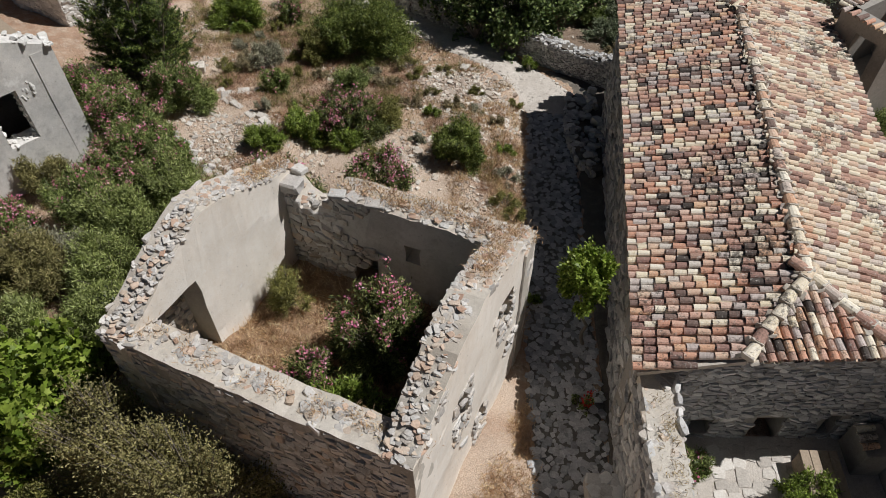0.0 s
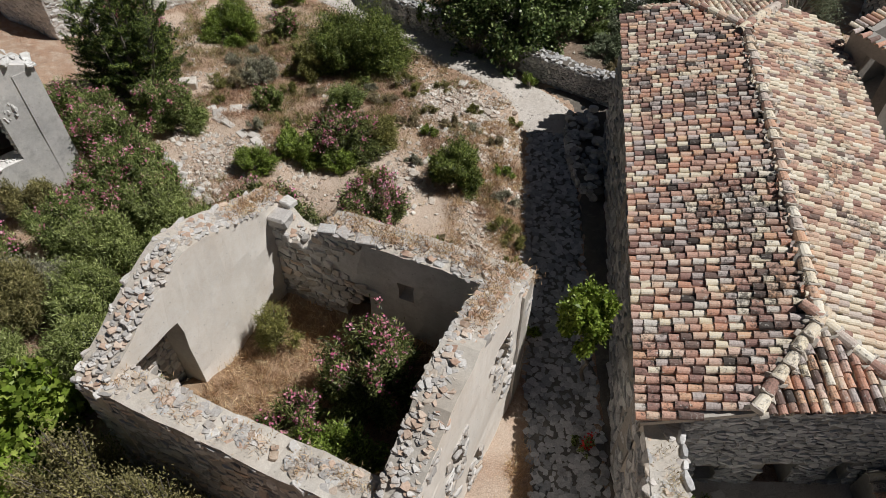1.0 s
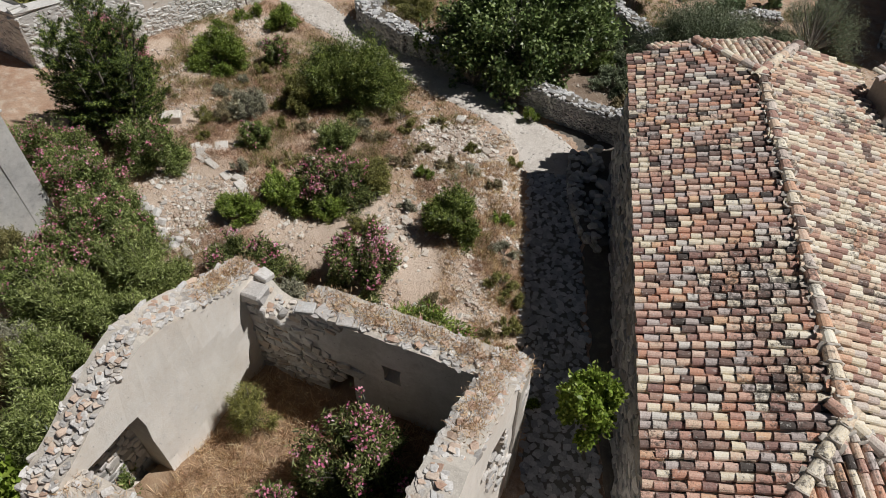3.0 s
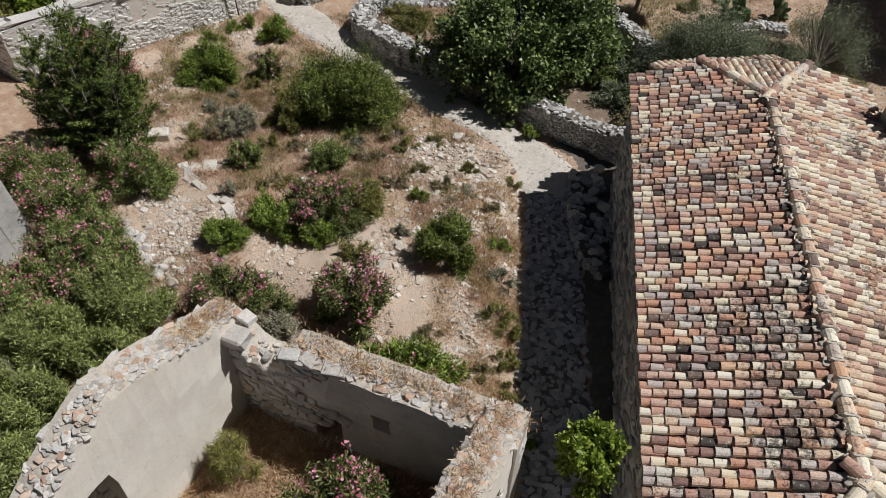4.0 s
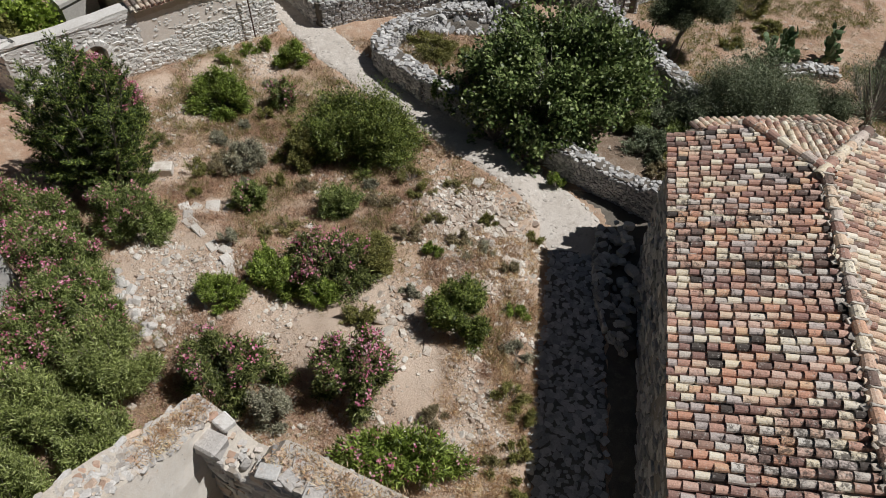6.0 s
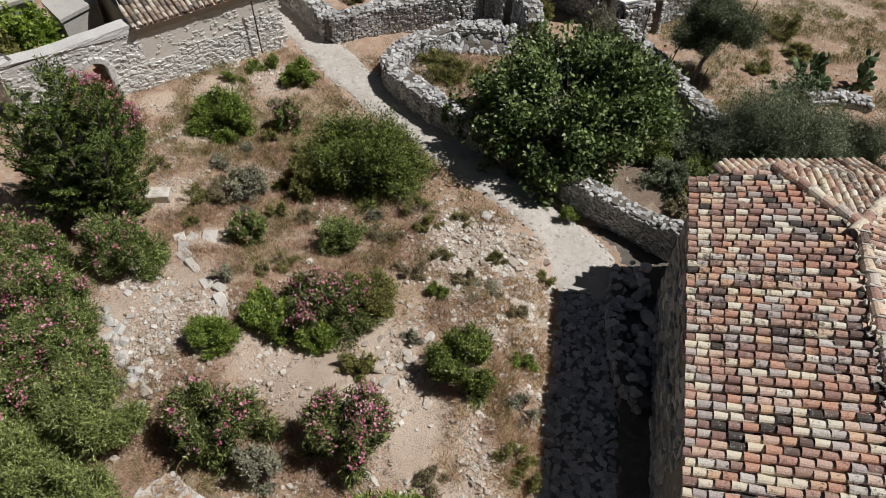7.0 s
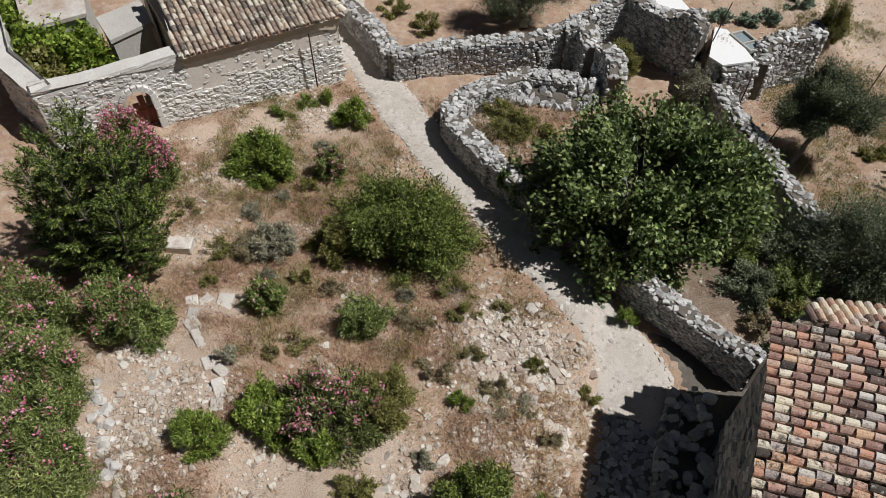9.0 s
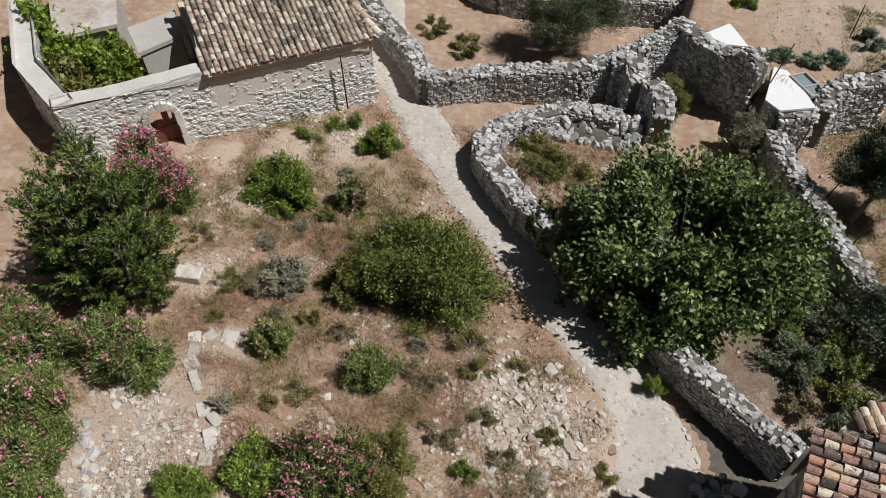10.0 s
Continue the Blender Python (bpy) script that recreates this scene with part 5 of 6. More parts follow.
for i, (x, y, r, m) in enumerate(((-19.6, 28.1, 1.4, LEAF_VINE), (-18.1, 27.2, 1.4, LEAF_VINE), (-16.7, 27.2, 1.3, LEAF_VINE), (-16.9, 25.8, 1.0, LEAF_YELLOW), (-15.5, 25.6, 1.0, LEAF_YELLOW))):
    bush("vine", "dense bright green vine in the walled yard" if m is LEAF_VINE else "yellowing creeper behind the yard wall", (x, y), (r, r), 2.25 if m is LEAF_VINE else 2.0, m, (0.14, 0.12), "lobed", shoots=1100, per=18, clumps=24, seed=152 + i, category="vine", group="yard vines")


# ---- trees ----
def limb_curve(name, paths, material, parent):
    """Tapered limbs, each a list of (place, radius)."""
    a, b, r0, r1 = [], [], [], []
    for path in paths:
        for (p, r), (q, s) in zip(path, path[1:]):
            a.append(p), b.append(q), r0.append(r), r1.append(s)
    v, f = prisms(np.array(a, float), np.array(b, float), np.array(r0), np.array(r1), 7)
    return child(name, mesh_of(name, v, f, material, True), parent)


def tree(name, label, at, trunk_h, r, h, leaf, size, shape, shoots, per, clumps, seed, lean=(0, 0), z=None, trunk_r=0.12, twigs=0, **kw):
    x, y = at
    z = ground_z(x, y) - 0.1 if z is None else z
    root = thing(name, label, "tree", (x, y, z))
    rng, a, b, p, d = crown(seed, r, h, shoots, per, clumps, **kw)
    off = np.array((lean[0], lean[1], trunk_h))
    v, n, k = leaves(p + off, d, size[0], size[1], shape, rng)
    child("crown", quads_of("crown", v, n, k, leaf), root)
    fork = off * 0.75
    trunk = [(off * t * 0.75 + rng.normal(size=3) * (0.05, 0.05, 0) * (t > 0), trunk_r * (1.3 - 0.55 * t)) for t in np.linspace(0, 1, 6)]
    trunk[-1] = (fork, trunk_r * 0.75)
    limb_curve("trunk", [trunk], BARK, root)
    limbs = []
    for i in rng.permutation(len(b))[:9]:
        e = b[i] * 0.75 + off
        mid = (fork + e) / 2 + rng.normal(size=3) * 0.15
        limbs.append([(fork, trunk_r * 0.6), (mid, trunk_r * 0.35), (e, 0.015)])
    for q in limbs:
        limb_curve("limb", [q], BARK, root)
    if twigs:
        i = rng.permutation(len(a))[:twigs]
        tagged(child("twig_mass", sticks_mesh("twig_mass", a[i] * 0.6 + off, b[i] + off, np.full(len(i), 0.018), np.full(len(i), 0.005), plain("pale_twig", (0.36, 0.33, 0.29))), root), kind="stuff")
    return root


tree("fig_tree", "broad old fig tree with large dark glossy leaves", (2.5, 26.5), 0.3, (3.9, 3.3), 3.6, LEAF_FIG, (0.15, 0.10), "lobed", 3200, 16, 70, 201, trunk_r=0.2, twigs=700, spread=0.155, tip=0.4, low=0.08, ragged=0.5)
tree("olive_tree", "small olive tree with a leaning forked trunk", (6.8, 30.4), 1.5, (1.5, 1.3), 1.8, LEAF_OLIVE_DARK, (0.09, 0.024), "lance", 2400, 34, 26, 202, lean=(0.6, 0.5), trunk_r=0.09, spread=0.3)
tree("olive_tree", "grey-green olive tree behind the tiled roof", (8.9, 26.2), 0.3, (2.5, 1.6), 2.5, LEAF_OLIVE, (0.085, 0.022), "lance", 2600, 34, 34, 203, trunk_r=0.12, spread=0.3)
tree("olive_tree", "dark olive tree casting shade on the upper terrace", (-3.2, 36.6), 0.9, (2.4, 1.6), 2.3, LEAF_OLIVE_DARK, (0.09, 0.022), "lance", 2000, 30, 22, 204, trunk_r=0.16, spread=0.3)
tree("bare_tree", "half-bare tree with grey branches behind the house", (13.0, 26.6), 0.8, (1.9, 1.9), 2.4, LEAF_OLIVE, (0.08, 0.02), "lance", 700, 14, 18, 205, trunk_r=0.14, twigs=60)
tree("olive_tree", "low grey-green olive beside the prickly pears", (11.3, 26.6), 0.2, (1.4, 1.1), 1.5, LEAF_OLIVE, (0.085, 0.022), "lance", 1100, 30, 18, 206, trunk_r=0.08, spread=0.3)
bush("shrub", "olive-brown shrub against the field wall", (3.7, 32.6), (0.85, 0.7), 1.6, LEAF_GREY, (0.07, 0.03), shoots=340, seed=161)
bush("shrub", "green scrub on the ruined terrace", (0.95, 33.9), (0.75, 1.5), 1.0, LEAF_YELLOW, (0.09, 0.02), shoots=700, seed=162)
bush("shrub", "dry grassy tuft inside the walled plot", (-2.0, 29.6), (1.0, 0.9), 0.6, LEAF_YELLOW, (0.1, 0.016), shoots=380, seed=163)
bush("shrub", "dark green shrub behind the house", (12.7, 17.5), (1.0, 1.4), 2.4, LEAF_OLEANDER, (0.09, 0.035), shoots=500, seed=164)
bush("shrub", "tall yellow-green shrub at the field edge", (7.75, 36.2), (0.6, 0.6), 1.8, LEAF_YELLOW, (0.09, 0.02), shoots=300, seed=165)


def conifer(label, at, leaders, seed):
    """A feathery conifer with several pointed tops (x, y, height, radius)."""
    x, y = at
    rng = np.random.default_rng(seed)
    root = thing("conifer", label, "tree", (x, y, ground_z(x, y) - 0.1))
    for lx, ly, h, r in leaders:
        ps, ds = [], []
        n = int(20 * r * h / 4)
        t = (np.arange(n) + 0.5) / n
        th = np.arange(n) * 2.4 + rng.normal(size=n) * 0.3
        rad = r * (1 - t) ** 0.85 * rng.uniform(0.65, 1.15, n) + 0.05
        start = np.stack([lx * (0.4 + 0.6 * t), ly * (0.4 + 0.6 * t), 0.1 + t * h * 0.88], 1)
        out = np.stack([np.cos(th), np.sin(th), 0.45 + 0.55 * t], 1)
        end = start + out * rad[:, None]
        for i in range(n):
            m = 5 + int(rad[i] * 12)
            k = 1 - 0.8 * rng.random(m) ** 1.1
            side = unit(np.array((-out[i][1], out[i][0], 0.0)))
            pc = start[i] + (end[i] - start[i]) * k[:, None] + side * (rng.uniform(-0.28, 0.28, (m, 1)) * (1.2 - k[:, None]) * rad[i]) + rng.normal(size=(m, 3)) * 0.03
            ax = unit(unit(end[i] - start[i]) * 0.9 + side * rng.normal(size=(m, 1)) * 0.45 + np.array((0, 0, 0.30)))
            q = 36
            s = rng.random((m, q, 1))
            ps.append((pc[:, None] + ax[:, None] * s * 0.42 + rng.normal(size=(m, q, 3)) * (0.035, 0.035, 0.02) * (1.25 - s)).reshape(-1, 3))
            ds.append(unit(ax[:, None] + rng.normal(size=(m, q, 3)) * 0.45).reshape(-1, 3))
        v, nn, kk = leaves(np.concatenate(ps), np.concatenate(ds), 0.085, 0.024, "lance", rng, 0.8)
        child("foliage", quads_of("foliage", v, nn, kk, LEAF_PINE), root)
        limb_curve("trunk", [[((lx * 0.3, ly * 0.3, 0), 0.09), ((lx * 0.7, ly * 0.7, h * 0.45), 0.045), ((lx, ly, h * 0.85), 0.01)]], BARK, root)
        tagged(child("branch_mass", sticks_mesh("branch_mass", start, end, np.full(n, 0.022), np.full(n, 0.006), BARK), root), kind="stuff")
    return root


tree("young_tree", "young light-green tree growing in the shaded alley", (3.45, 9.75), 2.6, (0.66, 0.62), 1.35, LEAF_VINE, (0.09, 0.055), "oval", 560, 24, 14, 141, lean=(-0.4, -0.3), trunk_r=0.04, spread=0.32)
conifer("dark feathery conifer with several pointed tops", (-11.2, 20.6), [(-0.2, 0.8, 4.9, 1.15), (0.7, -0.9, 5.2, 1.15), (1.35, 0.15, 5.0, 1.1), (0.6, 0.1, 5.4, 1.1), (1.0, 1.3, 3.9, 1.0), (-1.0, 0.3, 4.3, 1.1), (-0.6, -0.7, 4.4, 1.15), (0.1, -1.2, 3.5, 1.1), (1.6, -0.7, 3.7, 1.0), (-1.2, -0.4, 3.1, 1.0)], 301)


# ---- dry grass and rubble ----
def yard_spot(rng):
    return rng.uniform(-13, 2.4), rng.uniform(9, 31)


def grass(name, label, spots, blade, material, n_per, seed, zf=ground_rough):
    rng = np.random.default_rng(seed)
    p = np.array([(x, y, zf(x, y)) for x, y in spots])
    p = np.repeat(p, n_per, 0)
    p[:, :2] += rng.normal(size=(len(p), 2)) * 0.10
    d = unit(rng.normal(size=p.shape) * (0.55, 0.55, 0.2) + np.array((0, 0, 0.75)))
    v, n, k = leaves(p, d, blade, 0.012, "lance", rng, 0.1)
    return tagged(new(name, quads_of(name, v, n, k, material)), label, "grass", "", "stuff")


def bare(x, y):
    return fbm(x, y, 0.35, 17)


def trodden(x, y):
    """Whether a place lies on worn ground, where little grows."""
    return min(math.hypot(x - a, y - b) / r for a, b, r in WORN) + 0.45 * fbm(x, y, 1.3, 29) < 0.85


rng = np.random.default_rng(5)
spots_a, spots_b = [], []
while len(spots_a) < 8500:
    x, y = yard_spot(rng)
    if in_lane(x, y) < -0.15 and bare(x, y) > -0.1 and (not trodden(x, y) or rng.random() < 0.16) and not ruin_inside(x, y, -0.6):
        spots_a.append((x, y))
while len(spots_b) < 2600:
    x, y = yard_spot(rng)
    if in_lane(x, y) < -0.05 and (abs(in_lane(x, y)) < 0.9 or bare(x, y) < 0.05) and (not trodden(x, y) or rng.random() < 0.1) and not ruin_inside(x, y, -0.6):
        spots_b.append((x, y))
grass("dry_grass", "reddish-brown dry grass covering the yard", spots_a, 0.16, GRASS_DRY, 12, 71)
grass("straw_grass", "pale straw-coloured grass tufts along the lane", spots_b, 0.20, GRASS_PALE, 14, 72)
red = []
while len(red) < 3800:
    x, y = rng.uniform(-9.5, 1.0), rng.uniform(12, 25)
    if in_lane(x, y) < -0.3 and fbm(x, y, 0.42, 23) > 0.0 and not ruin_inside(x, y, -0.6) and not trodden(x, y):
        red.append((x, y))
grass("dry_grass", "matted red-brown dry grass in patches", red, 0.13, GRASS_RED, 16, 78)
edge_spots = []
while len(edge_spots) < 1700:
    x, y = rng.uniform(-0.9, 2.1), rng.uniform(4.2, 20)
    if in_lane(x, y) < -0.02 and x > 0.9 - 1.3 * rng.random() and fbm(x, y, 0.8, 61) > -0.15 and not ruin_inside(x, y, -0.6):
        edge_spots.append((x, y))
grass("dry_grass", "orange dry grass along the alley edge", edge_spots, 0.19, GRASS_ORANGE, 15, 77)
inner = []
while len(inner) < 700:
    x, y = rng.uniform(-6, 1.8), rng.uniform(4.5, 11.3)
    if ruin_inside(x, y, 0.75):
        inner.append((x, y))
grass("dry_grass", "matted orange-brown dry weeds on the ruin floor", inner, 0.27, GRASS_ORANGE, 26, 73, ruin_floor_z)
field = [(rng.uniform(3, 16), rng.uniform(27, 44)) for _ in range(1600)] + [(rng.uniform(-3, 1), rng.uniform(28.5, 31.5)) for _ in range(300)]
weeds = [p for p in ((rng.uniform(6, 16), rng.uniform(26, 40)) for _ in range(5200)) if fbm(*p, 0.3, 51) > -0.05]
half_green = []
while len(half_green) < 2600:
    x, y = rng.uniform(-11.5, 1.4), rng.uniform(12.5, 29.5)
    if in_lane(x, y) < -0.3 and fbm(x, y, 0.55, 91) > 0.18 - 0.22 * smooth_step(y, 21, 25) and not ruin_inside(x, y, -0.6) and not trodden(x, y):
        half_green.append((x, y))
grass("yard_weeds", "half-green wiry weeds and grass patches in the yard", half_green, 0.22, LEAF_YELLOW, 12, 80)
grass("field_weeds", "thin green weeds on the terraced field", weeds, 0.14, LEAF_YELLOW, 22, 79)
grass("field_grass", "sparse dry grass on the terraced field", field, 0.14, GRASS_PALE, 10, 74)

stones = []
while len(stones) < 16000:
    x, y = yard_spot(rng)
    k = in_lane(x, y)
    dense = fbm(x, y, 0.5, 40) + 0.9 * math.exp(-((x + 0.2) ** 2 / 2.5 + (y - 20.3) ** 2 / 5)) + 0.35 * math.exp(-((x + 7.8) ** 2 / 3 + (y - 16.9) ** 2 / 3)) + 0.5 * math.exp(-((x - 0.2) ** 2 / 2 + (y - 17.6) ** 2 / 4))
    if k > 0 or ruin_inside(x, y, -0.5) or dense + (0.25 if trodden(x, y) else 0) < rng.uniform(0.0, 0.9):
        continue
    s = min(0.12, 0.024 * math.exp(rng.normal() * 0.75) + 0.012)
    stones.append((int(rng.integers(0, 10)), srt((x, y, ground_rough(x, y) + s * 0.12), rng.uniform(0, 6, 3) * (0.1, 0.1, 1), (s * 1.5, s * 1.2, s * 0.8))))
for _ in range(2200):
    x, y = rng.uniform(3, 16), rng.uniform(24, 44)
    s = min(0.1, 0.026 * math.exp(rng.normal() * 0.55) + 0.014)
    if x > lane_wall_x(y) + 0.6:
        stones.append((int(rng.integers(0, 10)), srt((x, y, ground_rough(x, y) + s * 0.12), rng.uniform(0, 6, 3) * (0.1, 0.1, 1), (s * 1.5, s * 1.2, s * 0.8))))
joined("rubble", CHUNK[RUBBLE_STONE.name], stones, RUBBLE_STONE, None, "scattered pale and reddish rubble stones on dry soil")
tagged(bpy.data.objects["rubble"], "", "rubble")

spill = []
while len(spill) < 900:
    if rng.random() < 0.62:
        x, y = rng.normal(0.2, 0.85), rng.normal(20.7, 0.9)
    elif rng.random() < 0.6:
        x, y = rng.normal(1.45, 0.35), rng.normal(18.7, 1.1)
    else:
        x, y = rng.normal(-1.5, 0.45), rng.normal(16.5, 0.9)
    if in_lane(x, y) > 0.05 or ruin_inside(x, y, -0.5):
        continue
    g = min(0.26, 0.075 * math.exp(rng.normal() * 0.5))
    spill.append((int(rng.integers(0, 10)), srt((x, y, ground_rough(x, y) + g * 0.15), (rng.uniform(-0.5, 0.5), rng.uniform(-0.5, 0.5), rng.uniform(0, 6)), (g * 1.5, g * 1.1, g * 0.5))))
slope_rubble = thing("rubble_slope", "spill of broken pale limestone slabs beside the lane", "rubble", kind="stuff")
joined("slab_rubble", CHUNK[RUBBLE_STONE.name], spill, RUBBLE_STONE, slope_rubble)

for i in range(70):
    x, y = yard_spot(rng)
    if in_lane(x, y) > -0.1 or ruin_inside(x, y, -0.6):
        continue
    s = rng.uniform(0.09, 0.2)
    ob = new("loose_stone", CHUNK[RUBBLE_STONE.name][i % 10])
    ob.matrix_basis = srt((x, y, ground_rough(x, y) + s * 0.12), (rng.uniform(-0.2, 0.2), rng.uniform(-0.2, 0.2), rng.uniform(0, 6)), (s * 1.3, s, s * 0.6))
    tagged(ob, "pale loose limestone lying on the soil", "stone", "loose stones")

# cobbles of the alley and the lane
def cobbles(y0, y1, dx, dy, skip, parent, near, singles, size, stone=COBBLE):
    cob = []
    for y in np.arange(y0, y1, dy):
        for u in np.arange(-1.75, 1.75, dx):
            x, yy = lane_mid(y)[0] + u + rng.uniform(-0.08, 0.08), y + rng.uniform(-0.06, 0.06)
            if in_lane(x, yy) < 0.02 or rng.random() < skip:
                continue
            s = rng.uniform(*size)
            cob.append((int(rng.integers(0, 10)), srt((x, yy, ground_z(x, yy) + (0.01 if stone is COBBLE else 0.0) + 0.012 * rng.random()), (rng.uniform(-0.06, 0.06), rng.uniform(-0.06, 0.06), rng.uniform(0, 6)), (s * 1.3, s, 0.045))))
    a, b = near_first(cob, *near, singles)
    pieces("cobble", CHUNK[stone.name], a, parent)
    joined("cobbling", CHUNK[stone.name], b, stone, parent)


cobbles(-2, 20.0, 0.145, 0.135, 0.05, alley, (2.8, 12), 290, (0.08, 0.21))
cobbles(20.0, 35, 0.13, 0.12, 0.55, lane, (-4, 27), 250, (0.03, 0.12), LANE_STONE)


# ---- details of the ruin and the alley ----
def boulder(label, at, size, turn=0.0, material=PALE_STONE, i=0, parent=None, name="boulder", group=""):
    ob = new(name, CHUNK[material.name][i % 10])
    ob.matrix_basis = srt(at, (0.5 * math.sin(turn * 5 + i), 0.5 * math.cos(turn * 7 + i), turn) if material is RUIN_STONE else (0.08, -0.06, turn), size)
    if parent:
        ob.parent = parent
    else:
        tagged(ob, label, "stone", group)
    return ob


# loose blocks at the broken north corner of the ruin
north = walls["n"][0]
def rough_block(name, at, size, turn, parent, material, seed):
    bm = box_bm(bmesh.new(), Matrix.Identity(4), size, min(size) * 0.16)
    for v in bm.verts:
        v.co += Vector((noise.noise(v.co * 5 + Vector((seed, 0, 0))), noise.noise(v.co * 5 + Vector((0, seed, 0))), noise.noise(v.co * 5 + Vector((0, 0, seed))))) * 0.12 * min(size)
    ob = part(name, bm, material, parent)
    ob.matrix_basis = srt(at, (0.05 * math.sin(seed * 3), 0.06 * math.cos(seed * 5), turn), (1, 1, 1))


for i, (x, y, z, sx, sy, sz) in enumerate([(-3.45, 10.72, 5.70, 0.50, 0.38, 0.28), (-2.36, 10.30, 5.86, 0.36, 0.26, 0.10), (-2.0, 10.22, 5.85, 0.30, 0.24, 0.08), (-1.52, 10.06, 5.84, 0.44, 0.28, 0.09),
                                           (-0.9, 10.25, 5.84, 0.3, 0.2, 0.1), (-3.3, 11.05, 5.84, 0.3, 0.26, 0.14)]):
    rough_block("block", (x, y, z - 0.04), (sx, sy, sz), -0.3 + 0.3 * math.sin(i * 2.3), north, RUIN_STONE, i + 0.5)

tuft_spots = []
rng = np.random.default_rng(9)
for k, lo, hi, n in (("n", 0.3, 1.0, 110), ("w", 0.72, 1.0, 50), ("s", 0.0, 0.9, 34), ("e", 0.0, 0.45, 60)):
    total, at = frame_of(walls[k][1])
    for _ in range(n):
        (x, y, z), a = at(total * rng.uniform(lo, hi))
        o = rng.uniform(-0.12, 0.22) * (1 if k != "n" else -1)
        tuft_spots.append((x + math.sin(a) * o, y - math.cos(a) * o, z + 0.02))
heights = {(round(x, 4), round(y, 4)): z for x, y, z in tuft_spots}
grass("dry_grass", "dry orange grass tufts on the ruin wall tops", [(x, y) for x, y, z in tuft_spots], 0.12, GRASS_ORANGE, 24, 75, lambda x, y: heights[round(x, 4), round(y, 4)])
tops = [(4.2 + rng.uniform(-0.12, 0.2), y, float(np.interp(y, [3.5, 5.5, 7.1], [4.2, 4.3, 4.35]))) for y in rng.uniform(4, 6.9, 26)]
h2 = {(round(x, 4), round(y, 4)): z for x, y, z in tops}
grass("dry_grass", "dry weeds on the courtyard wall top", [(x, y) for x, y, z in tops], 0.12, GRASS_PALE, 18, 76, lambda x, y: h2[round(x, 4), round(y, 4)] + 0.02)

# boulders and rubble along the foot of the house in the alley
for i in range(64):
    y = rng.uniform(16.4, 21.2)
    x = rng.uniform(4.1, 4.95)
    s = rng.uniform(0.12, 0.3)
    boulder("grey boulder piled against the house wall", (x, y, ground_z(x, y) + 0.1 + rng.uniform(0.0, 0.45) * smooth_step(x, 4.0, 4.9)), (s * 1.3, s, s * 0.8), rng.uniform(0, 6), GREY_STONE, i, None, "boulder", "boulders by the house")
low_wall = thing("retaining_wall", "low ruined dry-stone retaining wall in the shaded alley", "stone wall")
rl = [(4.15, 21.0, 0.66), (3.95, 20.0, 0.76), (3.88, 19.1, 0.9), (3.92, 18.0, 1.02), (4.08, 17.1, 1.12), (4.5, 16.3, 1.25)]
wall_core("core", rl, 0.3, EARTH_AND_SHADE, low_wall, -0.3, 0.08)
joined("stonework", CHUNK[GREY_STONE.name], top_stones(rl, 0.3, 0.2, 1.2, lift=0.1, flat=0.6) + face_stones(rl, 0.3, 1, (0.2, 0.14, 0.16)), GREY_STONE, low_wall)

# stone bench by the courtyard gate
bench = thing("stone_bench", "low masonry bench with pale paving slabs on top", "bench", (3.6, 5.6, 1.3))
part("base", box_bm(bmesh.new(), pose(0, 0, 0.25), (1.0, 1.0, 0.75), 0.03), MORTAR, bench)
for i in range(4):
    for j in range(4):
        if (i, j) == (3, 0):
            continue
        ob = child("slab", CHUNK[PALE_STONE.name][(i * 3 + j) % 10], bench, srt((-0.36 + 0.24 * i, -0.36 + 0.24 * j, 0.63), (0, 0, 0.7 * i + j), (0.34, 0.3, 0.06)))

# courtyard floor and what stands in it
court = thing("courtyard_paving", "sunlit courtyard paving of irregular pale flagstones", "paving", kind="structure")
v = [(4.5, -1.5, 1.56), (9.5, -1.5, 1.56), (9.5, 7.35, 1.56), (4.5, 7.2, 1.56)]
cb = bmesh.new()
cb.faces.new([cb.verts.new(p) for p in v])
part("bedding", cb, GRAVEL, court)
for i in range(8):
    for k in range(7):
        x, y = 5.75 + 0.27 * i + rng.uniform(-0.05, 0.05), 5.3 + 0.25 * k + rng.uniform(-0.05, 0.05) + 0.1 * (i % 2)
        if rng.random() < 0.2 or x + y < 11.6:
            continue
        child("flagstone", CHUNK[LANE_STONE.name][(i * 3 + k) % 10], court, srt((x, y, 1.565), (0, 0, rng.uniform(-0.4, 0.4)), (0.33, 0.29, 0.05)))
crate = thing("wooden_hatch", "weathered wooden hatch box in the courtyard", "box", (8.05, 6.2, 1.56))
part("box", box_bm(bmesh.new(), pose(0, 0, 0.26), (0.78, 1.0, 0.5), 0.02), WOOD, crate)
for i in range(4):
    part("board", box_bm(bmesh.new(), pose(-0.3 + 0.2 * i, 0, 0.53, 2, 3 * (i % 2), 0), (0.19, 1.04, 0.03), 0.005), WOOD, crate)
shed_c = thing("lean_to", "small dark lean-to with red roof tiles against the house", "shed", (9.05, 6.85, 1.56))
part("wall", box_bm(bmesh.new(), pose(0.1, 0, 0.44), (0.6, 0.8, 0.88), 0.02), SHADE_WALL, shed_c)
for i in range(3):
    child("tile", TILE_MESH[i % 3], shed_c, pose(-0.28, -0.2 + 0.2 * i, 0.92, 0, 0, 8))
# Added wall outside the view; it only throws shade on the courtyard's east part.
east_line = [(9.75, 7.3, 4.4), (9.7, 4.5, 4.4), (9.6, 2.0, 4.4)]
court_shade_wall = thing("courtyard_wall", "unseen tall wall added to shade the courtyard", "stone wall")
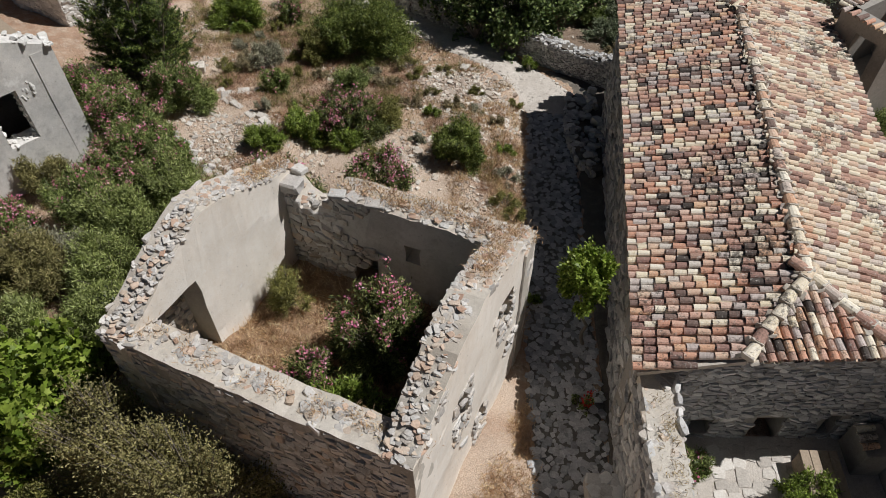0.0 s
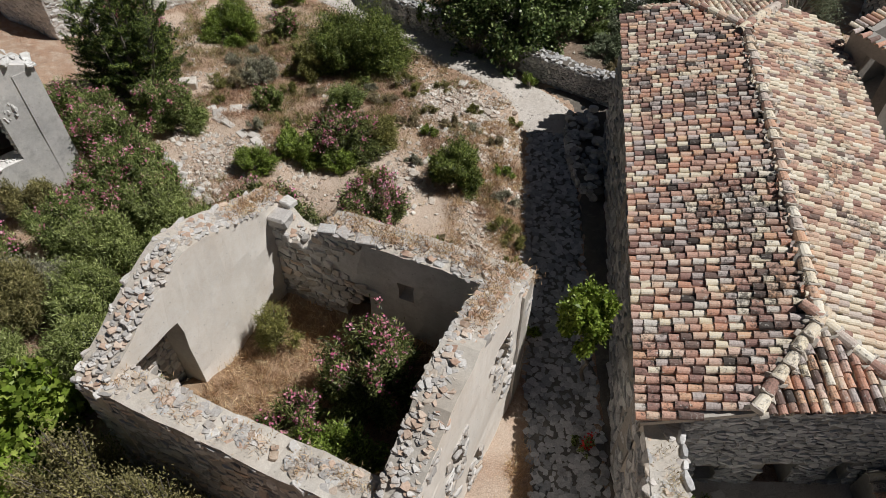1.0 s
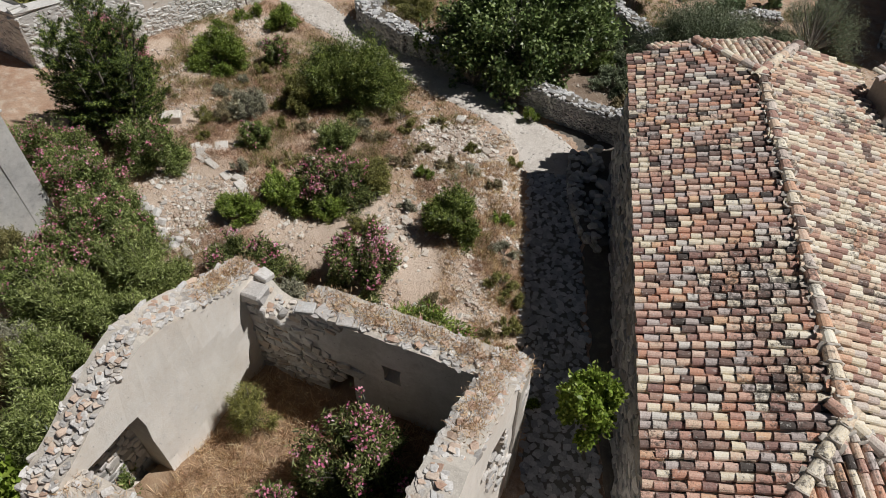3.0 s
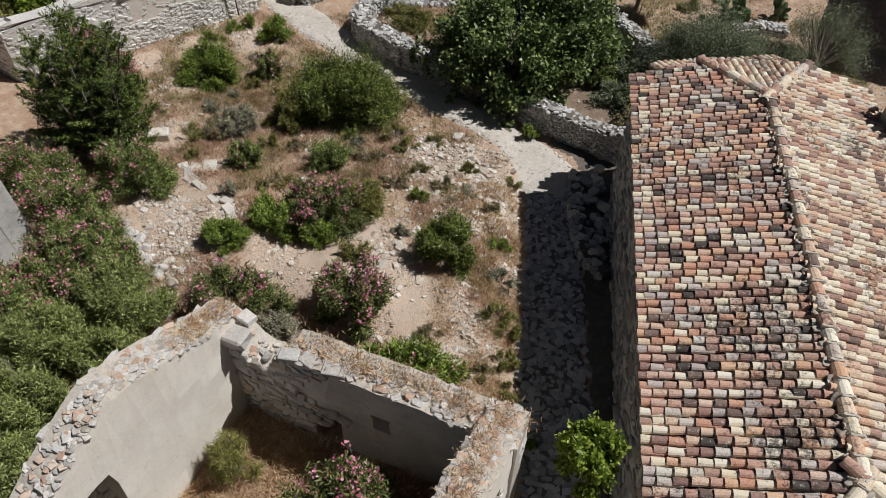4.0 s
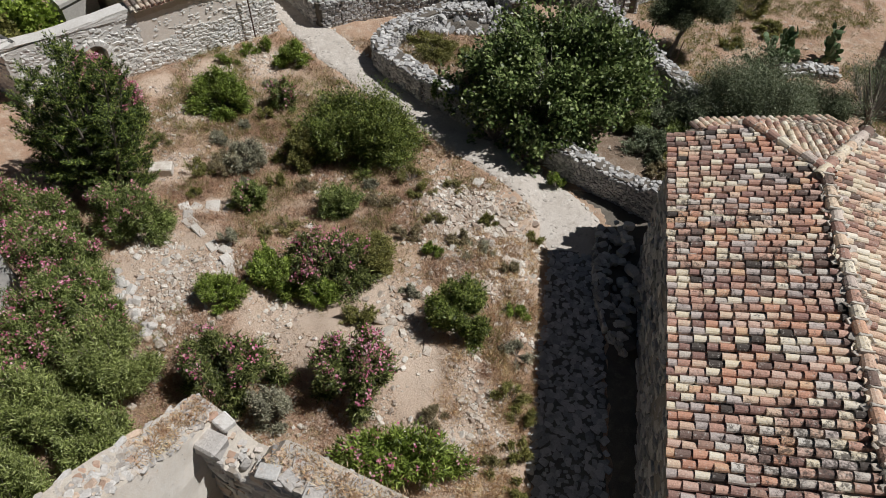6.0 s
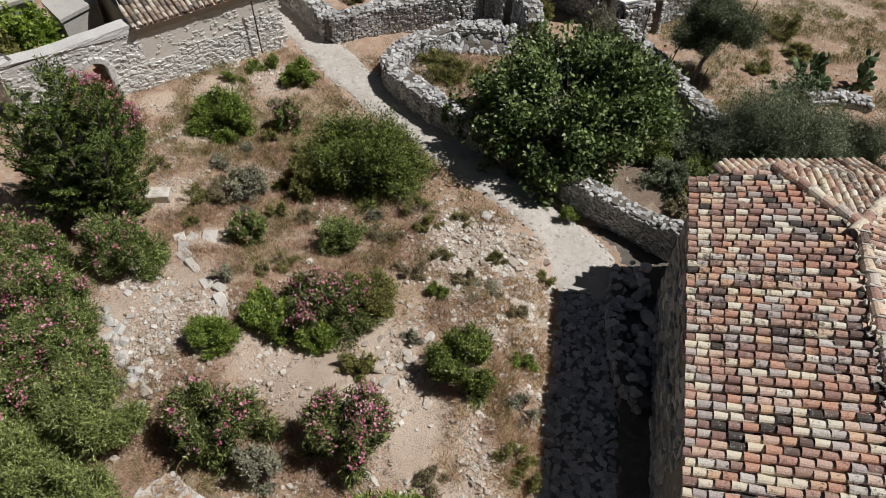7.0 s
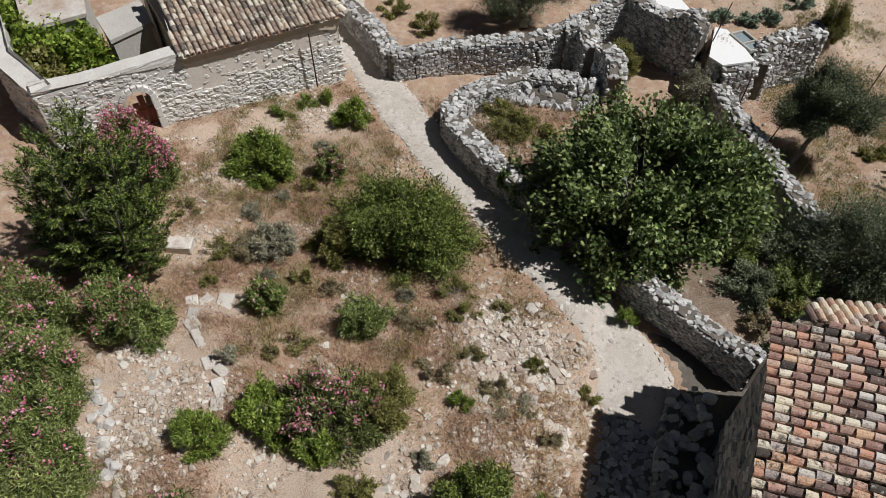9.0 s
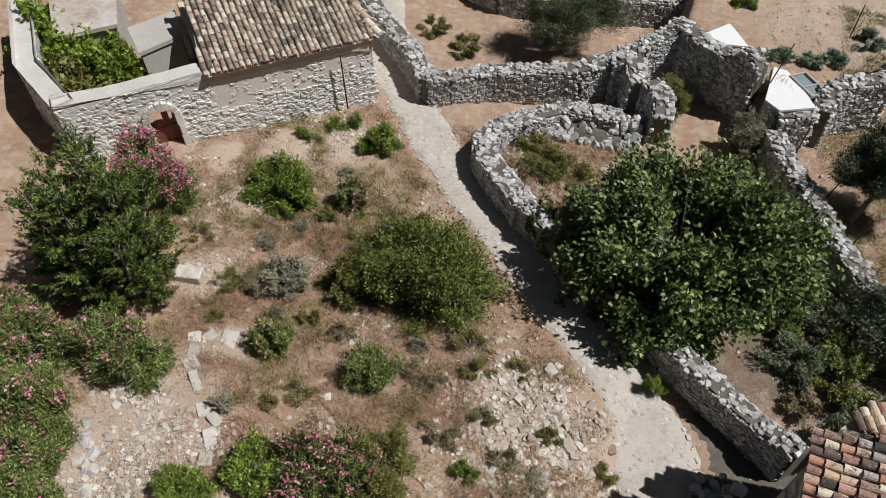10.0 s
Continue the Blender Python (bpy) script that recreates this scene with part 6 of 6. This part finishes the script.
wall_core("core", east_line, 0.5, SHADE_WALL, court_shade_wall, -0.5, 0.05)


# ---- tower by the house ----
tower = thing("stone_tower", "small stone turret with an arched recess and tiled coping", "tower")
T1, T2, T3, T4 = (11.05, 18.85), (12.0, 17.3), (14.2, 18.6), (13.2, 20.4)
for i, (a, b) in enumerate(((T1, T2), (T2, T3), (T3, T4), (T4, T1))):
    d = math.hypot(b[0] - a[0], b[1] - a[1])
    wall_panel("wall", a, b, 0.0, 5.5, 0.4, SHADE_WALL, tower, [(d * 0.38, d * 0.85, 3.6, 5.05)] if i in (0, 1) else [])
tb = bmesh.new()
tb.faces.new([tb.verts.new((p[0], p[1], 3.4)) for p in (T1, T2, T3, T4)])
part("floor", tb, SHADE_WALL, tower)
for a, b in ((T1, T2), (T2, T3), (T3, T4), (T4, T1)):
    d = Vector((b[0] - a[0], b[1] - a[1], 0))
    n = int(d.length / 0.24)
    ang = math.degrees(math.atan2(d.y, d.x))
    for i in range(n):
        p = Vector((*a, 5.52)) + d * ((i + 0.5) / n)
        child("coping_tile", TILE_MESH[i % 3], tower, pose(p.x, p.y, p.z, 0, 0, ang + 90) @ pose(-0.2, 0, 0))

# stone barn past the olives, shade painted into its wall and roof colour
barn = thing("stone_barn", "stone barn wall coloured dark for shade behind bare branches", "barn")
# Corners set so that its cast shadow darkens the edge of the field.
B1, B2, B3, B4 = (16.5, 28.2), (21.2, 25.8), (25.5, 33.6), (20.8, 36.0)
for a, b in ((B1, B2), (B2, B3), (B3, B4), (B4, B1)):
    wall_panel("wall", a, b, -0.5, 6.0, 0.5, EARTH_AND_SHADE, barn, rough=0.05)
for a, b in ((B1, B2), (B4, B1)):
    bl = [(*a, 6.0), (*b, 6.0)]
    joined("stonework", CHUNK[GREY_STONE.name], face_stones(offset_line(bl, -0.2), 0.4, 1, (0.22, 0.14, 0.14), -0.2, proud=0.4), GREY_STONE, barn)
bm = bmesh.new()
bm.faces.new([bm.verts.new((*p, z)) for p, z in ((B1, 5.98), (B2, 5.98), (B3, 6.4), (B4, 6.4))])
part("roof", bm, EARTH_AND_SHADE, barn)


# ---- the far terraces ----
dry_wall("tall dry-stone terrace wall in shadow", [(0.4, 36.7, 2.2), (0.75, 36.35, 2.3), (1.6, 35.65, 2.2), (2.45, 35.0, 2.35), (3.05, 34.55, 2.95), (3.5, 34.3, 2.5)], 0.5, near=(2, 35), singles=80)
dry_wall("grey dry-stone wall with a broken end", [(5.5, 33.6, 1.9), (5.65, 34.5, 2.25), (6.3, 35.0, 2.3), (7.2, 35.4, 2.3), (7.5, 36.4, 2.2)], 0.5, near=(6, 35), singles=80)
heap = thing("rubble_heap", "collapsed heap of grey rubble from a fallen dry-stone wall", "rubble")
hr = np.random.default_rng(31)
hs = []
for _ in range(420):
    u, w = hr.random(), hr.random()
    x, y = -2.9 + 3.1 * u + 0.3 * w, 32.9 - 0.2 * u - (1.9 - 0.5 * u) * w
    s = hr.uniform(0.12, 0.34)
    z = ground_z(x, y) + 0.75 * math.exp(-((w - 0.45) / 0.33) ** 2) * hr.uniform(0.5, 1.0)
    hs.append((int(hr.integers(0, 10)), srt((x, y, z), hr.uniform(0, 6, 3), (s * 1.2, s, s * 0.75))))
hs.sort(key=lambda q: -q[1].translation.z)
pieces("stone", CHUNK[GREY_STONE.name], hs[:200], heap)
joined("stonework", CHUNK[GREY_STONE.name], hs[200:], GREY_STONE, heap)
hb = bmesh.new()
bmesh.ops.create_icosphere(hb, subdivisions=3, radius=1.0, matrix=srt((-1.3, 31.95, 0.35), (0, 0, -0.05), (1.75, 0.85, 0.6)))
part("core", hb, EARTH_AND_SHADE, heap)
dry_wall("ruined stub of a dry-stone wall", [(-1.3, 34.4, 1.6), (-0.5, 34.6, 1.8), (-0.1, 33.3, 1.7)], 0.55, near=(-1, 34), singles=60)
dry_wall("ruined stub of a dry-stone wall", [(0.2, 33.6, 1.7), (0.8, 32.8, 1.8), (0.95, 31.9, 1.6)], 0.5, near=(1, 33), singles=60)
dry_wall("long far dry-stone terrace wall", [(-13, 41.5, 0.9), (-6.6, 38.6, 0.9), (-3.5, 39.0, 1.0), (0.0, 40.0, 1.1), (5, 42.0, 1.0), (14, 43.5, 0.9)], 0.6, near=(0, 40), singles=60)
dry_wall("low dry-stone wall at the field edge", [(10.9, 29.9, 0.75), (11.9, 30.1, 0.8), (13.0, 29.8, 0.8)], 0.45, near=(11, 28), singles=40)

white = thing("whitewashed_roof", "whitewashed flat roof of a small cistern house", "roof")
for outline, z in (([(3.9, 35.2), (3.8, 33.4), (4.25, 33.03), (5.23, 33.55), (4.8, 34.4), (4.3, 35.15)], 1.95), ([(1.5, 36.4), (2.24, 36.0), (2.95, 36.15), (2.45, 36.95), (2.2, 37.3)], 1.95)):
    for name, z0, z1, material, grow in (("wall", 0.2, z, GREY_STONE, 1.0), ("roof_slab", z + 0.004, z + 0.07, WHITEWASH, 1.04)):
        cx, cy = sum(p[0] for p in outline) / len(outline), sum(p[1] for p in outline) / len(outline)
        wb = bmesh.new()
        o = [(cx + (x - cx) * grow, cy + (y - cy) * grow) for x, y in outline]
        top = [wb.verts.new((x, y, z1)) for x, y in o]
        bot = [wb.verts.new((x, y, z0)) for x, y in o]
        wb.faces.new(top)
        wb.faces.new(bot)
        for i in range(len(o)):
            k = (i + 1) % len(o)
            wb.faces.new((bot[i], bot[k], top[k], top[i]))
        bmesh.ops.recalc_face_normals(wb, faces=wb.faces[:])
        part(name, wb, material, white)
dry_wall("low stone wall below a whitewashed flat roof", [(4.0, 33.7, 1.86), (4.32, 32.98, 1.86), (5.3, 33.42, 1.84), (4.98, 34.2, 1.86)], 0.24, near=(4.6, 33.2), singles=40, top=0.16)
sky_light = thing("skylight", "grey framed skylight box beside a whitewashed roof", "skylight", (4.98, 34.65, 1.95))
sky_light.rotation_euler = (0, 0, -0.88)
for x, y, sx, sy in ((0, 0.28, 1.16, 0.07), (0, -0.28, 1.16, 0.07), (0.55, 0, 0.07, 0.5), (-0.55, 0, 0.07, 0.5), (0.1, 0, 0.05, 0.49)):
    part("frame", box_bm(bmesh.new(), pose(x, y, 0.06), (sx, sy, 0.13), 0.01), CONCRETE, sky_light)
part("pane", box_bm(bmesh.new(), pose(0, 0, 0.03), (1.04, 0.5, 0.02)), GLASS, sky_light)


def post(at, h, tilt, r=0.022, name="fence_post", label="thin rusty iron fence post by the field wall", z=None):
    x, y = at
    z = ground_z(x, y) if z is None else z
    bm = bmesh.new()
    bmesh.ops.create_cone(bm, cap_ends=True, segments=8, radius1=r, radius2=r * 0.8, depth=h, matrix=pose(0, 0, h / 2))
    me = bpy.data.meshes.new(name)
    bm.to_mesh(me)
    bm.free()
    me.materials.append(IRON)
    ob = new(name, me)
    ob.matrix_basis = pose(x, y, z, tilt[0], tilt[1], 0)
    return tagged(ob, label, "post", "fence posts")


for x, y, h in ((3.75, 34.4, 2.4), (4.95, 31.9, 1.9), (5.8, 30.4, 1.9), (6.6, 28.7, 1.7), (7.6, 27.3, 1.6), (8.9, 27.6, 1.3), (10.4, 27.5, 1.4), (8.5, 33.2, 1.3), (9.6, 35.2, 1.3), (6.2, 38.2, 1.2), (7.4, 38.9, 1.2), (8.6, 39.6, 1.2)):
    post((x, y), h, (rng.uniform(-8, 8), rng.uniform(-3, 14)))
post((-9.42, 30.15), 2.2, (0, 0), 0.03, "pole", "thin dark metal pole standing against the house wall", z=0.35)


def prickly_pear(at, seed, n=60):
    x, y = at
    r = np.random.default_rng(seed)
    root = thing("prickly_pear", "prickly pear cactus with thick flat green pads", "cactus", (x, y, ground_z(x, y)))
    mat = plain("cactus_skin", (0.11, 0.16, 0.075), 0.5)
    bm = bmesh.new()
    bmesh.ops.create_icosphere(bm, subdivisions=2, radius=0.5)
    me = bpy.data.meshes.new("pad")
    bm.to_mesh(me)
    bm.free()
    me.materials.append(mat)
    tips = [(Vector((0.3 * k, 0.15 * k, 0)), Vector((0, 0, 1))) for k in (-1, 0, 1)]
    for i in range(n):
        p, d = tips[r.integers(0, len(tips))]
        d2 = (d * 0.5 + Vector(r.normal(size=3)) * 0.55 + Vector((0, 0, 0.45))).normalized()
        s = r.uniform(0.26, 0.4)
        m = Matrix.Translation(p + d2 * s * 0.45) @ d2.to_track_quat("Z", "Y").to_matrix().to_4x4() @ pose(0, 0, 0, 0, 0, r.uniform(0, 360)) @ Matrix.Diagonal((s * 0.68, s * 0.14, s, 1))
        child("pad", me, root, m)
        tips.append((p + d2 * s * 0.85, d2))


prickly_pear((10.8, 30.4), 3, 70)
prickly_pear((11.3, 30.8), 4, 50)
prickly_pear((12.9, 31.0), 5, 60)

for i, (x, y, r, h, m) in enumerate([(4.1, 35.95, 0.5, 0.4, LEAF_SILVER), (5.0, 36.05, 0.45, 0.4, LEAF_SILVER), (5.7, 36.3, 0.5, 0.5, LEAF_SILVER), (6.7, 37.8, 0.6, 0.6, LEAF_SILVER), (2.6, 38.8, 0.5, 0.5, LEAF_BRIGHT), (-1.8, 32.9, 0.6, 0.5, LEAF_BRIGHT), (9.4, 31.6, 0.5, 0.4, LEAF_YELLOW), (11.2, 32.8, 0.8, 0.5, LEAF_YELLOW),
                                    (8.4, 34.4, 0.5, 0.4, LEAF_OLIVE), (10.6, 34.2, 0.9, 1.2, LEAF_YELLOW), (-6.8, 35.4, 0.8, 0.7, LEAF_YELLOW), (-8.6, 36.2, 0.9, 0.6, LEAF_YELLOW), (-2.8, 30.4, 0.7, 0.5, LEAF_YELLOW), (-1.2, 29.4, 0.7, 0.5, LEAF_YELLOW), (-2.9, 28.9, 0.6, 0.4, LEAF_DRY), (6.6, 24.4, 0.7, 0.5, LEAF_YELLOW), (5.9, 23.6, 0.5, 0.4, LEAF_DRY)]):
    bush("weed", "small wild weed on the dry terraces", (x, y), (r, r * 0.9), h, m, (0.09, 0.03), shoots=150, per=24, clumps=8, seed=400 + i, group="terrace weeds", stems=20, category="weed")
for i, (x, y, r, h) in enumerate(((-0.7, 26.1, 1.0, 2.0), (0.5, 24.9, 1.0, 1.9), (-1.5, 26.9, 0.8, 1.5))):
    bush("shrub", "thin leafy fig shoots leaning out over the lane", (x, y), (r, r * 0.8), h, LEAF_FIG, (0.15, 0.11), "lobed", shoots=70, per=10, clumps=12, seed=430 + i, stems=60, tip=0.4, group="fig shoots")
bush("shrub", "young fig shoots hanging over the lane wall", (1.9, 23.9), (1.3, 0.8), 1.9, LEAF_FIG, (0.16, 0.12), "lobed", shoots=130, per=12, clumps=12, seed=420, stems=110, tip=0.35)


# ---- door, sheds and slabs of the far yard ----
D = Vector((HA[0] - YA[0], HA[1] - YA[1], 0)).normalized()
door_turn = math.degrees(math.atan2(D.y, D.x))
door_at = Vector((*YA, 0.3)) + D * DOOR_S
door = thing("yard_door", "red-brown wooden door, half rotten, in a pale stone arch", "door", door_at)
door.rotation_euler = (0, 0, radians(door_turn))
for i in range(4):
    part("board", box_bm(bmesh.new(), pose(-0.315 + 0.21 * i, 0.26, 0.55 + 0.12 * (i % 3)), (0.2, 0.04, 1.1 + 0.24 * (i % 3)), 0.006), DOOR_RED, door)
part("rail", box_bm(bmesh.new(), pose(0, 0.23, 0.4), (0.84, 0.03, 0.1), 0.006), DOOR_RED, door)
part("rail", box_bm(bmesh.new(), pose(0, 0.23, 1.0), (0.84, 0.03, 0.1), 0.006), DOOR_RED, door)
arch = thing("door_arch", "rounded arch of pale dressed stones round the yard door", "arch", door_at)
arch.rotation_euler = (0, 0, radians(door_turn))
for i in range(9):
    a = math.pi * (i + 0.5) / 9
    part("voussoir", box_bm(bmesh.new(), pose(0.50 * math.cos(a), 0.02, 1.58 + 0.50 * math.sin(a), 0, 90 - math.degrees(a), 0), (0.16, 0.32, 0.19), 0.012), PALE_STONE, arch)
for s in (1, -1):
    for k in range(4):
        part("jamb_stone", box_bm(bmesh.new(), pose(s * 0.50, 0.02, 0.2 + 0.4 * k), (0.17 + 0.05 * (k % 2), 0.32, 0.385), 0.012), PALE_STONE, arch)
part("spandrel", box_bm(bmesh.new(), pose(0.30, 0.16, 1.93, 0, 45, 0), (0.14, 0.2, 0.3)), MORTAR, arch)
part("spandrel", box_bm(bmesh.new(), pose(-0.30, 0.16, 1.93, 0, -45, 0), (0.14, 0.2, 0.3)), MORTAR, arch)


def block(name, label, category, corners, z0, z1, material, top=None):
    root = thing(name, label, category)
    bm = bmesh.new()
    t = [bm.verts.new((x, y, z1)) for x, y in corners]
    b = [bm.verts.new((x, y, z0)) for x, y in corners]
    bm.faces.new(b)
    for i in range(len(corners)):
        k = (i + 1) % len(corners)
        bm.faces.new((b[i], b[k], t[k], t[i]))
    bm.faces.new(t)
    bmesh.ops.recalc_face_normals(bm, faces=bm.faces[:])
    part("body", bm, material, root)
    c = Vector((sum(p[0] for p in corners), sum(p[1] for p in corners))) / len(corners)
    bm = bmesh.new()
    o = [(c.x + (x - c.x) * 1.08, c.y + (y - c.y) * 1.08) for x, y in corners]
    t = [bm.verts.new((x, y, z1 + 0.14)) for x, y in o]
    b = [bm.verts.new((x, y, z1 + 0.004)) for x, y in o]
    bm.faces.new(t)
    bm.faces.new(b)
    for i in range(len(o)):
        k = (i + 1) % len(o)
        bm.faces.new((b[i], b[k], t[k], t[i]))
    bmesh.ops.recalc_face_normals(bm, faces=bm.faces[:])
    part("roof_slab", bm, top or CONCRETE, root)
    return root


RUST_SLAB = plaster_material("rust_stained_concrete", (0.60, 0.58, 0.54), (0.34, 0.22, 0.15), (0.70, 0.69, 0.66), (0.48, 0.42, 0.36))
block("yard_shed", "small concrete shed with a flat slab roof", "shed", [(-16.8, 28.9), (-15.6, 27.9), (-14.95, 29.2), (-16.0, 30.3)], 0.4, 2.5, CONCRETE)
block("yard_shed", "flat-roofed outhouse with a rust-stained slab", "shed", [(-19.8, 28.8), (-18.1, 27.1), (-16.8, 28.4), (-18.4, 30.4)], 0.4, 3.0, CONCRETE, RUST_SLAB)
block("yard_shed", "rear outhouse with a pale flat slab roof", "shed", [(-17.2, 31.8), (-15.6, 30.6), (-14.6, 31.6), (-16.2, 33.0)], 0.4, 2.8, CONCRETE)

# old foundation line and slab in the open yard
footing = thing("wall_footing", "flush pale stone footing of a vanished wall", "wall footing")
fl = [(-8.35, 19.85), (-7.95, 19.0), (-7.5, 18.6), (-7.06, 18.25), (-6.3, 17.65), (-5.9, 17.0)]
total, at = frame_of([(x, y, 0) for x, y in fl])
sr = np.random.default_rng(88)
d0 = 0.0
i = 0
while d0 < total:
    g = sr.uniform(0.28, 0.62)
    (x, y, _), a = at(min(total, d0 + g / 2))
    if sr.random() < 0.8:
        rough_block("slab", (x + sr.normal() * 0.06, y + sr.normal() * 0.06, ground_rough(x, y) + 0.02), (g, sr.uniform(0.22, 0.36), 0.12), a + sr.normal() * 0.15, footing, LANE_STONE, i + 0.3)
    d0 += g * 1.08
    i += 1
for x, y, g in ((-7.7, 20.1, 0.6), (-7.2, 20.25, 0.5), (-8.2, 20.0, 0.4)):
    rough_block("slab", (x, y, ground_rough(x, y) + 0.02), (g, g * 0.7, 0.1), g * 3, footing, LANE_STONE, g * 9)
# broken rock edge of the mound, with boulders and flat shelves
for i in range(46):
    u = i / 45
    x, y = (-8.85 + 1.9 * u + sr.normal() * 0.12, 16.6 - 2.0 * u + sr.normal() * 0.12)
    g = sr.uniform(0.10, 0.26)
    boulder("rough limestone boulder on the broken edge of a mound", (x, y, ground_rough(x, y) + sr.uniform(-0.08, 0.1)), (g * 1.2, g, g * 0.8), sr.uniform(0, 6), RUIN_STONE, i, None, "boulder", "mound edge boulders")
for i in range(40):
    x, y = sr.normal(-7.8, 0.7), sr.normal(17.0, 0.75)
    g = sr.uniform(0.07, 0.2)
    boulder("pale flat stone sunk in the top of a mound", (x, y, ground_rough(x, y) + 0.01), (g * 1.3, g, g * 0.4), sr.uniform(0, 6), LANE_STONE, i, None, "boulder", "mound stones")
for i, (x, y, s) in enumerate([(-1.2, 16.6, 0.3), (-0.9, 16.1, 0.22), (-0.6, 15.5, 0.26), (1.2, 19.0, 0.42), (1.5, 19.5, 0.34), (0.9, 18.4, 0.32), (1.35, 18.2, 0.3), (0.7, 17.8, 0.32), (1.6, 20.1, 0.35)] + [(-7.0 + 0.25 * math.cos(k * 1.9) - 0.1 * (k % 3), 15.0 - 0.16 * k + 0.5, 0.2 + 0.06 * (k % 3)) for k in range(12)]):
    boulder("pale limestone boulder half sunk in the soil", (x, y, ground_rough(x, y) + 0.05 * s), (s * 1.1, s * 0.85, s * 0.45), i * 0.7, RUBBLE_STONE, i, None, "boulder", "half-sunk boulders")
for i, (x, y, r, h) in enumerate([(5.6, 24.6, 0.9, 0.8), (6.7, 25.0, 0.9, 0.8), (6.2, 26.3, 0.9, 0.9), (7.4, 23.6, 0.9, 1.0), (8.6, 23.3, 0.9, 1.2), (5.2, 25.9, 0.8, 0.7), (10.8, 23.6, 1.0, 1.6), (11.6, 22.4, 0.9, 1.8)]):
    bush("shrub", "dark undergrowth between the house and the field wall", (x, y), (r, r), h, LEAF_OLEANDER if i % 2 else LEAF_OLIVE, (0.09, 0.03), shoots=320, per=28, seed=440 + i, group="undergrowth")
slab = thing("stone_slab", "square-cut pale stone block lying on rubble", "stone", (-9.85, 21.55, ground_z(-9.85, 21.55)))
slab.rotation_euler = (0.05, 0.04, 0.25)
part("block", box_bm(bmesh.new(), pose(0, 0, 0.16), (0.72, 0.42, 0.3), 0.03), RUBBLE_STONE, slab)

for i, (x, y, r, h) in enumerate([(-10.6, 11.2, 0.8, 1.5), (-11.6, 11.0, 0.7, 1.2), (-9.4, 11.2, 0.6, 1.6)]):
    bush("shrub", "dry grey-green shrub at the thicket edge", (x, y), (r, r), h, LEAF_GREY if i % 2 == 0 else LEAF_SCRUB, (0.08, 0.025), shoots=320, per=26, seed=470 + i, group="dry shrubs")

# more scattered weeds and dry tufts over the yard
wr = np.random.default_rng(77)
spots = [(-8.6, 23.6), (-6.4, 24.8), (-5.9, 25.9), (-7.9, 27.2), (-6.2, 21.6), (-5.2, 19.4), (-7.0, 21.3), (-2.0, 22.3), (-0.6, 22.0), (0.4, 19.2), (-2.9, 18.9), (-1.0, 20.4), (-6.4, 18.2), (-8.4, 20.6), (-5.6, 18.7), (-8.2, 24.6), (-1.9, 15.2), (-10.6, 23.0), (1.6, 15.8), (1.5, 14.4), (1.2, 12.6), (-3.2, 21.8), (-7.6, 25.2), (-4.9, 26.2)]
for i, (x, y) in enumerate(spots):
    r = wr.uniform(0.3, 0.65)
    bush("weed", "thin yellowing weed on dry soil" if i % 3 else "dry grey weed on stony soil", (x, y), (r, r * 0.85), wr.uniform(0.25, 0.6), (LEAF_GREY, LEAF_YELLOW, LEAF_SCRUB)[i % 3], (0.075, 0.016), shoots=90, per=24, clumps=6, seed=500 + i, group="wild weeds", stems=22, category="weed")
# Scrub added to throw shade on the ground at the lane wall's end.
bush("shrub", "scrub added for shade between the house and the lane wall", (6.6, 22.6), (0.8, 0.7), 2.0, LEAF_OLIVE, (0.08, 0.025), shoots=520, per=30, clumps=14, seed=540)
